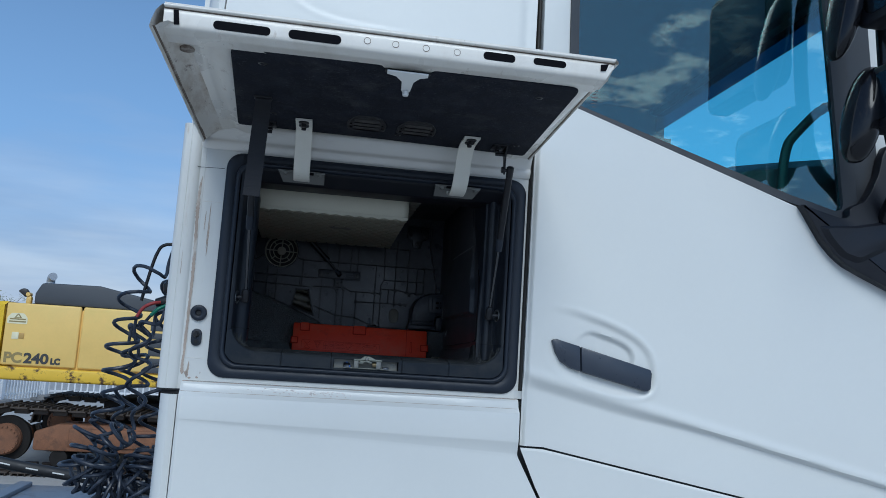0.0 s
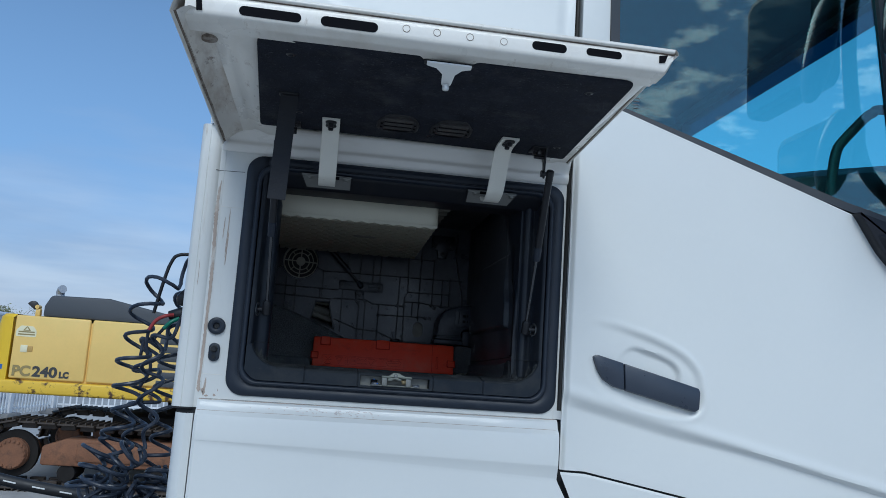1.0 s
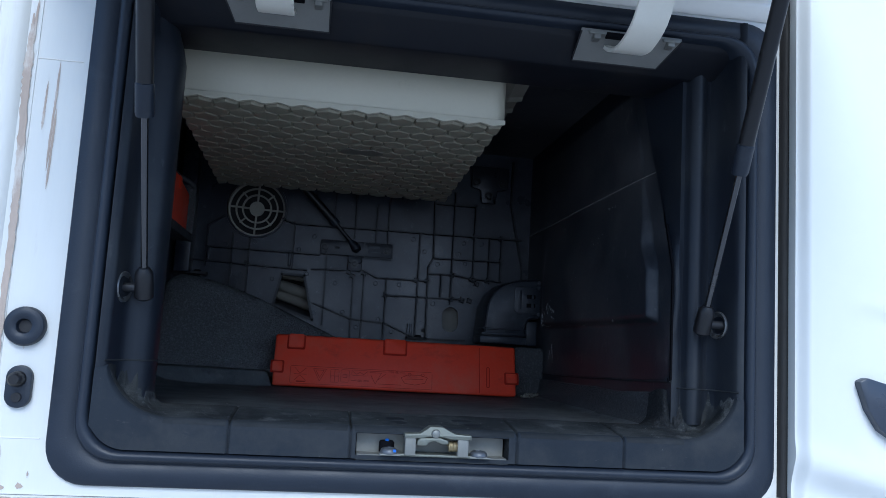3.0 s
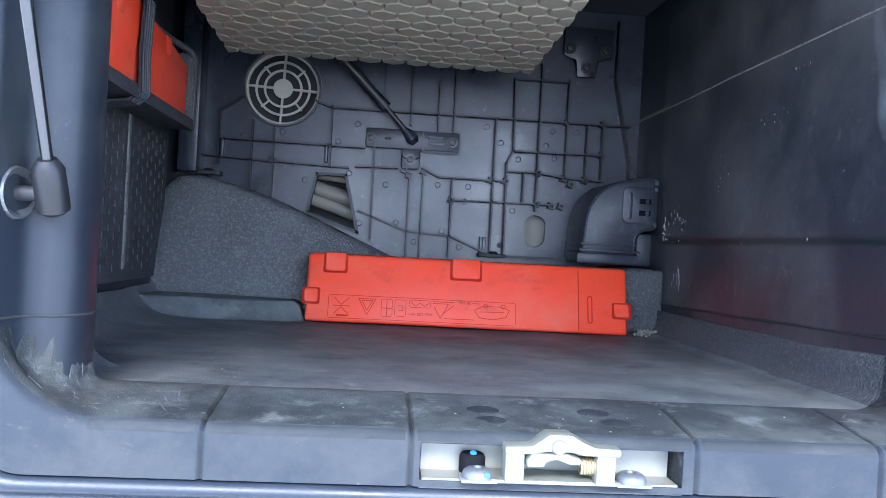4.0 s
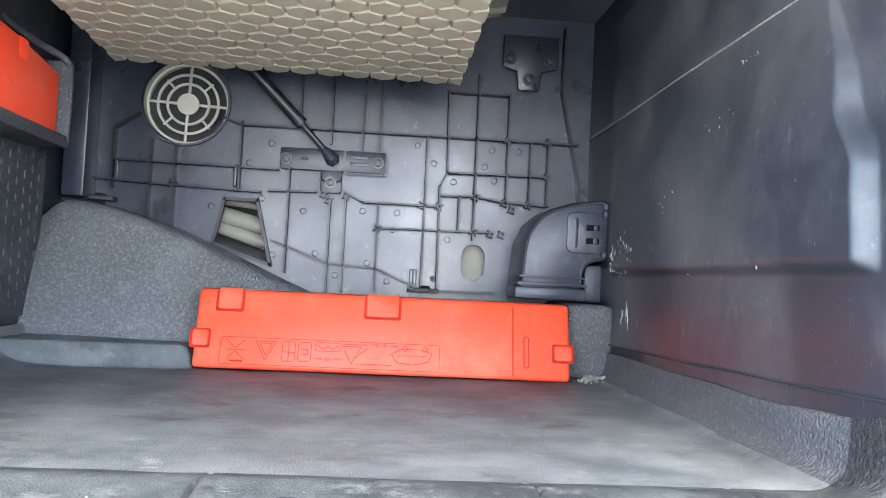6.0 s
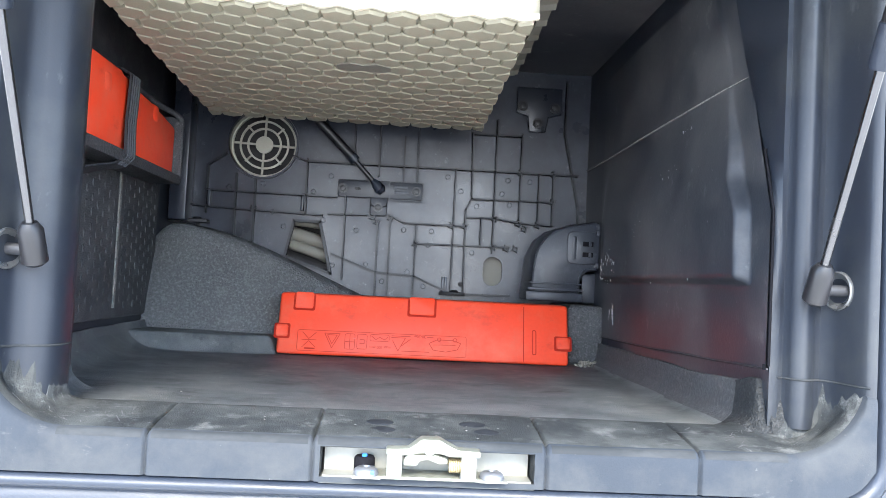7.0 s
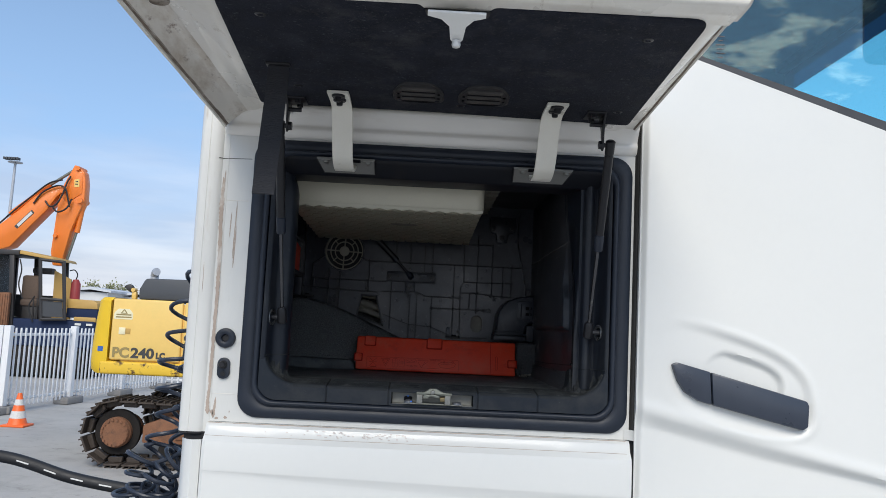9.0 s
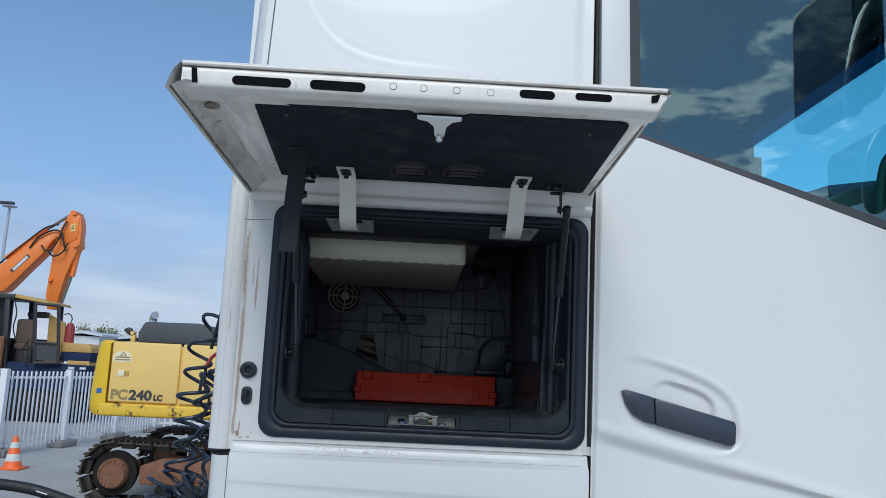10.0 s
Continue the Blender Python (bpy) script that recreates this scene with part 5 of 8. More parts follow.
panel = part("back_panel", sheet(outer, [circle(*FAN, 0.0605, 40), trap[::-1], rr(0.2615, 0.2965, 1.842, 1.895, 0.0174, 6)], B, B + 0.004), BACK_PLASTIC, truck, "black ribbed plastic back panel")


def rib(points, name="rib", w=0.0028, h=0.0150):
    """A moulded rib standing proud of the back panel."""
    b_ = bmesh.new()
    for (x0, z0), (x1, z1) in zip(points, points[1:]):
        d = Vector((x1 - x0, 0, z1 - z0))
        n_ = Vector((-d.z, 0, d.x)).normalized() * w / 2
        e = d.normalized() * w / 2
        p, q = Vector((x0, 0, z0)) - e, Vector((x1, 0, z1)) + e
        lo, hi = [], []
        for v in (p - n_, q - n_, q + n_, p + n_):
            lo.append((v.x, B + 0.001, v.z))
            hi.append((v.x * 1.0, B - h, v.z))
        loft([lo, hi], True, (False, True), b_)
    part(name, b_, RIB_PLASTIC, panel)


# horizontal runs
for pts in ([(-0.238, 1.988), (-0.008, 1.987)], [(-0.315, 1.962), (-0.188, 1.957), (-0.032, 1.953)],
            [(-0.087, 2.056), (-0.063, 2.048), (0.273, 2.049), (0.425, 2.049)], [(-0.020, 1.956), (0.047, 1.958)],
            [(0.089, 1.960), (0.115, 1.947), (0.225, 1.947)], [(0.227, 1.963), (0.278, 1.964), (0.321, 1.958), (0.384, 1.956)],
            [(0.135, 1.911), (0.302, 1.913)], [(0.235, 1.997), (0.383, 1.999)], [(0.234, 2.115), (0.320, 2.115)],
            [(-0.012, 1.885), (0.068, 1.857), (0.137, 1.853), (0.209, 1.824)], [(0.20, 1.824), (0.31, 1.826)]):
    rib(pts)
# upright runs
for x, z0, z1 in ((-0.186, 1.907, 2.018), (-0.152, 1.896, 2.010), (-0.062, 1.953, 2.052), (0.0085, 1.841, 1.991), (0.065, 2.029, 2.19), (0.068, 1.816, 1.945), (0.090, 1.817, 1.952),
                 (0.110, 2.021, 2.101), (0.137, 1.820, 1.945), (0.204, 1.823, 2.049), (0.276, 1.902, 2.142), (0.322, 1.963, 2.118), (0.356, 1.954, 2.048), (0.382, 1.956, 2.054), (0.254, 1.916, 1.963),
                 (-0.237, 1.948, 2.032), (0.020, 2.052, 2.18), (0.135, 2.02, 2.19)):
    rib([(x, z0), (x, z1)])
rib([(0.232, 2.116), (0.235, 1.997), (0.225, 1.977), (0.227, 1.825)])
rib([(0.399, 2.125), (0.428, 1.992), (0.43, 1.96)], "edge_rib")
rib([(0.40, 2.22), (0.399, 2.125)], "edge_rib")
rib([(-0.237, 2.032), (-0.205, 2.055)], "edge_rib")
rib(trap + trap[:1], "opening_rib", 0.0046, 0.0085)
rib([(-0.335, 1.925), (-0.25, 1.930), (-0.245, 1.912), (-0.17, 1.885), (-0.094, 1.877)], "edge_rib")
# bosses and ejector marks
def ring_boss(x, z, r=0.0048, h=0.014):
    bb = lathe((x, B + 0.001, z), (0, -1, 0), [(r, 0), (r, h), (r * 0.62, h), (r * 0.55, h - 0.005)], 14)
    for a in (0.5, 2.07, 3.64, 5.21):
        c, s_ = math.cos(a), math.sin(a)
        prism([(x + r * 0.8 * c - 0.0008 * s_, z + r * 0.8 * s_ + 0.0008 * c), (x + r * 0.8 * c + 0.0008 * s_, z + r * 0.8 * s_ - 0.0008 * c), (x + r * 1.5 * c + 0.0008 * s_, z + r * 1.5 * s_ - 0.0008 * c), (x + r * 1.5 * c - 0.0008 * s_, z + r * 1.5 * s_ + 0.0008 * c)], "y", B - h * 0.9, B + 0.001, 0, bb)
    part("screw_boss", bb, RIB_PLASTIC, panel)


for x, z in ((0.201, 1.947), (0.225, 1.947), (0.278, 1.964), (0.321, 1.957), (0.332, 1.948), (0.356, 1.956), (0.278, 1.913), (0.302, 1.911), (0.318, 1.911), (0.137, 1.911), (0.066, 1.947), (0.090, 1.955), (0.058, 1.955),
             (0.382, 1.999), (0.382, 2.049), (0.322, 2.049), (-0.155, 1.958)):
    ring_boss(x, z)
for x, z in ((-0.14, 2.005), (-0.10, 1.93), (-0.02, 2.025), (-0.05, 1.995), (0.03, 1.93), (0.05, 1.87), (0.115, 1.935), (0.125, 1.86), (0.16, 1.91), (0.165, 1.935), (0.215, 2.01), (0.19, 2.035), (0.245, 1.985), (0.29, 2.01), (0.305, 1.99), (0.30, 2.035),
             (0.34, 2.035), (0.24, 1.90), (-0.03, 1.945), (-0.01, 1.865), (0.155, 1.835), (0.08, 1.84), (-0.20, 1.995), (-0.12, 1.955)):
    part("ejector_mark", lathe((x, B + 0.001, z), (0, -1, 0), [(0.0052, 0), (0.0050, 0.0030), (0.0042, 0.0031), (0.0036, 0.0022), (0.001, 0.0022)], 16), BACK_PLASTIC, panel)
for x, z in ((-0.232, 1.975), (-0.068, 1.975), (0.190, 1.838), (0.195, 1.838)):
    part("guide_pin", box(x - 0.0025, x + 0.0025, B - 0.010, B + 0.001, z - 0.016, z + 0.016, 0.0008), BACK_PLASTIC, panel)
part("pin_hole", cyl((0.222, B - 0.0008, 1.842), (0.222, B + 0.002, 1.842), 0.0045, 14), GAP_BLACK, panel)
for x0, z0 in ((-0.275, 1.928), (0.185, 1.8215)):
    clip = part("panel_clip", box(x0, x0 + 0.045, B - 0.022, B + 0.001, z0, z0 + 0.006, 0.001), GAP_BLACK, panel)
    part("clip_screw", tube([(x0 + 0.025, B - 0.012, z0 + 0.006), (x0 + 0.025, B - 0.012, z0 + 0.010)], [0.009, 0.006], 14), BLACK_SATIN, clip)

# loudspeaker grille set back in its round duct
fan = part("speaker_duct", loft([[(x, y, z) for x, z in circle(*FAN, r, 40)] for r, y in ((0.064, B - 0.001), (0.0635, B - 0.008), (0.0605, B - 0.008), (0.0595, B + 0.035))]), BACK_PLASTIC, truck, "round speaker duct in the back panel")
b = bmesh.new()
for r in (0.0585, 0.0445, 0.0310):
    loft([[(x, y, z) for x, z in circle(*FAN, rad, 40)] for rad, y in ((r, B + 0.012), (r - 0.0035, B + 0.012), (r - 0.0035, B + 0.016), (r, B + 0.016), (r, B + 0.012))], True, (False, False), b)
tube([(FAN[0], B + 0.011, FAN[1]), (FAN[0], B + 0.016, FAN[1])], 0.0155, 28, b)
for k in range(4):
    a = radians(90 * k - 2)
    tube([(FAN[0] + q * math.cos(a), B + 0.014, FAN[1] + q * math.sin(a)) for q in (0.012, 0.058)], 0.0022, 8, b)
    a += radians(45)
    tube([(FAN[0] + q * math.cos(a), B + 0.014, FAN[1] + q * math.sin(a)) for q in (0.030, 0.046)], 0.0018, 8, b)
part("speaker_grille", b, GRILLE, fan, "beige grille of three rings and spokes")
part("duct_lining", loft([[(x, y, z) for x, z in circle(FAN[0], FAN[1], 0.0592, 40)[12:29]] for y in (B + 0.0, B + 0.034)], False), GRILLE, fan)
part("duct_end", prism(circle(*FAN, 0.0600, 32), "y", B + 0.036, B + 0.040), GAP_BLACK, fan)
# what shows through the other openings
part("beige_bulkhead", box(0.22, 0.34, B + 0.03, B + 0.034, 1.80, 1.93), BEIGE_DARK, truck, "beige cab wall behind the oval opening")
part("dark_bulkhead", box(-0.34, 0.48, B + 0.062, B + 0.068, 1.70, 2.30), GAP_BLACK, truck)
for k, (za, zb, r) in enumerate(((1.922, 1.895, 0.013), (1.905, 1.872, 0.011), (1.938, 1.93, 0.006))):
    part("duct_hose", tube(curve_points([(-0.12, B + 0.035, za + 0.004), (-0.06, B + 0.028, (za + zb) / 2 + 0.004), (0.0, B + 0.034, zb)], 16), r, 12), BEIGE_DARK, truck, "beige hose behind the panel opening")

# mounting plate, gas spring of the bunk, part plate, corner bracket
plate = part("mounting_plate", prism(rr(-0.006, 0.146, 1.9885, 2.0195, 0.004, 3), "y", B - 0.0115, B - 0.0065, 0.001), PLATE_BLACK, truck, "black mounting plate with three bolts")
part("plate_tab", prism(rr(0.053, 0.083, 1.957, 1.990, 0.004, 3), "y", B - 0.0115, B - 0.0065, 0.001), PLATE_BLACK, plate)
part("part_plate", loft([on_y(rr(0.085, 0.147, 1.986, 2.021, 0.003, 3), B - 0.013), on_y(rr(0.087, 0.145, 1.988, 2.019, 0.003, 3), B - 0.013), on_y(rr(0.087, 0.145, 1.988, 2.019, 0.003, 3), B - 0.0117)]), PLATE_BLACK, plate)
for x, z in ((0.003, 2.003), (0.134, 2.004), (0.067, 1.972)):
    bt = part("bolt", tube([(x, B - 0.0115, z), (x, B - 0.0135, z), (x, B - 0.0135, z), (x, B - 0.018, z), (x, B - 0.0185, z)], [0.0085, 0.0085, 0.0052, 0.0052, 0.003], 18), BLACK_SATIN, plate, "dark flanged bolt")
part("plate_slot", box(0.024, 0.034, B - 0.0122, B - 0.0110, 2.002, 2.006, 0.001), GAP_BLACK, plate)
for k in range(2):
    part("raised_mark", box(0.094, 0.119 + 0.002 * k, B - 0.0122, B - 0.0112, 2.008 - 0.010 * k, 2.013 - 0.010 * k, 0.0005), BACK_PLASTIC, plate)
part("wire_clip", tube([(0.054, B - 0.008, 1.987), (0.054, B - 0.012, 1.976), (0.060, B - 0.014, 1.973)], 0.0012, 6), BLACK_SATIN, plate)
part("wire_clip", tube([(0.082, B - 0.008, 1.987), (0.082, B - 0.012, 1.976), (0.076, B - 0.014, 1.973)], 0.0012, 6), BLACK_SATIN, plate)
bunk = part("bunk_spring", tube([(-0.115, 2.935, 2.185), (0.020, 2.963, 2.055)], 0.0085, 16), BLACK_SATIN, truck, "black gas spring of the bunk above")
part("spring_rod", tube([(0.018, 2.9626, 2.057), (0.066, 2.972, 2.008)], 0.0042, 12), BLACK_SATIN, bunk)
part("spring_collar", tube([(0.016, 2.962, 2.059), (0.024, 2.964, 2.051)], 0.0092, 16), RUBBER, bunk)
part("spring_ball", tube([(0.055, 2.970, 2.019), (0.062, 2.971, 2.012), (0.069, 2.972, 2.004), (0.074, 2.973, 1.998)], [0.005, 0.0085, 0.0105, 0.006], 14), RUBBER, bunk)
brk = part("corner_bracket", prism([(0.308, 2.205), (0.390, 2.205), (0.390, 2.158), (0.366, 2.152), (0.362, 2.124), (0.332, 2.124), (0.328, 2.152), (0.308, 2.158)], "y", B - 0.016, B - 0.010, 0.002), PLATE_BLACK, truck, "black corner bracket with three bolts")
for x, z in ((0.318, 2.170), (0.377, 2.169), (0.347, 2.140)):
    part("bolt", tube([(x, B - 0.016, z), (x, B - 0.018, z), (x, B - 0.018, z), (x, B - 0.0225, z), (x, B - 0.023, z)], [0.0095, 0.0095, 0.0055, 0.0055, 0.003], 18), BLACK_SATIN, brk, "dark flanged bolt")

# air duct box at the foot of the back panel
duct_poly = [(0.322, 1.826), (0.408, 1.826), (0.410, 1.862), (0.418, 1.874), (0.444, 1.878), (0.446, 1.956), (0.430, 1.960), (0.392, 1.954), (0.362, 1.944), (0.341, 1.926), (0.328, 1.898)]
duct = part("duct_box", prism(duct_poly, "y", 2.885, B + 0.002, 0.006), DUCT_PLASTIC, truck, "black moulded air duct elbow")
part("duct_plate", prism(rr(0.384, 0.4405, 1.886, 1.942, 0.010, 4), "y", 2.8825, 2.890, 0.0015), DUCT_PLASTIC, duct)
part("duct_groove", prism(rr(0.3925, 0.3990, 1.893, 1.934, 0.003, 3), "y", 2.8815, 2.886, 0.0008), DUCT_PLASTIC, duct)
for z in (1.903, 1.921):
    part("duct_slot", box(0.410, 0.428, 2.8816, 2.884, z - 0.004, z + 0.004, 0.0008), SLOT_BLACK, duct)
    part("duct_slot_tab", box(0.420, 0.4245, 2.880, 2.884, z - 0.0035, z + 0.0035, 0.0006), DUCT_PLASTIC, duct)
for z in (1.885, 1.940, 1.950):
    part("duct_clip", box(0.432, 0.448, 2.880, 2.892, z - 0.004, z + 0.004, 0.001), DUCT_PLASTIC, duct)
part("duct_bead", tube(curve_points([(0.3265, 2.8848, 1.842), (0.3315, 2.8848, 1.898), (0.3440, 2.8848, 1.9235), (0.3640, 2.8848, 1.9405), (0.3930, 2.8848, 1.9500), (0.4300, 2.8848, 1.9555)], 30), 0.0014, 6), DUCT_PLASTIC, duct)
part("duct_bead", tube(curve_points([(0.4050, 2.8848, 1.842), (0.4065, 2.8848, 1.864), (0.4160, 2.8848, 1.8775), (0.4420, 2.8848, 1.8820)], 16), 0.0014, 6), DUCT_PLASTIC, duct)
part("duct_step", box(0.318, 0.412, 2.874, 2.95, 1.840, 1.8445, 0.0012), DUCT_PLASTIC, duct)
part("duct_step", box(0.321, 0.410, 2.879, 2.95, 1.8505, 1.8535, 0.0010), DUCT_PLASTIC, duct)
part("duct_flange", box(0.316, 0.412, 2.878, 2.95, 1.822, 1.838, 0.003), DUCT_PLASTIC, duct)
part("duct_socket", box(0.414, 0.446, 2.90, 2.97, 1.82, 1.872, 0.006), DUCT_PLASTIC, duct)
duct.location.x += 0.008

# right wall: softly raised panel with a rounded front edge, seam and crease
def panel_line(y):
    return along(y, ((2.245, 1.7845), (2.42, 1.779), (2.62, 1.7735), (2.81, 1.770), (2.99, 1.769)))


def right_wall_point(y, z):
    y0 = along(z, ((1.85, 2.283), (1.925, 2.287), (1.97, 2.308), (2.06, 2.340), (2.20, 2.390)))
    front = smooth01((y - y0) / 0.010)
    deep = 0.0145 * (1 - 0.9 * smooth01((z - 1.95) / 0.115)) * (1 - smooth01((y - 2.80) / 0.07))
    foot = smooth01((z - 1.856) / 0.010)
    low = 0.0032 * smooth01((panel_line(y) - z) / 0.0022)
    return (0.4408 + 0.005 * smooth01((y - 2.60) / 0.32) + low - deep * front * foot - 0.0012 * math.exp(-((z - 2.0615) / 0.0025) ** 2) * smooth01((y - 2.33) / 0.02), y, z)


wall_z = sorted({round(1.756 + 0.44 * k / 60, 4) for k in range(61)} | {round(1.764 + 0.0012 * k, 4) for k in range(19)} | {1.854, 1.857, 1.860, 1.863, 1.866, 1.869, 2.056, 2.059, 2.0615, 2.064, 2.067})
wall_y = sorted({round(2.25 + 0.15 * k / 64, 4) for k in range(65)} | {round(2.40 + 0.59 * k / 40, 4) for k in range(41)})
part("side_panel", field(wall_y, wall_z, lambda y, z: right_wall_point(wall_front(z) + 0.001 + (y - 2.25) / 0.74 * (2.989 - wall_front(z)), z)), WALL_PLASTIC, truck, "raised black side panel with pale scratches", 60)
part("wall_slit", tube([(0.4428, wall_front(z) - 0.0004, z) for z in (1.985, 1.955, 1.925, 1.86, 1.786)], 0.0013, 6), SLOT_BLACK, truck)
part("wall_slit", tube([(0.4412, 2.252, 1.7825), (0.4412, 2.252, 1.7875)], [0.0018, 0.0018], 8), SLOT_BLACK, truck)
part("panel_joint", tube([(0.4424, y, panel_line(y) - 0.0012) for y in (2.249, 2.36, 2.48, 2.60, 2.72, 2.84, 2.98)], 0.0010, 6), GAP_BLACK, truck)
part("panel_seam", tube([(0.4434, 2.985, 2.0592), (0.4416, 2.78, 2.0596), (0.4384, 2.62, 2.0600), (0.4384, 2.45, 2.0606), (0.4386, 2.36, 2.0610), (0.4396, 2.325, 2.0612), (0.4406, 2.302, 2.0614)], [0.0010, 0.0011, 0.0011, 0.0010, 0.0009, 0.0007, 0.0004], 6), DEBRIS, truck, "pale worn seam")
rnd = random.Random(5)
for k in range(46):
    y, z = rnd.uniform(2.33, 2.93), rnd.choice((rnd.uniform(1.80, 1.90), rnd.uniform(1.80, 1.90), rnd.uniform(1.92, 2.04)))
    ln = rnd.uniform(0.001, 0.006)
    xs = right_wall_point(y, z)[0]
    part("scratch", box(xs - 0.0001, xs + 0.001, y - 0.00018, y + 0.00018, z - ln / 2, z + ln / 2), DEBRIS, truck)

for cy, cz, n_, ln0 in ((2.78, 1.805, 12, 0.014), (2.80, 1.885, 14, 0.006), (2.755, 1.895, 14, 0.005), (2.72, 1.88, 8, 0.004), (2.80, 1.865, 10, 0.003), (2.47, 2.035, 6, 0.004), (2.50, 1.99, 7, 0.003), (2.62, 1.93, 5, 0.003)):
    for k in range(n_):
        y, z, ln = rnd.gauss(cy, 0.012), rnd.gauss(cz, 0.006), ln0 * rnd.uniform(0.2, 1.2)
        xs = right_wall_point(y, z)[0]
        part("scratch", prism([(y - 0.0006, z - ln / 2), (y - 0.0001, z - ln / 2), (y + 0.0016 * ln / ln0, z + ln / 2), (y + 0.0009 * ln / ln0, z + ln / 2)], "x", xs - 0.0003, xs + 0.001), WALL_SCRATCH, truck)
# left wall: dimpled board with a pale strip
part("dimpled_board", box(-0.304, -0.2945, 2.376, 2.90, 1.77, 2.20, 0.002), BOARD, truck, "black dimpled board on the side wall")
b = bmesh.new()
for j in range(11):
    for i in range(25):
        y, z = 2.39 + 0.0205 * i, 1.788 + 0.0195 * j + (0.0097 if i % 2 else 0)
        if z < 1.99 and abs(y - 2.7155) > 0.011:
            loft([[(-0.2946 + h_, y + q * 0.0036 * math.cos(a), z + q * 0.0058 * math.sin(a)) for a in [math.pi * k / 4 for k in range(8)]] for q, h_ in ((1.0, 0.0), (0.8, 0.0007), (0.4, 0.0010))], True, (False, True), b)
tagged(part("dimple_field", b, BOARD, truck, "rows of small raised dimples"), kind="stuff")
part("pale_strip", box(-0.2950, -0.2925, 2.711, 2.7195, 1.785, 1.985, 0.0006), DEBRIS, truck, "thin pale edge strip")
part("side_flange", box(-0.292, -0.262, B - 0.045, B + 0.002, 1.93, 2.22, 0.003), BACK_PLASTIC, truck)
part("flange_hole", cyl((-0.279, B - 0.0462, 2.005), (-0.279, B - 0.044, 2.005), 0.005, 14), GAP_BLACK, truck)

# header, ceiling
part("header", prism([(2.200, 2.2135), (2.206, 2.199), (2.234, 2.1795), (2.244, 2.172), (2.330, 2.172), (2.345, 2.185), (2.345, 2.235), (2.200, 2.235)], "x", -0.222, 0.507, 0.003), HEADER_BLACK, truck, "dark plastic header inside the opening")
part("locker_ceiling", box(-0.31, 0.51, 2.24, 3.05, 2.236, 2.246), WALL_PLASTIC, truck)
part("locker_shell", box(-0.315, 0.515, 2.24, 3.06, 2.246, 2.30), GAP_BLACK, truck)

# ---- gas springs of the lid ----
def gas_spring(x_low, x_top, top_y, top_z, sgn):
    lo, hi = Vector((x_low, 2.217, 1.856)), Vector((x_top, top_y, top_z))
    d = (hi - lo).normalized()
    rod_end = lo + (hi - lo) * 0.47
    g_ = part("gas_spring", tube([rod_end, hi - d * 0.02], 0.0088, 18), BLACK_SATIN, truck, "black gas spring holding the lid up")
    part("spring_rod", tube([lo + d * 0.012, rod_end + d * 0.01], 0.0037, 14), CHROME, g_, "thin bare metal rod")
    part("spring_collar", tube([rod_end - d * 0.004, rod_end, rod_end + d * 0.03, rod_end + d * 0.031], [0.0088, 0.0098, 0.0098, 0.0088], 18), RUBBER, g_)
    part("end_socket", tube([lo + d * 0.024, lo + d * 0.018, lo - d * 0.010, lo - d * 0.013], [0.006, 0.0098, 0.0105, 0.007], 16), BLACK_SATIN, g_)
    part("end_socket", tube([hi - d * 0.022, hi - d * 0.016, hi + d * 0.008, hi + d * 0.011], [0.007, 0.0092, 0.0098, 0.006], 16), BLACK_SATIN, g_)
    part("ball_stud", cyl(lo, lo + Vector((sgn * 0.030, 0.004, 0)), 0.005, 14), DARK_STEEL, g_)
    part("stud_dish", lathe(lo + (Vector((0.0240, 0.0105, 0)) if sgn > 0 else Vector((-0.0215, 0.0010, 0))), (-sgn * 0.972, -0.235, 0), [(0.0172, -0.006), (0.0172, 0.0010), (0.0160, 0.0022), (0.0140, 0.0012), (0.0090, -0.0030), (0.0050, -0.0042)], 26), STUD_CUP, g_, "dished metal cup behind the ball stud")
    part("ball_stud", cyl(hi, hi + Vector((sgn * -0.022, 0, 0)), 0.0045, 14), BLACK_SATIN, g_)
    part("stud_nut", cyl(hi + Vector((sgn * -0.016, 0, 0)), hi + Vector((sgn * -0.023, 0, 0)), 0.0085, 6), BLACK_SATIN, g_)
    return g_


gas_spring(-0.188, -0.186, 2.038, 2.229, -1)
gas_spring(0.469, 0.463, 2.030, 2.222, 1)

# ---- lid ----
LIDB = 2.283                      # underside of the felt liner at its rear edge


def felt_z(y):
    return LIDB + 0.026 * (2.07 - y)


def front_y(x):
    return 1.508 + 0.018 * (x + 0.30) / 0.85


def front_z(x):
    return 2.3415 + 0.005 * (x + 0.32) / 0.87


lid_top = [(-0.335, 2.186, 2.3385), (0.556, 2.186, 2.3385), (0.550, 1.5225, 2.3475), (-0.318, 1.5055, 2.3435)]
lid = part("locker_lid", loft([[(x, y, z - 0.002) for x, y, z in lid_top], lid_top], True, (False, True)), WHITE_LID, truck, "open white locker lid seen from below")
lid_x = [-0.318 + 0.866 * k / 40 for k in range(41)]


def front_strip(profile):
    return loft([[(x - 0.55 * max(0.0, -dz - 0.012) * smooth01((x - 0.40) / 0.148), front_y(x) + dy, front_z(x) + dz) for dy, dz in profile] for x in lid_x], False)


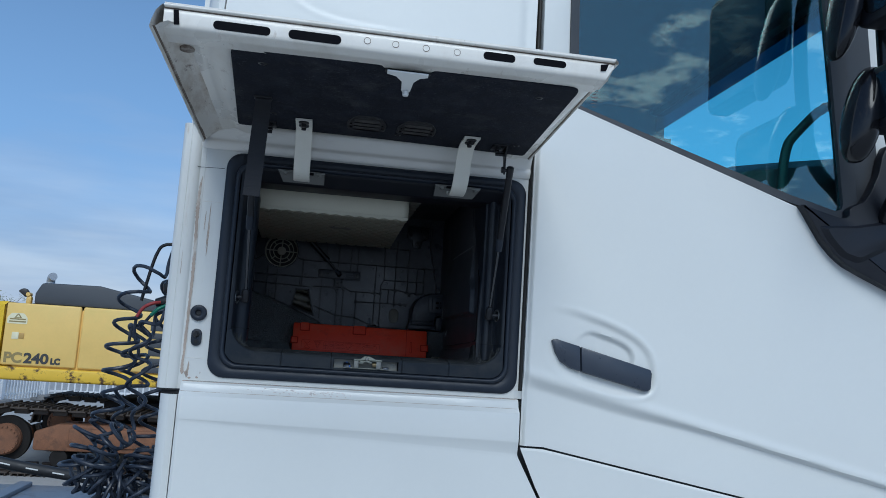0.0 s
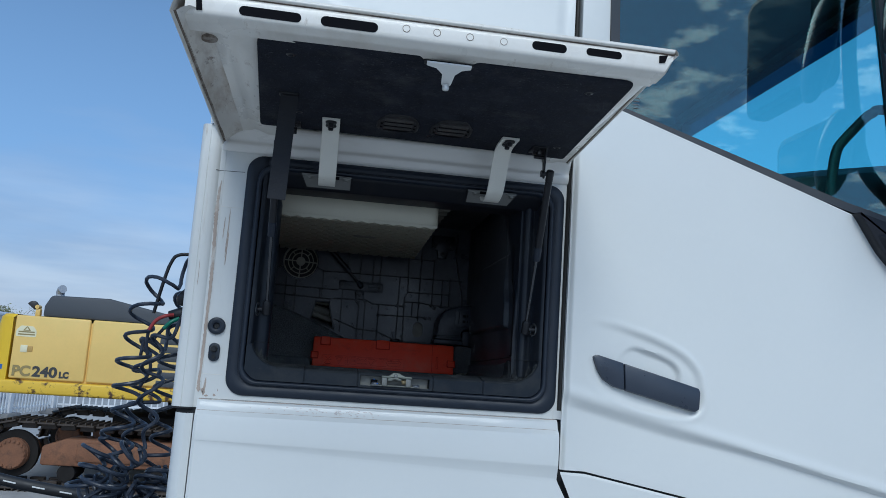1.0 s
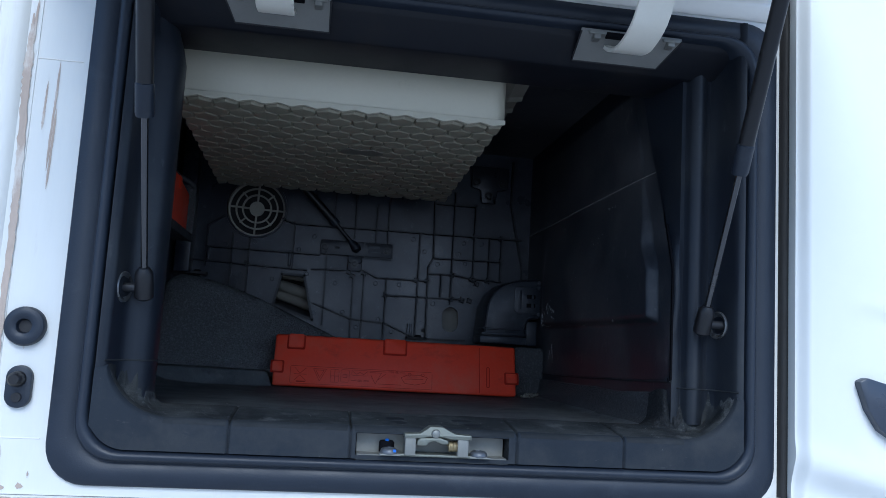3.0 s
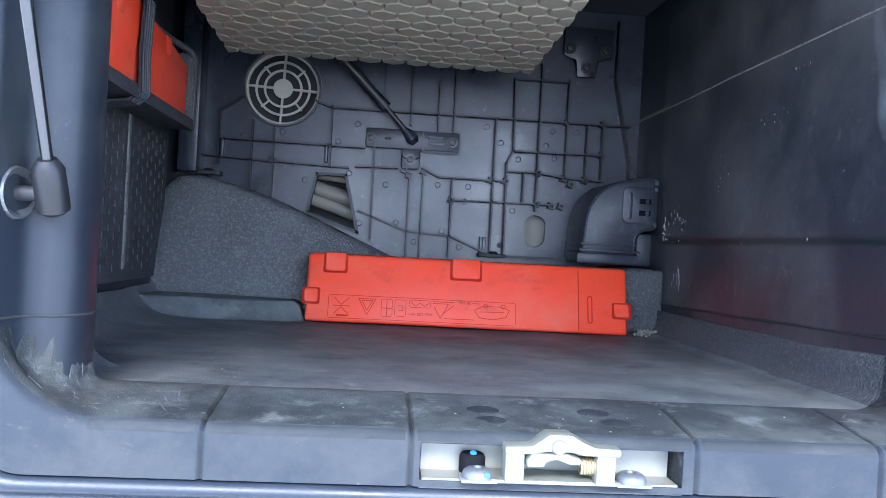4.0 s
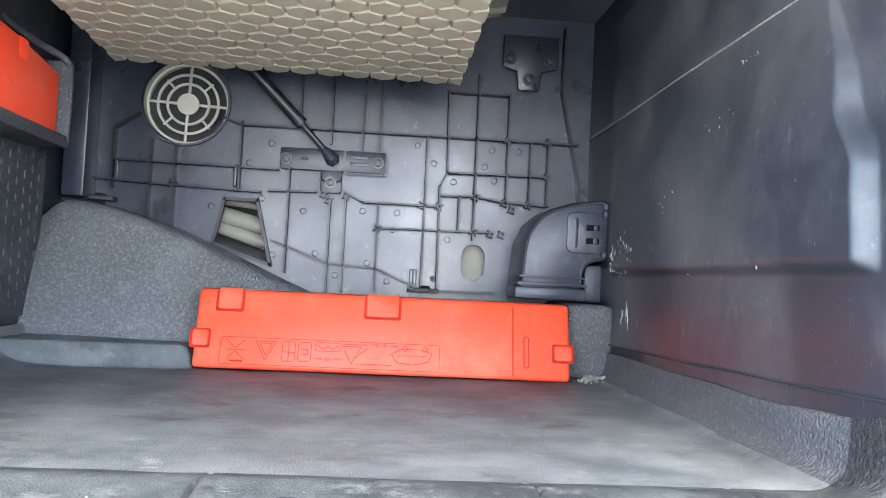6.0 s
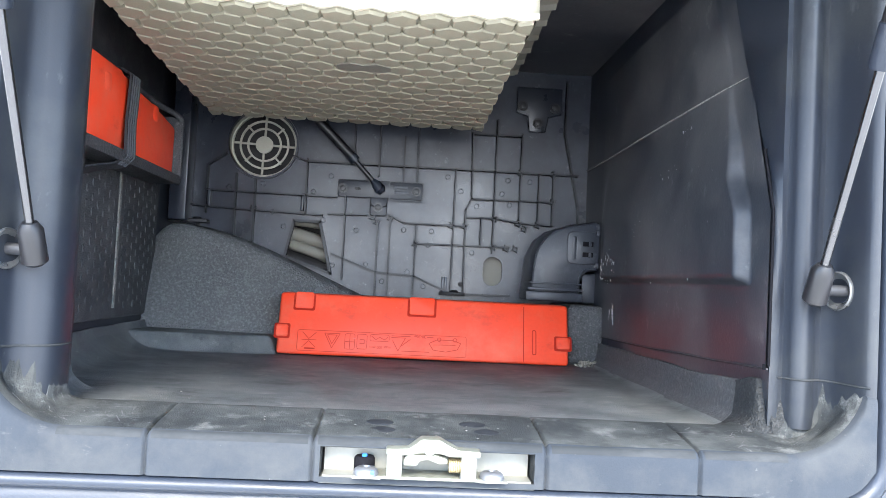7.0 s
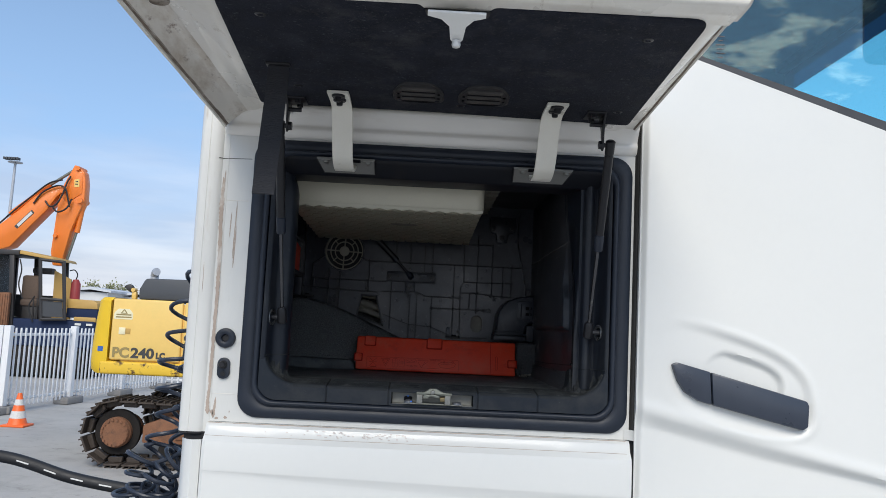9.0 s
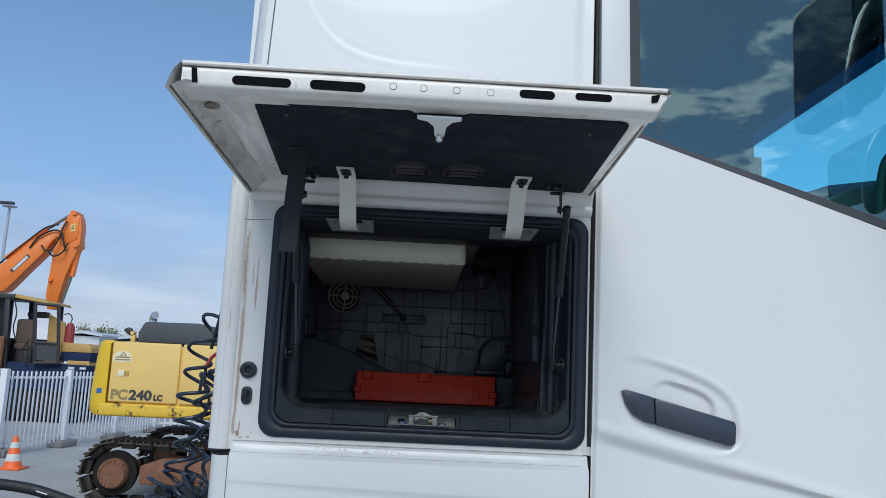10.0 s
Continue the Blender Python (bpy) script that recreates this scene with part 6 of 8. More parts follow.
part("lid_hem", front_strip([(0.004, 0.001), (-0.001, 0.0005), (-0.0035, -0.001), (-0.004, -0.003), (-0.003, -0.0055), (0.0005, -0.0065), (0.0035, -0.006)]), WHITE_LID, lid, "folded white front rim of the lid", 60)
# One brown strip colours both the grime and the shadow gap below the hem.
part("hem_grime", front_strip([(0.0030, -0.0060), (0.0030, -0.0090)]), GRIME, lid, "brown line of grime and painted shadow under the rim")
part("lid_flange", front_strip([(0.0028, -0.0088), (0.0015, -0.0105), (0.0010, -0.016), (0.0012, -0.034), (0.0022, -0.0395), (0.0050, -0.0430), (0.0100, -0.0450), (0.020, -0.0470), (0.022, -0.0480), (0.032, -0.0482), (0.058, -0.0485), (0.064, -0.0487), (0.066, -0.044)]),
     WHITE_LID, lid, "white inner flange of the lid with slots and plugged holes", 40)


def skirt_rows(profile):
    """Side skirt: profile points (x, z at the front, z at the rear, first y) swept to the rear."""
    rows = []
    for k in range(31):
        q = k / 30
        rows.append([(x + 0.0012 * noise.noise(Vector((q * 7, i * 0.7, 2.0))), y0 + (2.186 - y0) * q, z0 + (z1 - z0) * q) for i, (x, z0, z1, y0) in enumerate(profile)])
    return loft(rows, False)


part("side_rim", skirt_rows([(-0.321, 2.3415, 2.337, 1.508), (-0.330, 2.325, 2.320, 1.500), (-0.3345, 2.300, 2.290, 1.487), (-0.334, 2.283, 2.258, 1.477), (-0.332, 2.2805, 2.2545, 1.476), (-0.329, 2.2815, 2.2555, 1.476), (-0.328, 2.285, 2.260, 1.478)]), WHITE_LID, lid, "folded white side rim of the lid", 60)
part("side_grime", skirt_rows([(-0.3285, 2.2850, 2.2600, 1.478), (-0.3235, 2.2870, 2.2640, 1.480)]), GRIME, lid, "brown grime along the side rim")
part("lid_skirt", skirt_rows([(-0.3240, 2.2862, 2.2632, 1.480), (-0.318, 2.296, 2.270, 1.487), (-0.308, 2.306, 2.280, 1.498), (-0.296, 2.3075, 2.288, 1.509), (-0.284, 2.306, 2.292, 1.512)]), LID_SKIRT, lid, "brown-stained white skirt of the lid", 60)
part("side_flange", skirt_rows([(-0.284, 2.306, 2.292, 1.5125), (-0.270, 2.3020, 2.294, 1.5150), (-0.262, 2.3010, 2.296, 1.516), (-0.256, 2.3022, 2.298, 1.5165), (-0.244, 2.3000, 2.296, 1.518), (-0.224, 2.2990, 2.289, 1.545), (-0.188, 2.3030, 2.290, 1.578)]), WHITE_LID, lid, "scuffed white side flange of the lid", 40)
part("side_rim", skirt_rows([(0.548, 2.346, 2.337, 1.520), (0.5535, 2.343, 2.320, 1.521), (0.5545, 2.338, 2.296, 1.523), (0.5520, 2.3365, 2.2925, 1.524), (0.5490, 2.338, 2.294, 1.524)]), WHITE_LID, lid, "folded white side rim of the lid", 60)
part("side_grime", skirt_rows([(0.5490, 2.3380, 2.2940, 1.524), (0.5440, 2.3370, 2.2960, 1.525)]), GRIME, lid)
part("side_flange", skirt_rows([(0.5445, 2.3365, 2.2955, 1.525), (0.538, 2.330, 2.296, 1.526), (0.531, 2.318, 2.296, 1.528), (0.526, 2.308, 2.297, 1.530), (0.519, 2.303, 2.296, 1.534), (0.508, 2.2995, 2.292, 1.56), (0.480, 2.3030, 2.291, 1.58)]), WHITE_LID, lid, "scuffed white side flange of the lid", 40)
liner_poly = round_poly([(-0.234, 2.072), (0.10, 2.072), (0.513, 2.094), (0.497, 1.588), (0.482, 1.570), (0.192, 1.568), (0.183, 1.584), (0.095, 1.584), (0.086, 1.568), (-0.186, 1.564), (-0.205, 1.586)], [0.012, 0.01, 0.012, 0.016, 0.016, 0.006, 0.006, 0.006, 0.006, 0.016, 0.016], 4)
felt = prism(liner_poly, "z", LIDB - 0.002, LIDB + 0.014, 0.003)
for v_ in felt.verts:
    v_.co.z += felt_z(v_.co.y) - LIDB
part("felt_liner", felt, FELT, lid, "black felt lid liner")
part("corner_notch", prism([(-0.3015, 2.331), (-0.2925, 2.331), (-0.2890, 2.305), (-0.2985, 2.304)], "y", 1.5065, 1.5135), SLOT_BLACK, lid, "dark slit in the lid corner")
part("corner_notch", prism([(0.519, 2.333), (0.535, 2.336), (0.530, 2.322), (0.519, 2.320)], "y", 1.524, 1.531), SLOT_BLACK, lid, "dark slit in the lid corner")
part("corner_flap", loft([[(0.529, 1.590, 2.308), (0.531, 1.586, 2.303), (0.538, 1.585, 2.303), (0.541, 1.588, 2.312)], [(0.533, 1.555, 2.314), (0.535, 1.552, 2.309), (0.542, 1.550, 2.310), (0.545, 1.553, 2.319)], [(0.540, 1.530, 2.328), (0.541, 1.528, 2.325), (0.545, 1.526, 2.326), (0.548, 1.528, 2.332)]], True, (True, True)), LID_SKIRT, lid, "bent white corner flap")


def slot(x0, x1, zc, h):
    y = front_y(0.5 * (x0 + x1)) + 0.0005
    sb = prism(rr(x0, x1, zc - h / 2, zc + h / 2, h * 0.48, 5), "y", y, y + 0.004)
    for v_ in sb.verts:
        v_.co.y += 0.018 / 0.85 * (v_.co.x - 0.5 * (x0 + x1))
    part("flange_slot", sb, SLOT_BLACK, lid)


for x0, x1, zc, h in ((-0.230, -0.127, 2.3135, 0.0165), (-0.094, 0.004, 2.3145, 0.0175), (0.279, 0.343, 2.3220, 0.0160), (0.380, 0.447, 2.3235, 0.0140)):
    slot(x0, x1, zc, h)
for x in (0.053, 0.107, 0.166, 0.227):
    yf = front_y(x)
    hr = part("hole_ring", loft([[(px, y, pz) for px, pz in circle(x, 2.3205, r, 22)] for r, y in ((0.0068, yf + 0.002), (0.0067, yf + 0.0004), (0.0058, yf + 0.0004), (0.0057, yf + 0.002))]), GRIME, lid)
    part("hole_plug", prism(circle(x, 2.3205, 0.0058, 20), "y", yf + 0.0008, yf + 0.002), WHITE_LID, hr, "painted plug")
part("drain_plug", tube([(-0.292, 1.622, 2.308), (-0.2915, 1.622, 2.2985), (-0.2913, 1.622, 2.2975)], [0.0150, 0.0140, 0.009], 22), GRIME, lid, "brown oval drain plug")
for x, y in ((0.428, 1.648), (-0.147, 1.632), (0.470, 2.005), (0.165, 2.02), (-0.14, 1.95)):
    part("liner_screw", lathe((x, y, felt_z(y) + 0.001), (0, 0, -1), [(0.0095, 0), (0.009, 0.003), (0.005, 0.004), (0.003, 0.002)]), BLACK_SATIN, lid)
# striker
def tongue(x, y):
    return (x, y, 2.281 - 0.42 * (y - 1.562))


t_poly = [(0.098, 1.560), (0.179, 1.560), (0.179, 1.567), (0.163, 1.572), (0.1525, 1.584), (0.1495, 1.608), (0.144, 1.615), (0.137, 1.615), (0.1315, 1.608), (0.129, 1.584), (0.117, 1.572), (0.098, 1.567)]
part("striker", loft([[tongue(x, y) for x, y in t_poly], [(x, y, z + 0.003) for x, y, z in [tongue(x, y) for x, y in t_poly]]], True, (True, True)), STRIKER_METAL, lid, "bright metal striker tongue")
part("striker_pin", lathe((0.1405, 1.611, tongue(0, 1.611)[2] + 0.001), (0, 0, -1), [(0.0058, 0), (0.0062, 0.003), (0.0068, 0.006), (0.0055, 0.0095), (0.002, 0.011)], 18), STRIKER_METAL, lid, "round striker pin")
part("striker_recess", prism([(0.094, 1.578), (0.186, 1.578), (0.184, 1.592), (0.172, 1.600), (0.114, 1.600), (0.096, 1.592)], "z", 2.2900, 2.2935), GAP_BLACK, lid)
# vents in the liner
for x in (0.083, 0.206):
    yv, zv = 1.958, felt_z(1.958)
    v = part("liner_vent", loft([on_z([(px, py) for px, py in round_poly([(x - a, yv + 0.050), (x + a, yv + 0.050), (x + a, yv - c * 0.2), (x + a * 0.55, yv - c), (x - a * 0.55, yv - c), (x - a, yv - c * 0.2)], 0.018, 5)], z) for a, c, z in ((0.049, 0.066, zv + 0.001), (0.048, 0.065, zv - 0.0035), (0.044, 0.061, zv - 0.0045), (0.041, 0.058, zv - 0.0030))], True, (False, True)), VENT_FRAME, lid, "dark vent moulded into the liner")
    for k in range(3):
        yk = yv - 0.032 + 0.029 * k
        part("vent_slat", loft([[(x - 0.031 - 0.0015 * q, yk + dy, zv - dz), (x + 0.031 + 0.0015 * q, yk + dy, zv - dz)] for q, dy, dz in ((0, -0.007, 0.0030), (1, -0.006, 0.0062), (1, -0.003, 0.0078), (0, 0.004, 0.0070), (0, 0.006, 0.0046))], False), VENT, v)
        part("vent_slot", box(x - 0.031, x + 0.031, yk + 0.0055, yk + 0.0225, zv - 0.0040, zv - 0.0028), SLOT_BLACK, v)
    for sx_, sy_ in ((-0.038, 0.0), (-0.038, 0.026), (0.038, -0.004), (0.038, 0.022)):
        part("vent_pin", cyl((x + sx_, yv + sy_, zv - 0.003), (x + sx_, yv + sy_, zv - 0.0048), 0.0024, 8), SLOT_BLACK, v)
# pull strap
part("pull_strap", ribbon([(-0.157, 1.838, felt_z(1.838) + 0.004), (-0.157, 1.842, 2.270), (-0.159, 1.826, 2.17), (-0.160, 1.800, 2.054)], 0.036, 0.003, (1, 0.12, 0)), WEBBING, lid, "black webbing pull strap hanging from the lid")
part("strap_anchor", box(-0.178, -0.138, 1.828, 1.848, felt_z(1.84) - 0.006, felt_z(1.84) + 0.002, 0.002), BLACK_SATIN, lid)
# brackets for the gas springs
for x, y, z, sd in ((-0.172, 2.038, 2.229, 1), (0.4475, 2.030, 2.222, -1)):
    blade = [(y - 0.026, LIDB + 0.002), (y + 0.030, LIDB + 0.002), (y + 0.026, 2.272), (y + 0.012, 2.252), (y + 0.009, 2.232), (y + 0.007, z - 0.008), (y, z - 0.012), (y - 0.007, z - 0.008), (y - 0.008, 2.240), (y - 0.012, 2.262)]
    br_ = part("spring_bracket", prism(blade, "x", x - 0.0018, x + 0.0018, 0.0006), BLACK_SATIN, lid, "thin black steel spring bracket")
    part("bracket_foot", box(min(x, x + sd * 0.034), max(x, x + sd * 0.034), y - 0.026, y + 0.030, LIDB - 0.004, LIDB + 0.001, 0.001), BLACK_SATIN, br_)
    for dy in (-0.012, 0.016):
        part("bracket_screw", cyl((x + sd * 0.020, y + dy, LIDB - 0.004), (x + sd * 0.020, y + dy, LIDB - 0.011), 0.0062, 6), BLACK_SATIN, br_)
    part("bracket_pin", cyl((x, y, 2.262), (x + sd * 0.026, y, 2.262), 0.0042, 10), BLACK_SATIN, br_)
# gooseneck hinges with their cover plates
for x, xf, xb in ((-0.068, (-0.132, -0.008), (-0.119, -0.0085)), (0.347, (0.292, 0.420), (0.2945, 0.405))):
    path = curve_points([(x, 2.218, 2.199), (x, 2.200, 2.184), (x, 2.178, 2.1745), (x, 2.150, 2.172), (x, 2.112, 2.185), (x, 2.086, 2.217), (x, 2.065, 2.252), (x, 2.040, 2.274), (x, 2.00, 2.279), (x, 1.958, 2.279)], 44)
    hg = part("hinge_strap", ribbon(path, 0.040, 0.005), HINGE_PAINT, truck, "cream painted gooseneck hinge of the lid", 30)
    for sgn_ in (-1, 1):
        part("strap_edge", tube([(x + sgn_ * 0.0188, p.y, p.z - 0.0004) for p in path[4:-9]], 0.0021, 8), HINGE_PAINT, hg)
    for y in (1.972, 2.000):
        part("hinge_bolt", lathe((x, y, 2.2775), (0, 0, -1), [(0.0125, 0), (0.0125, 0.0035), (0.0110, 0.0050), (0.0062, 0.0052), (0.0058, 0.0125), (0.0040, 0.0135)], 16), BLACK_SATIN, hg)
    part("hinge_nut", lathe((x, 1.986, 2.2775), (0, 0, -1), [(0.0118, 0), (0.0112, 0.0030), (0.003, 0.0036)], 14), DARK_STEEL, hg)
    top_, low_ = (2.188, 2.1985), (2.232, 2.1775)
    cv = part("hinge_cover", loft([[(xf[0], top_[0], top_[1] + dz), (xf[1], top_[0], top_[1] + dz), (xb[1], low_[0], low_[1] + dz), (xb[0], low_[0], low_[1] + dz)] for dz in (0.0040, 0.0008, -0.0005)], True, (True, True)), DULL_PLATE, truck, "dull grey hinge cover plate with clear clips")
    part("cover_rim", tube([(xf[0], top_[0], top_[1]), (xb[0], low_[0], low_[1]), (xb[1], low_[0], low_[1]), (xf[1], top_[0], top_[1])], 0.0014, 8), GAP_BLACK, cv)
    # Near-black block drawn in place of the shadow between cover and strap.
    part("cover_shadow_gap", box(x - 0.0235, x + 0.030, 2.186, 2.206, 2.1945, 2.2000, 0.001), SLOT_BLACK, cv)
    for xc in (xf[0] + 0.020, xf[1] - 0.014):
        part("cover_clip", box(xc - 0.0045, xc + 0.0045, 2.186, 2.200, 2.1905, 2.1990, 0.0012), ZINC_PALE, cv)
        part("cover_clip", box(xc - 0.0105, xc + 0.0105, 2.185, 2.189, 2.1955, 2.2000, 0.0008), ZINC_PALE, cv)

# ---- things in the locker ----
# fridge with a honeycomb underside
fridge = thing("fridge_box", (0.012, 2.62, 2.10), "beige plastic fridge box with a honeycomb underside", "fridge")
CX0, CX1, CY0, CY1 = -0.211, 0.238, 2.372, 2.868


def under_z(y):
    return 2.1235 - 0.018 * (y - CY0) / (CY1 - CY0)


body = loft([on_z(rr(CX0, CX1 + 0.004, CY0 - 0.004, CY1, 0.02, 5), 2.1275), on_z(rr(CX0 - 0.003, CX1 + 0.007, CY0 - 0.008, CY1, 0.022, 5), 2.136), on_z(rr(CX0 - 0.003, CX1 + 0.007, CY0 - 0.008, CY1, 0.022, 5), 2.205), on_z(rr(CX0, CX1, CY0, CY1, 0.022, 5), 2.2355)], True, (False, True))
part("fridge_body", body, BEIGE, fridge)
PX, PY = 0.0345, 0.0299
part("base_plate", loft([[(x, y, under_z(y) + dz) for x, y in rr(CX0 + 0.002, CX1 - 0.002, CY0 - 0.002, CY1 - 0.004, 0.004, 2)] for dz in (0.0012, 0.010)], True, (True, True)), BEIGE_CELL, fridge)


def hex_loop(r, z, clip0=-9.0, clip1=9.0):
    return [(min(clip1, max(clip0, r * 1.1547 * math.sin(radians(60 * k)))), r * 1.1547 * math.cos(radians(60 * k)), z) for k in range(6)]


cells = {}
for k in range(17):
    off = 0.5 if k % 2 else 0.0
    n_cell = int((CX1 - CX0) / PX + 0.5)
    for c in range(n_cell + 1):
        x, y = CX0 + (c + off) * PX, CY0 + 0.018 + k * PY
        if x > CX1 + 0.004 or (k % 2 and c == n_cell and x > CX1 - 0.001):
            continue
        side = -1 if x < CX0 + 0.004 else 1 if x > CX1 - 0.012 else 0
        if side not in cells:
            r0, r1 = PX / 2 - 0.0004, PX / 2 * 0.84
            lo = 0.0 if side < 0 else -9.0
            hi = CX1 - x if side > 0 else 9.0
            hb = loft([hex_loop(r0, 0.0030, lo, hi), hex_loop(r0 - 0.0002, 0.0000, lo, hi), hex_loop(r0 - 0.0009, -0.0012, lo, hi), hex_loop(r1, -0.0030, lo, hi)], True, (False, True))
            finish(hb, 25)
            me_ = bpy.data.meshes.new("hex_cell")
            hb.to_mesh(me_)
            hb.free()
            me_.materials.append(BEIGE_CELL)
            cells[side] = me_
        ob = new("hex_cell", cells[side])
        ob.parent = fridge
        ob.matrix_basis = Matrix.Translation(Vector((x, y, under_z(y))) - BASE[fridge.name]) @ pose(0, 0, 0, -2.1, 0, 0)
lip_n = int((CX1 - CX0) / PX * 2)
part("zigzag_lip", loft([[(CX0 + (CX1 + 0.004 - CX0) * k / lip_n, CY0 - 0.0075, 2.1300), (CX0 + (CX1 + 0.004 - CX0) * k / lip_n, CY0 - 0.0078, 2.1205 if k % 2 else 2.1245), (CX0 + (CX1 + 0.004 - CX0) * k / lip_n, CY0 - 0.004, 2.1200 if k % 2 else 2.1240), (CX0 + (CX1 + 0.004 - CX0) * k / lip_n, CY0 + 0.004, 2.1285)] for k in range(lip_n + 1)], False), BEIGE, fridge, "wavy lower rim")
part("base_label", prism([(0.018, 2.555), (0.035, 2.545), (0.052, 2.552), (0.069, 2.545), (0.086, 2.555), (0.086, 2.575), (0.069, 2.585), (0.052, 2.577), (0.035, 2.585), (0.018, 2.575)], "z", under_z(2.565) - 0.0036, under_z(2.565) - 0.001), BEIGE_DARK, fridge, "plain brownish label")
rows = []
for k in range(61):
    y = 2.42 + 0.48 * k / 60
    f = (k % 8) / 8
    zr = 2.205 - 0.011 * f - (0.004 if k % 8 == 7 else 0.0)
    rows.append([(CX1 + 0.009, y, 2.214), (CX1 + 0.014, y + 0.004, zr + 0.004), (CX1 + 0.030, y - 0.006 * f, zr), (CX1 + 0.052, y - 0.004, zr + 0.004), (CX1 + 0.060, y, 2.2355)])
part("ribbed_edge", loft(rows, False), BEIGE_DARK, fridge, "dusty beige ribbed edge beside the fridge", 20)

# warning triangle box standing on the mat
tri = thing("warning_triangle_box", (0.155, 2.84, 1.7205), "red plastic warning triangle box standing upside down on the locker floor", "box")
TX0, TX1, TZ0, TZ1 = -0.0735, 0.3845, 1.7225, 1.8165


def tri_y(z):
    return 2.799 + 0.026 * (z - TZ0) / (TZ1 - TZ0)


def face_point(x, z, out=0.0):
    return (x, tri_y(z) - out, z)


tb_ = box(TX0, TX1, 0, 0.052, TZ0, TZ1, 0.005, 3)
for v_ in tb_.verts:
    v_.co.y += tri_y(v_.co.z)
part("box_body", tb_, RED, tri)


def raised(name, x0, x1, z0, z1, out=0.003, mat=RED, r=0.003):
    lp = rr(x0, x1, z0, z1, r, 3)
    lp2 = rr(x0 + 0.001, x1 - 0.001, z0 + 0.001, z1 - 0.001, r * 0.8, 3)
    return part(name, loft([[face_point(x, z, -0.002) for x, z in lp], [face_point(x, z, out - 0.001) for x, z in lp], [face_point(x, z, out) for x, z in lp2]], True, (False, True)), mat, tri)


def groove(name, x0, x1, z0, z1, w=0.0022, out=0.0006, mat=RED_LINE):
    lp, li = rr(x0, x1, z0, z1, 0.003, 3), rr(x0 + w, x1 - w, z0 + w, z1 - w, 0.002, 3)
    return part(name, loft([[face_point(x, z, -0.001) for x, z in lp], [face_point(x, z, out) for x, z in lp], [face_point(x, z, out) for x, z in li], [face_point(x, z, -0.001) for x, z in li]]), mat, tri)


for x0, x1, z0, z1 in ((-0.049, -0.021, 1.793, 1.8185), (0.130, 0.170, 1.791, 1.8185), (-0.0755, -0.057, 1.749, 1.767), (0.3645, 0.3865, 1.748, 1.766)):
    groove("catch_recess", x0 - 0.003, x1 + 0.003, z0 - 0.003, min(z1 + 0.002, 1.8165), 0.0035)
    raised("catch", x0, x1, z0, z1, 0.0025)
groove("print_frame", -0.042, 0.222, 1.7285, 1.7605, 0.0006, 0.0004)
part("lid_seam", loft([[face_point(0.3120, z, 0.0005), face_point(0.3134, z, 0.0005)] for z in (1.7270, 1.812)], False), RED_LINE, tri)
groove("grip_slot", 0.326, 0.333, 1.7375, 1.776, 0.0012, 0.0006)


def line(pts, name="pictogram_line", w=0.0008):
    for (x0, z0), (x1, z1) in zip(pts, pts[1:]):
        d = Vector((x1 - x0, 0, z1 - z0))
        n_ = Vector((-d.z, 0, d.x)).normalized() * w / 2
        q = [(x0 - n_.x, z0 - n_.z), (x1 - n_.x, z1 - n_.z), (x1 + n_.x, z1 + n_.z), (x0 + n_.x, z0 + n_.z)]
        part(name, loft([[face_point(x, z, 0.0004) for x, z in q[:2]], [face_point(x, z, 0.0004) for x, z in (q[3], q[2])]], False), RED_LINE, tri)


# pictograms, upside down like the box
line([(-0.034, 1.757), (-0.024, 1.747), (-0.013, 1.757)])
line([(-0.034, 1.734), (-0.024, 1.744), (-0.013, 1.734)])
line([(-0.035, 1.7455), (-0.012, 1.7455)])
for s in (0.0, 0.0045):
    line([(0.000 + s, 1.7565 - s * 0.5), (0.024 - s, 1.7565 - s * 0.5), (0.012, 1.7345 + s * 1.4), (0.000 + s, 1.7565 - s * 0.5)])
groove("pictogram_frame", 0.0315, 0.0475, 1.7335, 1.7575, 0.0006, 0.0004)
line([(0.0395, 1.734), (0.0395, 1.757)])
line([(0.032, 1.745), (0.047, 1.745)])
groove("pictogram_frame", 0.0505, 0.0665, 1.7345, 1.7575, 0.0006, 0.0004)
line([(0.055, 1.743), (0.062, 1.743), (0.062, 1.749), (0.055, 1.749)])
groove("pictogram_frame", 0.0705, 0.101, 1.7475, 1.7580, 0.0006, 0.0004)
line([(0.073, 1.755), (0.080, 1.750), (0.086, 1.754), (0.093, 1.750), (0.099, 1.755)])
line([(0.104, 1.7545), (0.126, 1.7545), (0.115, 1.7345), (0.106, 1.750)])
line([(0.120, 1.742), (0.134, 1.753)])
line([(0.104, 1.757), (0.134, 1.757)])
line([(0.160, 1.757), (0.170, 1.757)])
line([(0.120, 1.7345), (0.164, 1.7345)])
line([(0.070, 1.7385), (0.078, 1.7385)])
line([(0.163, 1.748), (0.176, 1.754), (0.200, 1.754), (0.213, 1.750), (0.208, 1.740), (0.190, 1.736), (0.170, 1.738), (0.163, 1.748)])
line([(0.170, 1.746), (0.205, 1.747)])
for cx in (0.179, 0.204):
    line([(cx + 0.003 * math.cos(k * 1.047), 1.7545 + 0.003 * math.sin(k * 1.047)) for k in range(7)])
tilt = math.degrees(math.atan2(0.026, TZ1 - TZ0))
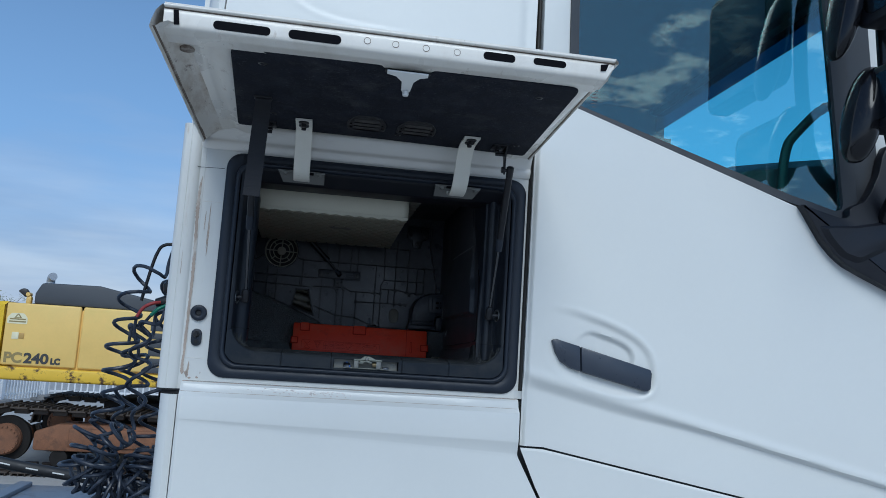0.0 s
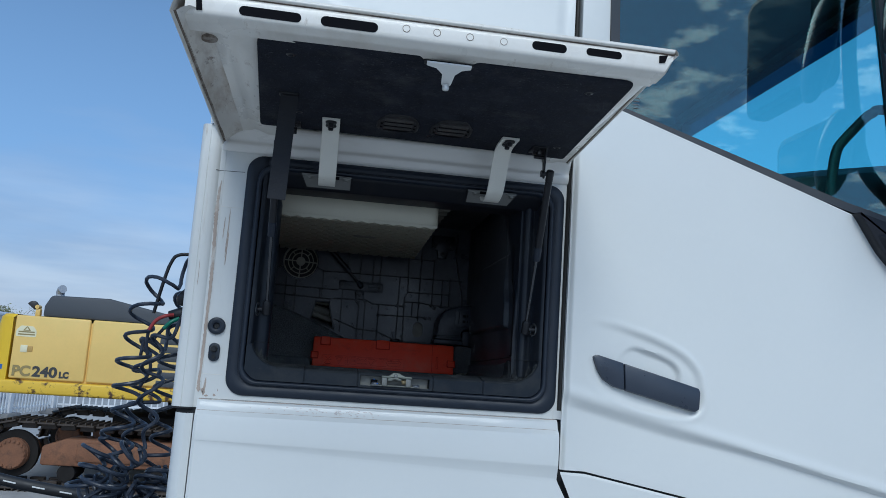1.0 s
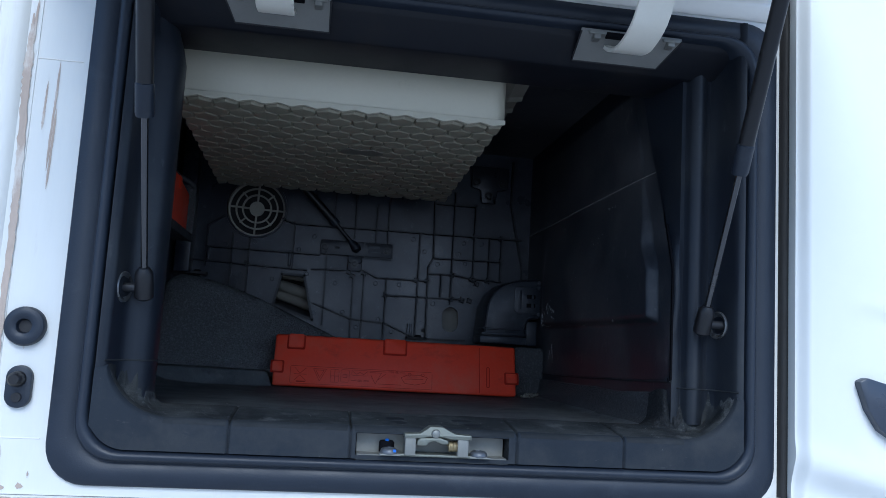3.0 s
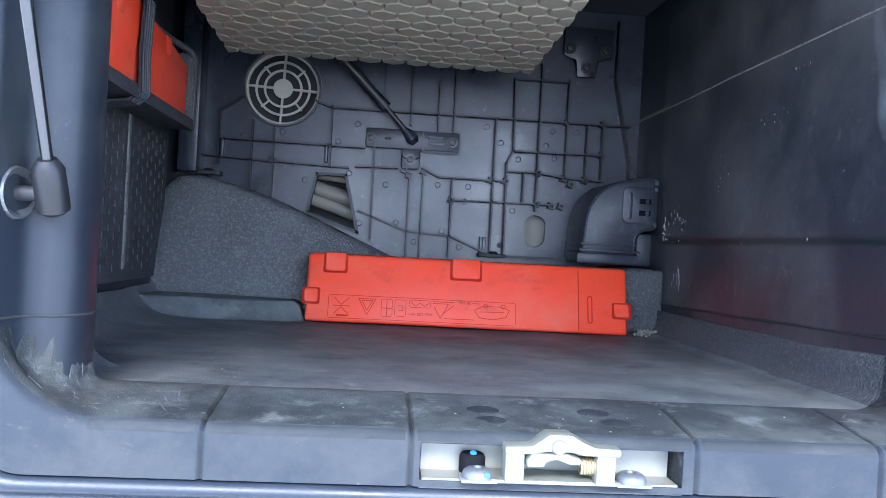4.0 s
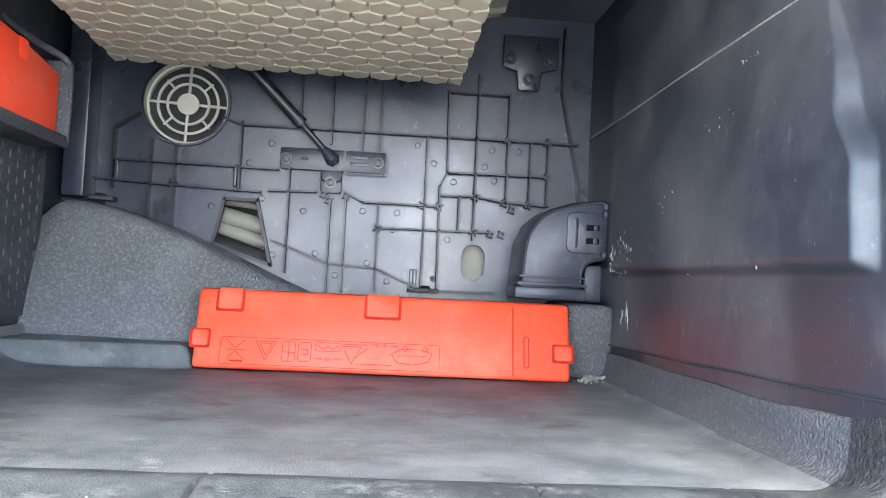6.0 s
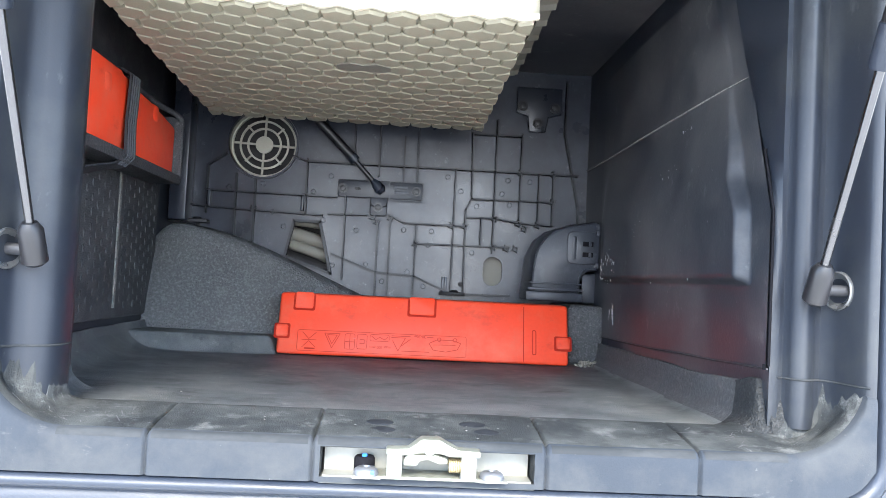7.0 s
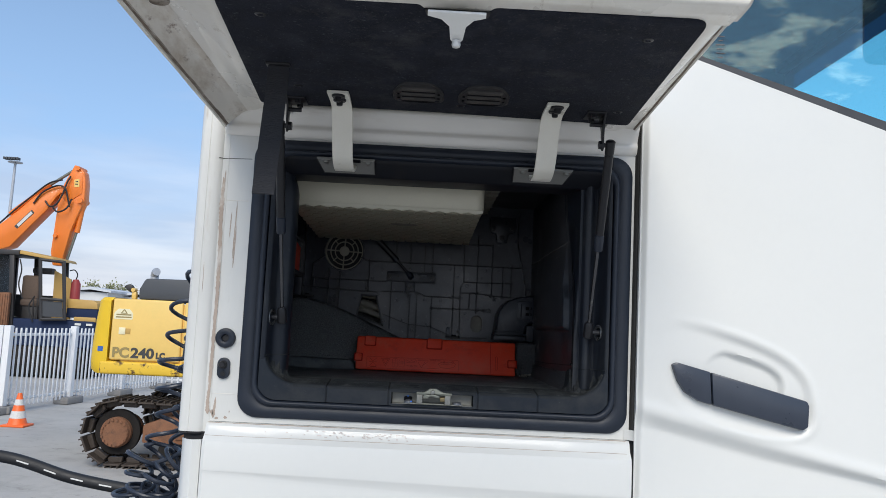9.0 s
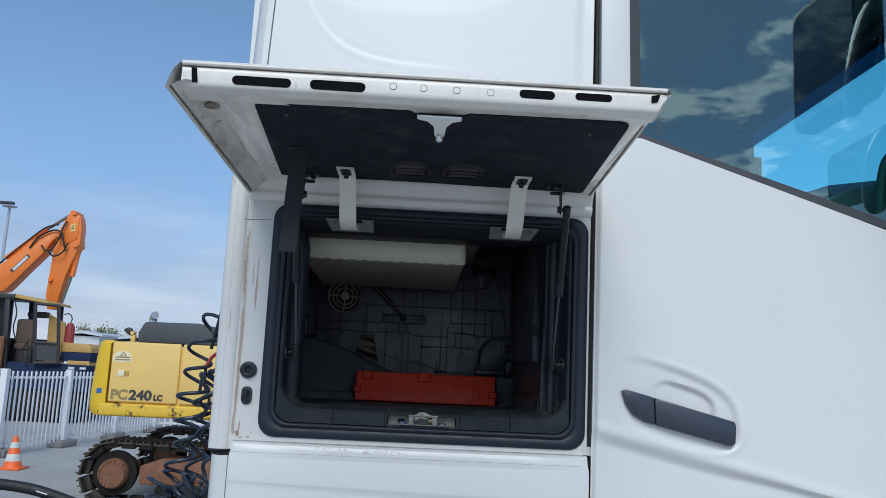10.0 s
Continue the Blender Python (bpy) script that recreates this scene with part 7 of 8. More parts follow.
for txt, x, z, s in (("30-50m", 0.158, 1.7595, 0.0062), ("max 100 m", 0.1035, 1.7405, 0.0062)):
    lettering("printed_text", txt, s, pose(*face_point(x, z, 0.0004)) @ pose(0, 0, 0, 90 - tilt, 0, 0) @ pose(0, 0, 0, 0, 0, 180), RED_LINE, tri, 0.0001)
line([(-0.030, 1.7325), (-0.014, 1.7325)], "print_bar", 0.0022)

# grit by the foam block
g_rnd = random.Random(3)
b = bmesh.new()
for k in range(60):
    c = Vector((0.414 + g_rnd.gauss(0, 0.009), 2.815 + g_rnd.gauss(0, 0.008), 1.7235))
    r = g_rnd.uniform(0.0010, 0.0032)
    m_ = bmesh.ops.create_icosphere(b, subdivisions=1, radius=r)
    for v_ in m_["verts"]:
        v_.co = v_.co * g_rnd.uniform(0.6, 1.25) + c + Vector((0, 0, max(0.0, 0.004 - (c.xy - Vector((0.414, 2.815))).length * 0.25)))
tagged(solo("grit", b, GRIT, "small heap of pale grit and crumbs on the mat", "grit"), kind="stuff")
b = bmesh.new()
for k in range(9):
    a = radians(-20 + 24 * k)
    c = Vector((0.4185 - 0.0125 * math.cos(a), 2.8150 + 0.0075 * math.sin(a), 1.7262 + 0.0006 * (k % 3)))
    m_ = bmesh.ops.create_icosphere(b, subdivisions=2, radius=0.0030)
    for v_ in m_["verts"]:
        v_.co = Vector((v_.co.x * 1.1, v_.co.y * 1.1, v_.co.z * 1.25)) * (1 + 0.25 * noise.noise(v_.co * 900 + c * 400)) + c
solo("curled_scrap", b, GRIT, "curled pale scrap of dried seal on the mat", "debris")
b = bmesh.new()
for k in range(44):
    on_mat = k < 18
    x, y = (g_rnd.uniform(-0.2, 0.40), g_rnd.uniform(2.33, 2.76)) if on_mat else (g_rnd.gauss(0.14, 0.12), g_rnd.uniform(2.202, 2.262))
    r = g_rnd.choice((0.00025, 0.0003, 0.0004, 0.0007)) * (1.4 if on_mat else 1.0)
    zc = floor_point(x, y)[2] if on_mat else sill_z(y) + 0.0003
    m_ = bmesh.ops.create_icosphere(b, subdivisions=1, radius=r)
    for v_ in m_["verts"]:
        v_.co = Vector((v_.co.x * g_rnd.uniform(0.7, 1.6), v_.co.y * g_rnd.uniform(0.7, 1.6), v_.co.z * 0.7)) + Vector((x, y, zc + r * 0.4))
tagged(solo("crumbs", b, CRUMB, "scattered pale crumbs on mat and sill", "crumbs"), kind="stuff")

# red kit box strapped in a tray on the side wall
kit = thing("kit_box", (-0.268, 2.63, 1.985), "red plastic kit box strapped into a black wall tray", "box")
KX = -0.252
prof = [(2.43, 1.990), (2.815, 1.990), (2.820, 1.995), (2.820, 2.066), (2.70, 2.080), (2.62, 2.085), (2.615, 2.090), (2.585, 2.090), (2.575, 2.094), (2.43, 2.094)]
part("kit_body", prism(prof, "x", -0.293, KX, 0.005), RED, kit)
for y0, y1 in ((2.515, 2.540), (2.705, 2.730)):
    part("kit_notch", box(KX - 0.012, KX + 0.0016, y0, y1, 2.055, 2.080, 0.005), RED, kit)
part("strap", ribbon([(-0.293, 2.612, 2.103), (-0.262, 2.610, 2.100), (KX + 0.006, 2.606, 2.092), (KX + 0.006, 2.598, 2.03), (KX + 0.010, 2.590, 1.985), (KX + 0.002, 2.580, 1.974), (-0.268, 2.555, 1.966), (-0.293, 2.52, 1.952)], 0.038, 0.0025, (0, 1, 0)), WEBBING, kit, "black ribbed rubber strap")
tray = part("tray", box(-0.2945, KX + 0.008, 2.40, 2.835, 1.978, 1.988, 0.004), GRAIN_BLACK, kit, "black grained tray")
part("tray_end", box(-0.2945, KX + 0.008, 2.826, 2.836, 1.98, 2.084, 0.003), GRAIN_BLACK, kit)
part("tray_lip", box(KX + 0.003, KX + 0.009, 2.40, 2.835, 1.977, 1.9925, 0.0025), GRAIN_BLACK, kit)
part("tray_back", box(-0.2947, -0.288, 2.40, 2.83, 1.98, 2.12, 0.002), GRAIN_BLACK, kit)

# ribs along the strap
for off in (-0.012, -0.004, 0.004, 0.012):
    part("strap_rib", ribbon([(-0.262, 2.610 + off, 2.1022), (KX + 0.0078, 2.606 + off, 2.092), (KX + 0.0078, 2.598 + off, 2.03), (KX + 0.0118, 2.590 + off, 1.985), (KX + 0.004, 2.580 + off, 1.9725)], 0.0028, 0.0014, (0, 1, 0)), STRAP_RIB, kit)
part("tray_edge", tube(curve_points([(KX + 0.006, 2.831, 1.984), (KX + 0.006, 2.832, 2.06), (KX + 0.003, 2.826, 2.084), (-0.275, 2.80, 2.098), (-0.288, 2.74, 2.108)], 24), 0.0045, 10), GRAIN_BLACK, kit)
# ---- behind the cab ----
def coil_path(ctrl, radius, turns, wobble=0.0, seed=0, taper=0.0):
    """A helix round a smooth path."""
    axis = curve_points(ctrl, 120)
    r_ = random.Random(seed)
    ph = [r_.uniform(0, 6.28) for _ in range(3)]
    n = int(turns * 16)
    out = []
    u = None
    for k in range(n + 1):
        f = k / n * (len(axis) - 1)
        i = min(int(f), len(axis) - 2)
        p = axis[i].lerp(axis[i + 1], f - i)
        d = (axis[i + 1] - axis[i]).normalized()
        if u is None:
            u, v = frame_at(d)
        else:
            u = (u - d * u.dot(d)).normalized()
            v = d.cross(u)
        a = 2 * math.pi * k / 16
        rad = radius * (1 + wobble * math.sin(k * 0.11 + ph[0]) + wobble * 0.6 * math.sin(k * 0.23 + ph[1])) * min(1, k / 10, (n - k) / 10 + 0.05)
        out.append(p + u * rad * math.cos(a) + v * rad * math.sin(a) + Vector((0, 0, 0.006 * math.sin(k * 0.31 + ph[2]))))
    return out


COILS = (
    ([(-0.420, 3.282, 2.033), (-0.607, 3.282, 2.021), (-0.688, 3.270, 1.924), (-0.706, 3.270, 1.808), (-0.719, 3.270, 1.710), (-0.720, 3.270, 1.613), (-0.729, 3.270, 1.520), (-0.742, 3.270, 1.428), (-0.736, 3.270, 1.325), (-0.768, 3.270, 1.209)], 0.051, 10, 0.12),
    ([(-0.440, 3.351, 1.808), (-0.620, 3.351, 1.797), (-0.685, 3.351, 1.751), (-0.690, 3.351, 1.679), (-0.676, 3.351, 1.622), (-0.688, 3.351, 1.543), (-0.699, 3.339, 1.463), (-0.688, 3.328, 1.371), (-0.711, 3.328, 1.232)], 0.048, 7, 0.2),
    ([(-0.420, 3.443, 1.981), (-0.573, 3.443, 1.947), (-0.607, 3.431, 1.774), (-0.613, 3.420, 1.624), (-0.616, 3.408, 1.463), (-0.619, 3.397, 1.348), (-0.642, 3.374, 1.209)], 0.046, 9, 0.2),
    ([(-0.768, 3.258, 1.417), (-0.815, 3.258, 1.313), (-0.803, 3.270, 1.209), (-0.711, 3.282, 1.175), (-0.630, 3.293, 1.221), (-0.596, 3.328, 1.313)], 0.056, 11, 0.25),
    ([(-0.653, 3.235, 1.382), (-0.734, 3.235, 1.313), (-0.757, 3.247, 1.221), (-0.676, 3.258, 1.152), (-0.596, 3.282, 1.198), (-0.573, 3.328, 1.325)], 0.056, 12, 0.28),
    ([(-0.872, 3.328, 1.175), (-0.780, 3.305, 1.221), (-0.688, 3.282, 1.244), (-0.619, 3.270, 1.186), (-0.573, 3.258, 1.090)], 0.058, 7, 0.28),
    ([(-0.815, 3.258, 1.186), (-0.768, 3.282, 1.090), (-0.699, 3.305, 1.090), (-0.596, 3.328, 1.090), (-0.450, 3.328, 1.090)], 0.058, 7, 0.25),
    ([(-0.440, 3.212, 1.866), (-0.596, 3.212, 1.808), (-0.642, 3.212, 1.705), (-0.630, 3.212, 1.555), (-0.630, 3.212, 1.394)], 0.032, 5, 0.25),
)
for k, (ctrl, rad, turns, wob) in enumerate(COILS):
    solo("coiled_cable", tube(coil_path(ctrl, rad, turns, wob, k), 0.0072, 8), CABLE, "black spiral trailer cable hanging behind the cab", "cable", "trailer cables")
rack = thing("cable_rack", (-0.440, 3.328, 1.090), "thin dark bracket holding the trailer cables", "bracket")
part("rack_rod", tube(curve_points([(-0.376, 3.305, 2.114), (-0.556, 3.305, 2.103), (-0.613, 3.305, 2.094), (-0.634, 3.305, 2.064), (-0.650, 3.305, 2.005), (-0.675, 3.305, 1.872)], 26), 0.0065, 10), BLACK_SATIN, rack)
part("coupling_head", tube([(-0.400, 3.282, 1.981), (-0.538, 3.282, 1.964), (-0.573, 3.282, 1.929), (-0.578, 3.282, 1.906)], [0.030, 0.030, 0.026, 0.014], 14), BLACK_SATIN, rack)
part("coupling_block", tube([(-0.400, 3.282, 1.880), (-0.573, 3.282, 1.875), (-0.615, 3.282, 1.867)], [0.026, 0.026, 0.016], 12), BLACK_SATIN, rack)
part("red_coupling", tube(curve_points([(-0.596, 3.264, 1.869), (-0.624, 3.247, 1.861), (-0.653, 3.247, 1.842), (-0.674, 3.247, 1.805)], 14), 0.0068, 10), RED_HOSE, rack, "red air coupling")
part("green_coupling", tube(curve_points([(-0.573, 3.258, 1.857), (-0.598, 3.247, 1.842), (-0.622, 3.247, 1.816)], 10), 0.0075, 10), GREEN, rack, "green air coupling")
for pts_ in ([(-0.674, 3.247, 1.805), (-0.676, 3.258, 1.739), (-0.656, 3.270, 1.670), (-0.688, 3.282, 1.601)], [(-0.622, 3.247, 1.816), (-0.653, 3.258, 1.780), (-0.688, 3.270, 1.768), (-0.699, 3.282, 1.705)]):
    part("air_line", tube(curve_points(pts_, 20), 0.0062, 8), CABLE, rack)
part("rack_post", box(-0.405, -0.375, 3.27, 3.31, 1.02, 2.12, 0.004), BLACK_SATIN, rack)

deck = thing("chassis_frame", (-1.9, 3.4, 0.0), "blue-grey truck chassis behind the cab with dirty plates", "chassis")
part("deck_plate", box(-3.4, -0.42, 2.75, 4.12, 1.00, 1.02, 0.006), CHASSIS, deck)
for y in (2.98, 3.72):
    part("frame_rail", box(-4.4, 1.5, y, y + 0.09, 0.68, 1.00, 0.01), CHASSIS, deck)
for x in (-0.75, -1.25, -1.8):
    part("deck_batten", box(x - 0.03, x + 0.03, 2.80, 4.08, 1.02, 1.042, 0.006), CHASSIS, deck)
for x, y in ((-3.2, 2.55), (-3.2, 4.2), (1.35, 2.6), (1.35, 4.15)):
    part("wheel", tube([(x, y - 0.15, 0.5), (x, y - 0.13, 0.5), (x, y + 0.13, 0.5), (x, y + 0.15, 0.5)], [0.42, 0.5, 0.5, 0.42], 40), HOSE, deck, "black truck tyre")
for k, (ctrl, r) in enumerate((([(-2.9, 4.16, 1.16), (-2.2, 4.20, 1.20), (-1.74, 4.20, 1.185), (-1.42, 4.20, 1.105), (-1.11, 4.19, 1.06), (-0.85, 4.1, 1.048), (-0.6, 3.9, 1.047)], 0.026),
                               ([(-2.2, 3.10, 1.055), (-1.5, 3.08, 1.06), (-1.15, 3.02, 1.085), (-0.85, 2.98, 1.10), (-0.62, 2.96, 1.08), (-0.45, 2.95, 1.05)], 0.030))):
    pts = curve_points(ctrl, 60)
    hs = thing("hydraulic_hose", (pts[0].x, pts[0].y, pts[0].z - r), "thick black rubber hose with rows of white print", "hose", "hoses on the chassis")
    part("hose_body", tube(pts, r, 14), HOSE, hs)
    for m_ in range(7):
        i = 22 + m_ * 4
        if i + 2 < len(pts):
            d = (pts[i + 2] - pts[i]).normalized()
            mid_ = (pts[i] + pts[i + 2]) / 2 + Vector((0, -r - 0.0002, 0.003))
            part("print_bar", ribbon([mid_ - d * 0.028, mid_ + d * 0.028], 0.006, 0.002, (0, 0.25, 1)), PRINT_WHITE, hs)

# ---- yellow excavator ----
exc = thing("yellow_excavator", (-1.4, 11.7, 0.0), "faded yellow crawler excavator with rusty tracks", "excavator")
EY = 10.50
# counterweight with a rounded back corner
cw = []
for k in range(9):
    a = radians(180 + 90 * k / 8)
    cw.append((-3.80 + 0.20 * math.cos(a), EY + 0.20 + 0.20 * math.sin(a)))
cw += [(-3.745, EY), (-3.745, EY + 2.4)]
for k in range(9):
    a = radians(90 + 90 * k / 8)
    cw.append((-3.80 + 0.20 * math.cos(a), EY + 2.20 + 0.20 * math.sin(a)))
counter = loft([on_z([(x + 0.06 if x < -3.75 else x, y) for x, y in cw], 1.105), on_z([(x + 0.012 if x < -3.75 else x, y) for x, y in cw], 1.15), on_z(cw, 1.26), on_z([(x + 0.01 if x < -3.75 else x, y) for x, y in cw], 1.5), on_z([(x + 0.035 if x < -3.75 else x, y) for x, y in cw], 1.8), on_z([(x + 0.060 if x < -3.75 else x, y) for x, y in cw], 2.0), on_z([(x + 0.09 if x < -3.75 else x, y + (0.03 if y < EY + 1 else -0.03)) for x, y in cw], 2.04)], True, (True, True))
part("counterweight", counter, YELLOW_DEEP, exc, "bright yellow counterweight with rust spots")
part("tail_rim", box(-3.83, -0.8, EY - 0.012, EY + 2.40, 1.10, 1.26, 0.03, 3), YELLOW_RUST, exc, "yellow lower rim with rust spots")
part("house_core", box(-3.6, 0.9, EY + 0.04, EY + 2.38, 1.25, 1.99, 0.02), YELLOW, exc)
for x0, x1 in ((-3.722, -2.860), (-2.838, -1.70), (-1.66, -0.75)):
    dr = part("side_door", box(x0, x1, EY, EY + 0.05, 1.275, 2.03, 0.022, 3), YELLOW, exc, "pale yellow sheet metal service door")
    if x0 < -3:
        part("door_catch", box(-3.625, -3.545, EY - 0.006, EY + 0.01, 1.59, 1.675, 0.004), CREAM_STICKER, dr)
        part("catch_window", box(-3.543, -3.485, EY - 0.008, EY + 0.01, 1.60, 1.665, 0.003), OCHRE, dr)
for k in range(6):
    part("vent_slat", box(-2.025, -1.80, EY - 0.006, EY + 0.012, 1.275 + 0.104 * k, 1.352 + 0.104 * k, 0.006), DARK_GREY, exc)
part("engine_hood", prism([(-3.443, 2.03), (-3.441, 2.161), (-3.372, 2.296), (-2.69, 2.306), (-1.85, 2.14), (-1.60, 2.03)], "y", EY + 0.05, EY + 2.2, 0.03), DARK_GREY, exc, "matt grey engine hood")
part("exhaust_pipe", tube(curve_points([(-3.45, EY + 0.62, 2.05), (-3.45, EY + 0.62, 2.33), (-3.448, EY + 0.61, 2.37), (-3.43, EY + 0.58, 2.405), (-3.405, EY + 0.55, 2.412)], 16), 0.052, 16), GALV, exc, "bent grey exhaust pipe")
part("tail_mirror", prism([(-3.713, 2.185), (-3.680, 2.213), (-3.644, 2.225), (-3.610, 2.212), (-3.585, 2.175), (-3.62, 2.112)], "y", EY + 0.27, EY + 0.33, 0.012), BROWN_FRAME, exc, "black rear lamp on a yellow post")
part("lamp_post", box(-3.605, -3.545, EY + 0.26, EY + 0.34, 2.03, 2.13, 0.015), YELLOW, exc)
part("lamp_bolt", cyl((-3.585, EY + 0.25, 2.15), (-3.585, EY + 0.35, 2.15), 0.026, 12), YELLOW, exc)
for txt, x, w_, size, mat in (("PC", -3.681, 0.204, 0.165, FADED_TEXT), ("240", -3.457, 0.286, 0.165, GREY_TEXT), ("LC", -3.147, 0.111, 0.097, GREY_TEXT)):
    lt = lettering("model_text", txt, size, pose(x, EY - 0.004, 1.315, 90, 0, 0), mat, exc, 0.002, "LEFT", 0.006)
    xs_ = [v_.co.x for v_ in lt.data.vertices]
    k_ = w_ / (max(xs_) - min(xs_))
    for v_ in lt.data.vertices:
        v_.co.x = x - BASE[exc.name].x + (v_.co.x - min(xs_)) * k_
stick = part("warning_sticker", prism(round_poly([(-3.698, 1.775), (-3.466, 1.775), (-3.466, 1.85), (-3.510, 1.905), (-3.650, 1.905), (-3.698, 1.85)], 0.02, 4), "y", EY - 0.003, EY + 0.002), CREAM_STICKER, exc, "cream warning sticker")
part("sticker_sign", prism([(-3.620, 1.846), (-3.582, 1.898), (-3.568, 1.898), (-3.600, 1.854), (-3.552, 1.854), (-3.576, 1.888), (-3.570, 1.898), (-3.530, 1.846)], "y", EY - 0.005, EY), FADED_TEXT, stick)
for k, w in enumerate((0.21, 0.22)):
    part("print_bar", box(-3.578 - w / 2.3, -3.578 + w / 2.3, EY - 0.005, EY, 1.825 - 0.030 * k, 1.840 - 0.030 * k), FADED_TEXT, stick)
part("maker_sticker", box(-3.865, -3.77, EY + 0.0005, EY + 0.06, 1.375, 1.435), BLUE_STICKER, exc)
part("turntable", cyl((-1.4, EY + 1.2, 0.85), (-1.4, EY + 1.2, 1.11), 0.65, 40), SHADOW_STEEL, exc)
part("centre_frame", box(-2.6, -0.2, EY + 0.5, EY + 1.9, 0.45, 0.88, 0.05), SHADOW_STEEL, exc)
# tracks
for ty in (EY - 0.15, EY + 2.0):
    TL, TR, TH, TW = -3.555, 0.35, 0.40, 0.58
    cz = 0.415
    fr = part("track_frame", prism([(TL + 0.35, 0.30), (TR - 0.2, 0.30), (TR - 0.2, 0.62), (TL + 0.62, 0.62), (TL + 0.35, 0.52)], "y", ty + 0.05, ty + TW - 0.1, 0.03), RUST, exc, "rusty brown track frame")
    part("track_guard", box(TL + 0.75, TR - 0.4, ty + 0.02, ty + 0.10, 0.36, 0.58, 0.02), RUST, fr)
    sp = part("drive_sprocket", tube([(TL + 0.03, ty + 0.02, cz), (TL + 0.03, ty + 0.06, cz), (TL + 0.03, ty + 0.06, cz), (TL + 0.03, ty + TW - 0.05, cz)], [0.165, 0.178, 0.182, 0.182], 36), RUST, exc, "rust-brown drive sprocket with a ring of bolts")
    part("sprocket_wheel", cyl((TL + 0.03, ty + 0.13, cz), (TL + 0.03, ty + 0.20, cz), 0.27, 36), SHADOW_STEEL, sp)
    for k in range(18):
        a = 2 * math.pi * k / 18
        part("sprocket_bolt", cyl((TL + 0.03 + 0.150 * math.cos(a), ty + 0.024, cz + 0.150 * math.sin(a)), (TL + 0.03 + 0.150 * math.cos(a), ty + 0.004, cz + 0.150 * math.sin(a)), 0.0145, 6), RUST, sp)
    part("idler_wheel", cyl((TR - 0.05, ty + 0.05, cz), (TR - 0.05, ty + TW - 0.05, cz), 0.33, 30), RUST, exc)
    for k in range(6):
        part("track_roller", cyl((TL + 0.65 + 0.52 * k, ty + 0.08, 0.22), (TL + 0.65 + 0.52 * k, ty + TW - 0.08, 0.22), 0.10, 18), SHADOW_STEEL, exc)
    # shoes round an oval path
    per, path = 0.0, []
    rad = 0.375
    length = TR - TL - 0.05
    total = 2 * length + 2 * math.pi * rad
    n_shoe = 46
    shoe = None
    for k in range(n_shoe):
        s = total * k / n_shoe
        if s < length:
            p, a = (TL + 0.03 + s, cz - rad), 180
        elif s < length + math.pi * rad:
            q = (s - length) / rad - math.pi / 2
            p, a = (TR - 0.02 + rad * math.cos(q), cz + rad * math.sin(q)), math.degrees(q) - 90
        elif s < 2 * length + math.pi * rad:
            f = s - length - math.pi * rad
            p, a = (TR - 0.02 - f, cz + rad - 0.03 * math.sin(math.pi * f / length)), 0
        else:
            q = (s - 2 * length - math.pi * rad) / rad + math.pi / 2
            p, a = (TL + 0.03 + rad * math.cos(q), cz + rad * math.sin(q)), math.degrees(q) - 90
        if shoe is None:
            sb = box(-0.098, 0.098, 0, TW, -0.010, 0.012, 0.004, 1)
            for gx in (-0.075, 0.0, 0.07):
                sb = box(gx - 0.008, gx + 0.008, 0, TW, 0.010, 0.042, 0.003, 1, sb)
            sb = box(-0.085, 0.085, 0.12, 0.20, -0.075, -0.008, 0.01, 1, sb)
            sb = box(-0.085, 0.085, 0.38, 0.46, -0.075, -0.008, 0.01, 1, sb)
            finish(sb)
            shoe = bpy.data.meshes.new("track_shoe")
            sb.to_mesh(shoe)
            sb.free()
            shoe.materials.append(TRACK)
        ob = new("track_shoe", shoe)
        ob.parent = exc
        ob.matrix_basis = Matrix.Translation(-BASE[exc.name]) @ pose(p[0], ty, p[1], 0, -a, 0)

# ---- orange excavator and ochre machine behind the fence ----
orx = thing("orange_excavator", (-14.0, 25.5, 0.0), "orange crawler excavator with its boom raised", "excavator")
OY = 25.0
boom = part("boom", prism([(-17.2, 2.1), (-15.4, 2.9), (-13.17, 4.15), (-12.86, 4.43), (-12.39, 4.84), (-11.98, 5.26), (-11.62, 5.52), (-11.38, 5.63), (-11.14, 5.68), (-11.10, 5.48), (-11.29, 5.31), (-11.53, 4.91), (-12.00, 4.36), (-12.55, 3.70), (-13.1, 3.52), (-15.0, 2.3), (-16.8, 1.6)], "y", OY, OY + 0.50, 0.03), ORANGE, orx, "orange boom with a dark name plate")
part("name_plate", prism([(-12.47, 4.33), (-11.99, 4.86), (-11.91, 4.77), (-12.38, 4.26)], "y", OY - 0.012, OY + 0.01), GREY_TEXT, boom)
part("name_bar", prism([(-12.40, 4.38), (-12.01, 4.81), (-11.95, 4.75), (-12.34, 4.31)], "y", OY - 0.018, OY), PRINT_WHITE, boom)
arm = part("arm", prism([(-10.86, 6.33), (-10.70, 6.28), (-10.54, 6.10), (-10.48, 5.77), (-10.47, 5.23), (-10.66, 4.69), (-10.80, 4.27), (-11.0, 3.20), (-11.25, 3.20), (-11.34, 3.6), (-11.27, 4.95), (-11.27, 5.19), (-11.13, 5.73), (-10.94, 6.14)], "y", OY + 0.06, OY + 0.44, 0.03), ORANGE, orx, "orange dipper arm")
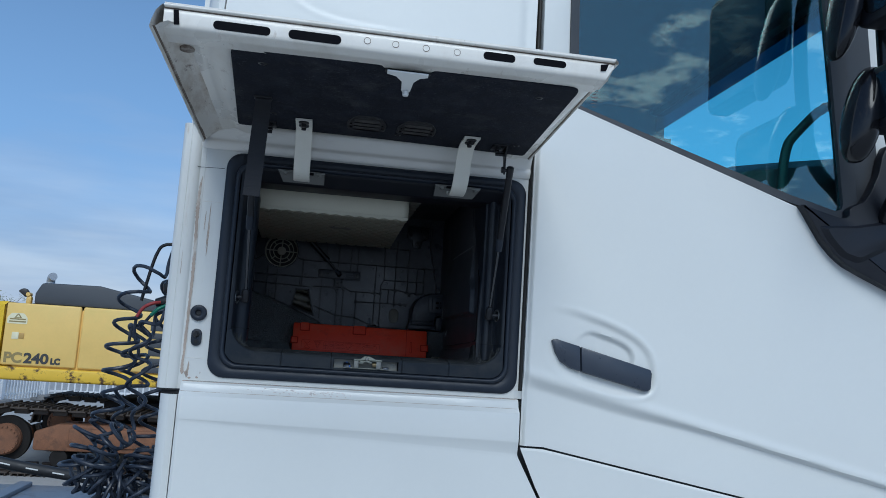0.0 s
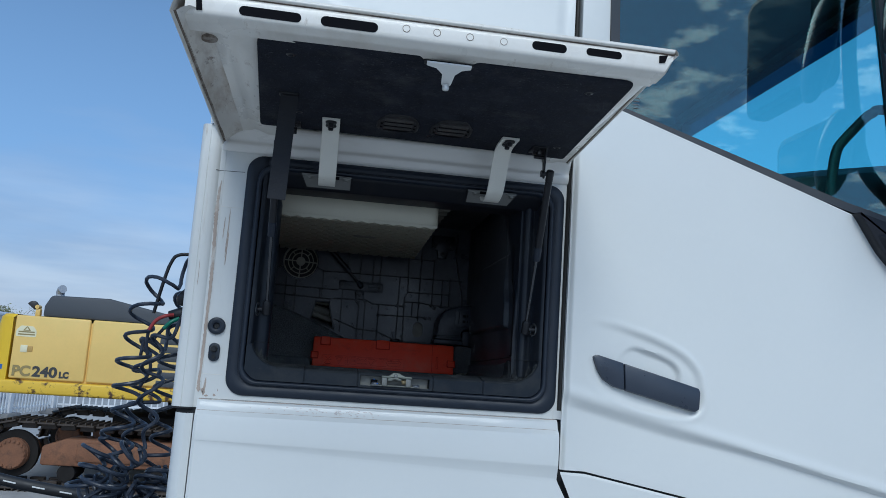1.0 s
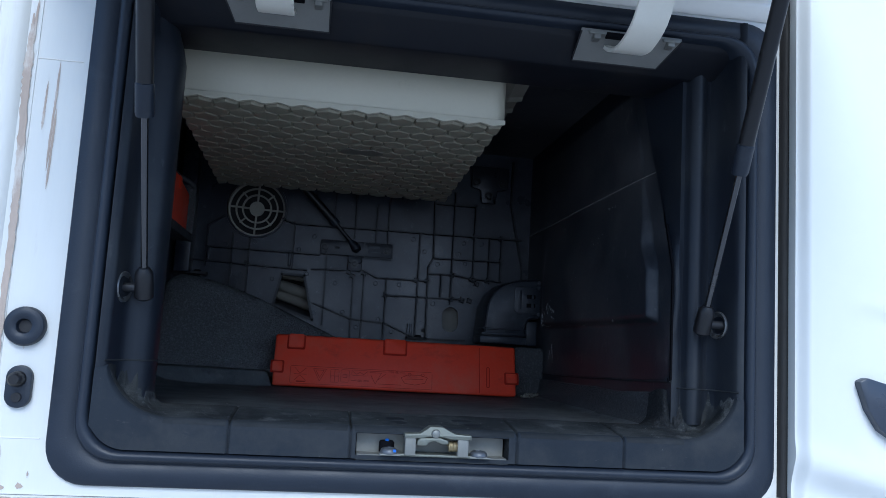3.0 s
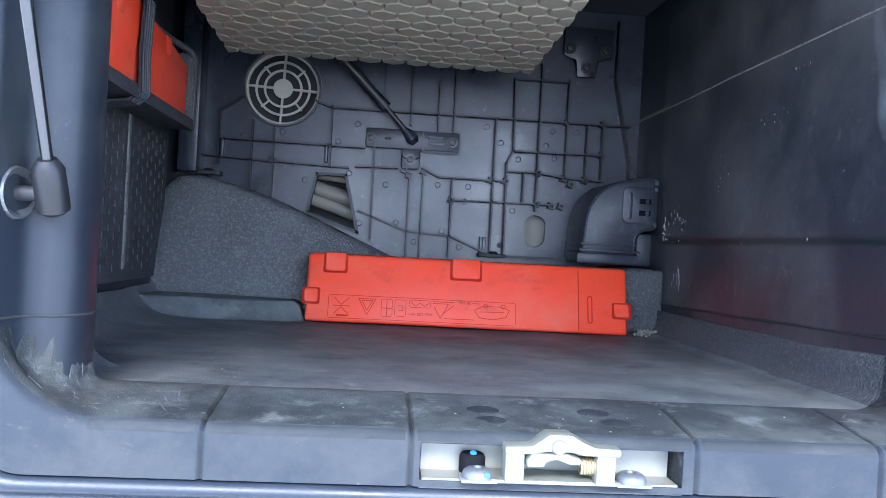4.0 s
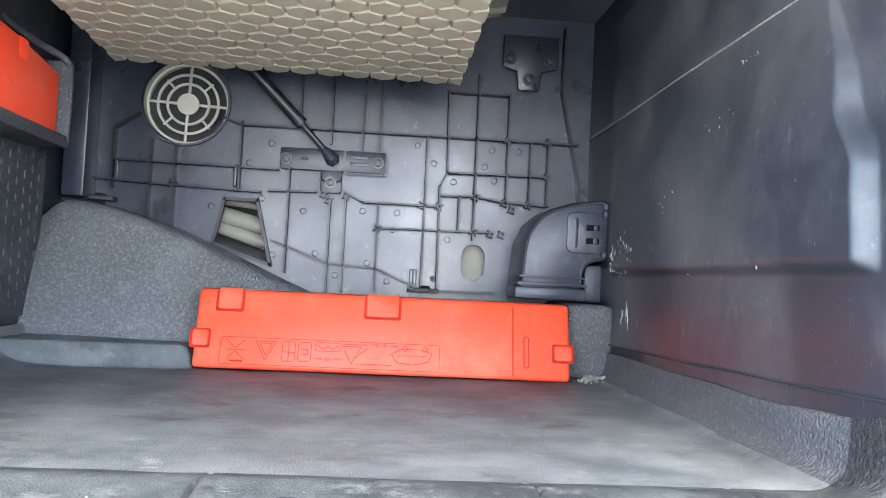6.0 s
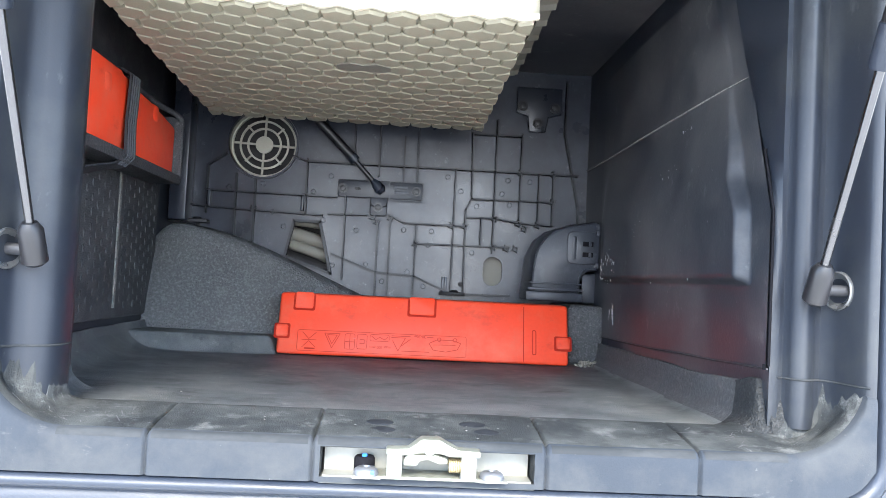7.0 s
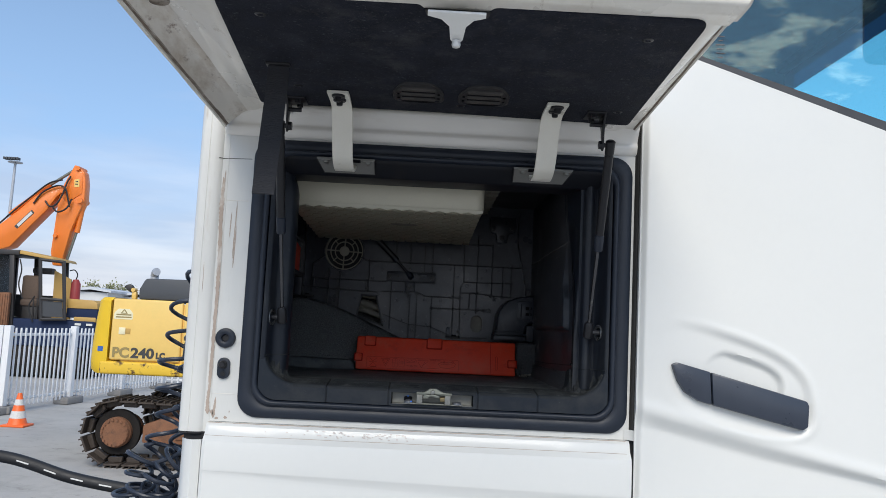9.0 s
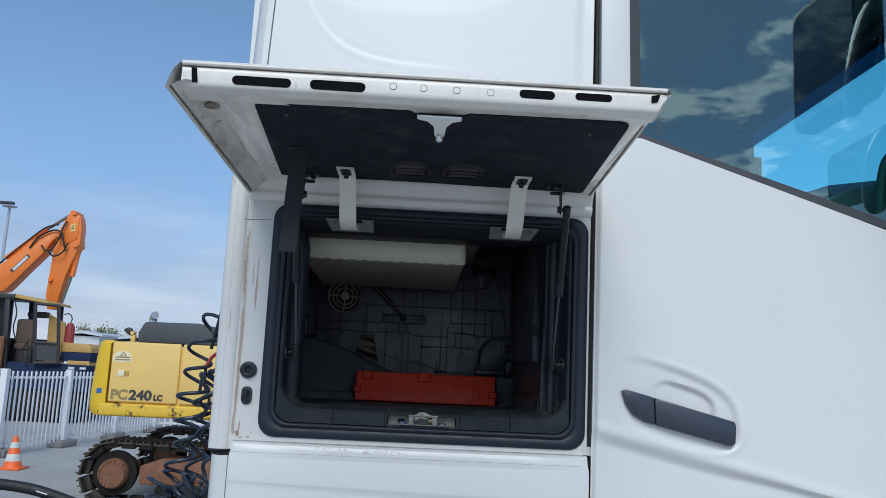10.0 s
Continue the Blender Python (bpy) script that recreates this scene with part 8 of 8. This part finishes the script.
part("arm_plate", prism([(-11.20, 5.35), (-10.88, 6.18), (-10.72, 6.20), (-10.57, 6.05), (-10.55, 5.45), (-10.95, 5.15)], "y", OY + 0.035, OY + 0.07, 0.01), ORANGE, arm)
part("arm_mark", prism([(-10.81, 5.86), (-10.66, 5.90), (-10.64, 5.65), (-10.79, 5.63)], "y", OY + 0.025, OY + 0.05), YELLOW, arm)
for z_ in (5.71, 5.79):
    part("mark_bar", box(-10.77, -10.69, OY + 0.02, OY + 0.03, z_, z_ + 0.03), GREY_TEXT, arm)
part("arm_ram", tube([(-12.75, OY + 0.25, 4.72), (-11.62, OY + 0.25, 5.70)], 0.085, 10), ORANGE, boom)
part("arm_ram_rod", tube([(-11.62, OY + 0.25, 5.70), (-10.93, OY + 0.25, 6.20)], 0.045, 10), STEEL, boom)
part("bucket_ram", tube([(-10.56, OY + 0.25, 5.20), (-10.68, OY + 0.25, 4.25)], 0.085, 10), ORANGE, arm)
part("bucket_rod", tube([(-10.68, OY + 0.25, 4.3), (-10.90, OY + 0.25, 3.40)], 0.04, 10), STEEL, arm)
for p_, r_ in (((-11.10, 5.52), 0.10), ((-10.72, 6.22), 0.07), ((-10.57, 5.22), 0.08), ((-11.22, 4.10), 0.06)):
    part("pivot_pin", cyl((p_[0], OY - 0.03, p_[1]), (p_[0], OY + 0.53, p_[1]), r_, 16), ORANGE, arm)
for pts_ in ([(-11.95, OY - 0.03, 5.05), (-11.70, OY - 0.06, 5.40), (-11.30, OY - 0.08, 5.62), (-11.02, OY - 0.10, 5.58), (-10.92, OY - 0.08, 5.30), (-10.85, OY - 0.05, 5.0)],
             [(-11.60, OY - 0.03, 5.15), (-11.42, OY - 0.10, 4.98), (-11.22, OY - 0.12, 5.05), (-11.08, OY - 0.10, 5.35), (-10.98, OY - 0.06, 5.75), (-10.90, OY - 0.03, 5.95)],
             [(-11.35, OY - 0.03, 4.95), (-11.15, OY - 0.12, 4.82), (-10.90, OY - 0.12, 4.95), (-10.80, OY - 0.05, 5.25)],
             [(-13.1, OY + 0.1, 4.28), (-12.6, OY + 0.1, 4.80), (-12.1, OY + 0.1, 5.28), (-11.6, OY + 0.1, 5.72), (-11.2, OY + 0.1, 5.85)]):
    part("boom_hose", tube(curve_points(pts_, 26), 0.026, 6), HOSE, orx)
part("machine_house", box(-19.4, -15.4, OY - 1.0, OY + 1.8, 1.1, 2.3, 0.06), ORANGE, orx)
part("crawler_base", box(-19.4, -15.2, OY - 1.2, OY + 2.0, 0.0, 1.12, 0.2), SHADOW_STEEL, orx)

och = thing("ochre_excavator", (-11.2, 23.4, 0.0), "old ochre excavator with a dark open cab", "excavator")
QY = 22.6
part("cab_roof", prism([(-11.05, 3.34), (-11.0, 3.44), (-10.12, 3.28), (-10.07, 3.20)], "y", QY, QY + 1.5, 0.02), OCHRE, och, "ochre cab roof")
part("roof_hatch", prism([(-11.83, 3.30), (-11.80, 3.43), (-11.02, 3.44), (-11.02, 3.30)], "y", QY - 0.03, QY + 1.45, 0.02), BROWN_FRAME, och)
for x0, x1, lean in ((-11.15, -11.02, -0.14), (-11.80, -11.72, -0.04)):
    for y in (QY, QY + 1.4):
        part("cab_pillar", prism([(x0, 1.25), (x1, 1.25), (x1 + lean, 3.32), (x0 + lean, 3.32)], "y", y, y + 0.08, 0.01), BROWN_FRAME, och)
part("cab_pillar", prism([(-10.30, 1.25), (-10.20, 1.25), (-10.30, 3.26), (-10.42, 3.26)], "y", QY + 1.4, QY + 1.48, 0.01), BROWN_FRAME, och)
part("front_window", prism([(-11.78, 2.28), (-11.16, 2.28), (-11.22, 3.28), (-11.80, 3.28)], "y", QY + 0.03, QY + 0.04), CAB_GLASS, och, "dusty blue-grey cab window")
dframe = [(-10.44, 3.23), (-9.76, 3.19), (-9.585, 1.58), (-10.27, 1.54)]
dk = part("cab_door", loft([on_y(round_poly(dframe, 0.05, 3), y) for y in (QY - 0.11, QY - 0.04)] + [on_y(round_poly(dframe, 0.05, 3), QY - 0.04)], True), BROWN_FRAME, och, "dark framed cab door standing open")
for (a, b_) in (((-10.44, 3.23), (-10.27, 1.54)), ((-9.80, 3.19), (-9.63, 1.58)), ((-10.44, 3.20), (-9.80, 3.16)), ((-10.33, 2.14), (-9.70, 2.12)), ((-10.28, 1.58), (-9.62, 1.61))):
    part("door_bar", tube([(a[0] + 0.03, QY - 0.075, a[1]), (b_[0] + 0.03, QY - 0.075, b_[1])], 0.048, 6), BROWN_FRAME, dk)
part("door_panel", prism([(-10.26, 2.08), (-9.72, 2.08), (-9.66, 1.66), (-10.24, 1.66)], "y", QY - 0.07, QY - 0.06), TRIM, dk)
part("seat_back", box(-11.12, -10.62, QY + 0.45, QY + 0.62, 2.08, 2.78, 0.08, 3), SEAT, och, "worn brown seat")
part("seat_cushion", box(-11.10, -10.55, QY + 0.40, QY + 1.0, 1.92, 2.12, 0.06), SEAT, och)
part("seat_base", box(-11.05, -10.60, QY + 0.45, QY + 0.95, 1.30, 1.93, 0.04), BROWN_FRAME, och)
for k in range(3):
    part("control_lever", tube([(-10.62 + 0.10 * k, QY + 0.3, 1.4), (-10.66 + 0.11 * k, QY + 0.28, 2.15)], 0.022, 8), BROWN_FRAME, och)
for x0, z0, x1, z1 in ((-10.95, 1.35, -10.62, 2.02), (-10.60, 1.45, -10.30, 1.75), (-11.0, 2.85, -10.45, 3.02)):
    part("cab_clutter", box(x0, x1, QY + 0.75, QY + 1.05, z0, z1, 0.05), BROWN_FRAME, och)
for pts_ in ([(-11.02, QY + 0.05, 3.20), (-10.93, QY + 0.02, 2.9), (-10.98, QY + 0.04, 2.5), (-10.85, QY + 0.06, 2.1)], [(-10.5, QY + 0.02, 1.5), (-10.62, QY - 0.02, 1.9), (-10.48, QY - 0.04, 2.2)]):
    part("cab_cable", tube(curve_points(pts_, 18), 0.018, 6), HOSE, och)
part("inner_panel", prism([(-10.28, 2.95), (-9.80, 2.72), (-9.74, 1.60), (-10.24, 1.60)], "y", QY + 0.55, QY + 0.60), OCHRE, och)
part("cab_far_wall", box(-11.72, -10.2, QY + 1.42, QY + 1.46, 1.3, 2.25), BROWN_FRAME, och)
part("cab_rear", box(-12.7, -11.82, QY - 0.03, QY + 1.5, 1.2, 3.35, 0.04), BROWN_FRAME, och)
part("nose", prism([(-9.68, 2.18), (-8.95, 2.16), (-8.83, 2.08), (-8.81, 1.92), (-9.66, 1.92)], "y", QY + 0.10, QY + 2.0, 0.02), OCHRE, och, "ochre nose plate")
part("nose_panel", box(-9.66, -8.82, QY + 0.12, QY + 1.9, 1.66, 1.925, 0.02), NAVY, och, "navy side panel")
part("nose_skirt", box(-9.44, -8.84, QY + 0.10, QY + 1.9, 1.56, 1.69, 0.02), OCHRE, och)
for x in (-9.36, -9.05):
    part("nose_sign", box(x, x + 0.16, QY + 0.02, QY + 0.05, 1.46, 1.52), PRINT_WHITE, och)
part("machine_base", box(-12.6, -8.85, QY + 0.05, QY + 2.0, 0.85, 1.58, 0.05), NAVY, och)
part("base_skirt", box(-12.6, -10.9, QY - 0.10, QY + 0.06, 1.08, 1.20, 0.02), OCHRE, och)
grl = part("machine_grille", box(-11.66, -11.10, QY - 0.16, QY - 0.04, 1.22, 2.26, 0.02), RUST, och, "rust-red radiator grille")
for k in range(8):
    part("grille_bar", box(-11.63 + 0.066 * k, -11.60 + 0.066 * k, QY - 0.18, QY - 0.15, 1.26, 2.22, 0.004), RUST, grl)
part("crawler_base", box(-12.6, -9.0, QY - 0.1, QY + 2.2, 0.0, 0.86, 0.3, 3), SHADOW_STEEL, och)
part("red_tank", tube([(-9.61, QY + 0.45, 1.9), (-9.61, QY + 0.45, 2.60), (-9.62, QY + 0.45, 2.72)], [0.135, 0.125, 0.07], 18), RED_HOSE, och, "red pressure bottle beside the cab")
part("tank_hose", tube(curve_points([(-9.62, QY + 0.45, 2.72), (-9.58, QY + 0.43, 2.86), (-9.66, QY + 0.40, 2.98), (-9.75, QY + 0.30, 2.95)], 14), 0.016, 6), HOSE, och)

# ---- fence ----
def fence_run(p, q, posts, name_label):
    p, q = Vector((*p, 0)), Vector((*q, 0))
    d = (q - p)
    length = d.length
    yaw = math.degrees(math.atan2(d.y, d.x))
    f = thing("picket_fence", p, name_label, "fence", "white yard fence")
    picket_b = box(-0.020, 0.020, -0.012, 0.012, 0.10, 1.50, 0.004, 1)
    finish(picket_b)
    picket = bpy.data.meshes.new("picket")
    picket_b.to_mesh(picket)
    picket_b.free()
    picket.materials.append(FENCE_WHITE)
    post_b = box(-0.06, 0.06, -0.06, 0.06, 0.06, 1.54, 0.008, 1)
    finish(post_b)
    post_m = bpy.data.meshes.new("fence_post")
    post_b.to_mesh(post_m)
    post_b.free()
    post_m.materials.append(FENCE_WHITE)
    foot_b = box(-0.30, 0.30, -0.16, 0.16, 0.0, 0.14, 0.03, 2)
    finish(foot_b)
    foot_m = bpy.data.meshes.new("concrete_foot")
    foot_b.to_mesh(foot_m)
    foot_b.free()
    foot_m.materials.append(CONCRETE)
    turn = pose(0, 0, 0, 0, 0, yaw)
    n = int(length / 0.145)
    for k in range(n):
        s = length * (k + 0.5) / n
        ob = new("picket", picket)
        ob.parent = f
        ob.matrix_basis = turn @ pose(s, 0, 0)
    for k in range(posts):
        s = length * k / (posts - 1)
        for nm, me_ in (("fence_post", post_m), ("concrete_foot", foot_m)):
            ob = new(nm, me_)
            ob.parent = f
            ob.matrix_basis = turn @ pose(s, 0, 0)
    for z in (0.22, 1.38):
        rb = box(0, length, 0.012, 0.045, z - 0.025, z + 0.025, 0.005, 1)
        rb.transform(Matrix.Translation(p) @ turn)
        part("fence_rail", rb, FENCE_WHITE, f)
    return f


fence_run((-7.16, 14.84), (-6.44, 21.2), 4, "white steel picket fence on concrete feet")
fence_run((-6.44, 21.3), (6.0, 24.6), 5, "white steel picket fence far behind the yellow excavator")
fence_run((-16.0, 11.6), (-7.3, 14.80), 4, "white steel picket fence along the yard")

# ---- traffic cone ----
cone = thing("traffic_cone", (-6.19, 13.47, 0), "orange traffic cone with white bands on the asphalt", "cone")
part("cone_foot", box(-6.37, -6.01, 13.29, 13.65, 0, 0.035, 0.012), CONE_ORANGE, cone)
prof = [(0.150, 0.03), (0.135, 0.06), (0.035, 0.50), (0.030, 0.515), (0.018, 0.515)]
part("cone_body", tube([(-6.19, 13.47, z) for r, z in prof], [r for r, z in prof], 28), CONE_ORANGE, cone)
for z0, z1 in ((0.13, 0.24), (0.33, 0.42)):
    part("white_band", tube([(-6.19, 13.47, z) for z in (z0, z1)], [0.135 - (z - 0.06) * 0.227 + 0.002 for z in (z0, z1)], 28, None, False), PRINT_WHITE, cone)

# ---- light mast, sheds, trees ----
mast = thing("light_mast", (-27.2, 52.7, 0), "tall thin floodlight mast far away", "street lamp")
part("mast_pole", tube([(-27.2, 52.7, 0), (-27.05, 52.7, 11.3)], [0.16, 0.08], 12), GALV, mast)
part("mast_head", tube([(-27.05, 52.7, 11.30), (-27.05, 52.7, 11.36)], 0.45, 16), GALV, mast)
for k in range(6):
    part("floodlight", box(-27.52 + 0.165 * k, -27.40 + 0.165 * k, 52.0, 52.4, 11.40, 11.56, 0.02), DARK_GREY, mast)


def shed(x0, x1, y0, y1, h, roof, lab):
    s_ = thing("far_shed", ((x0 + x1) / 2, (y0 + y1) / 2, 0), lab, "building")
    part("wall", box(x0, x1, y0, y1, 0, h), SHED_WALL, s_)
    xm = (x0 + x1) / 2
    part("roof", prism([(x0 - 0.3, h), (xm, h + roof), (x1 + 0.3, h), (x1 + 0.3, h + 0.15), (xm, h + roof + 0.2), (x0 - 0.3, h + 0.15)], "y", y0 - 0.3, y1 + 0.3), SHED_ROOF, s_)
    for k in range(3):
        xx = x0 + (x1 - x0) * (k + 0.7) / 3.6
        part("window", box(xx, xx + 0.9, y0 - 0.03, y0 + 0.01, h * 0.45, h * 0.45 + 0.8), DARK_GREY, s_)


shed(-24.75, -22.34, 58, 64, 3.25, 0.18, "low white prefabricated shed at the edge of the yard")
shed(-22.6, -13.0, 61, 68, 3.1, 0.6, "low pale industrial shed with a grey roof")
shed(-12.0, 4.0, 70, 80, 3.2, 0.8, "long pale industrial shed with a grey roof")


def far_tree(x, y, h, w, seed, leafy):
    r_ = random.Random(seed)
    t_ = thing("far_tree", (x, y, 0), "distant green tree with an airy crown" if leafy else "distant bare tree with thin twigs", "tree", "far trees")
    b_ = tube([(x, y, 0), (x + 0.1, y, h * 0.35), (x, y, h * 0.6)], [0.22, 0.15, 0.07], 8)
    ends = []
    for k in range(14):
        a, zz = r_.uniform(0, 6.28), h * r_.uniform(0.35, 0.6)
        e = Vector((x + w * 0.45 * math.cos(a), y + w * 0.45 * math.sin(a), h * r_.uniform(0.62, 0.98)))
        m_ = Vector((x, y, zz)).lerp(e, 0.5) + Vector((0, 0, 0.3))
        tube([(x, y, zz), m_, e], [0.06, 0.035, 0.012], 6, b_)
        ends += [m_, e]
    part("trunk", b_, BARK, t_)
    c_ = bmesh.new()
    for k in range(3200 if leafy else 500):
        q = r_.choice(ends)
        c = q + Vector((r_.gauss(0, w * 0.12), r_.gauss(0, w * 0.12), r_.gauss(0, h * 0.07)))
        s = r_.uniform(0.05, 0.13) if leafy else r_.uniform(0.03, 0.07)
        v1 = Vector((r_.uniform(-1, 1), r_.uniform(-1, 1), r_.uniform(-1, 1))).normalized() * s
        v2 = v1.orthogonal().normalized() * s * 0.6
        c_.faces.new([c_.verts.new(c + v) for v in (v1, v2, -v1, -v2)])
    part("crown", c_, LEAF, t_, keep_normals=True)


for k, (x, y, h, w, leafy) in enumerate(((-29.9, 72, 3.75, 1.7, True), (-28.6, 72.5, 4.25, 2.2, True), (-27.5, 73, 4.1, 1.7, True), (-26.4, 75, 4.5, 2.2, False), (-24.6, 76, 4.3, 2.6, False))):
    far_tree(x, y, h, w, 20 + k, leafy)
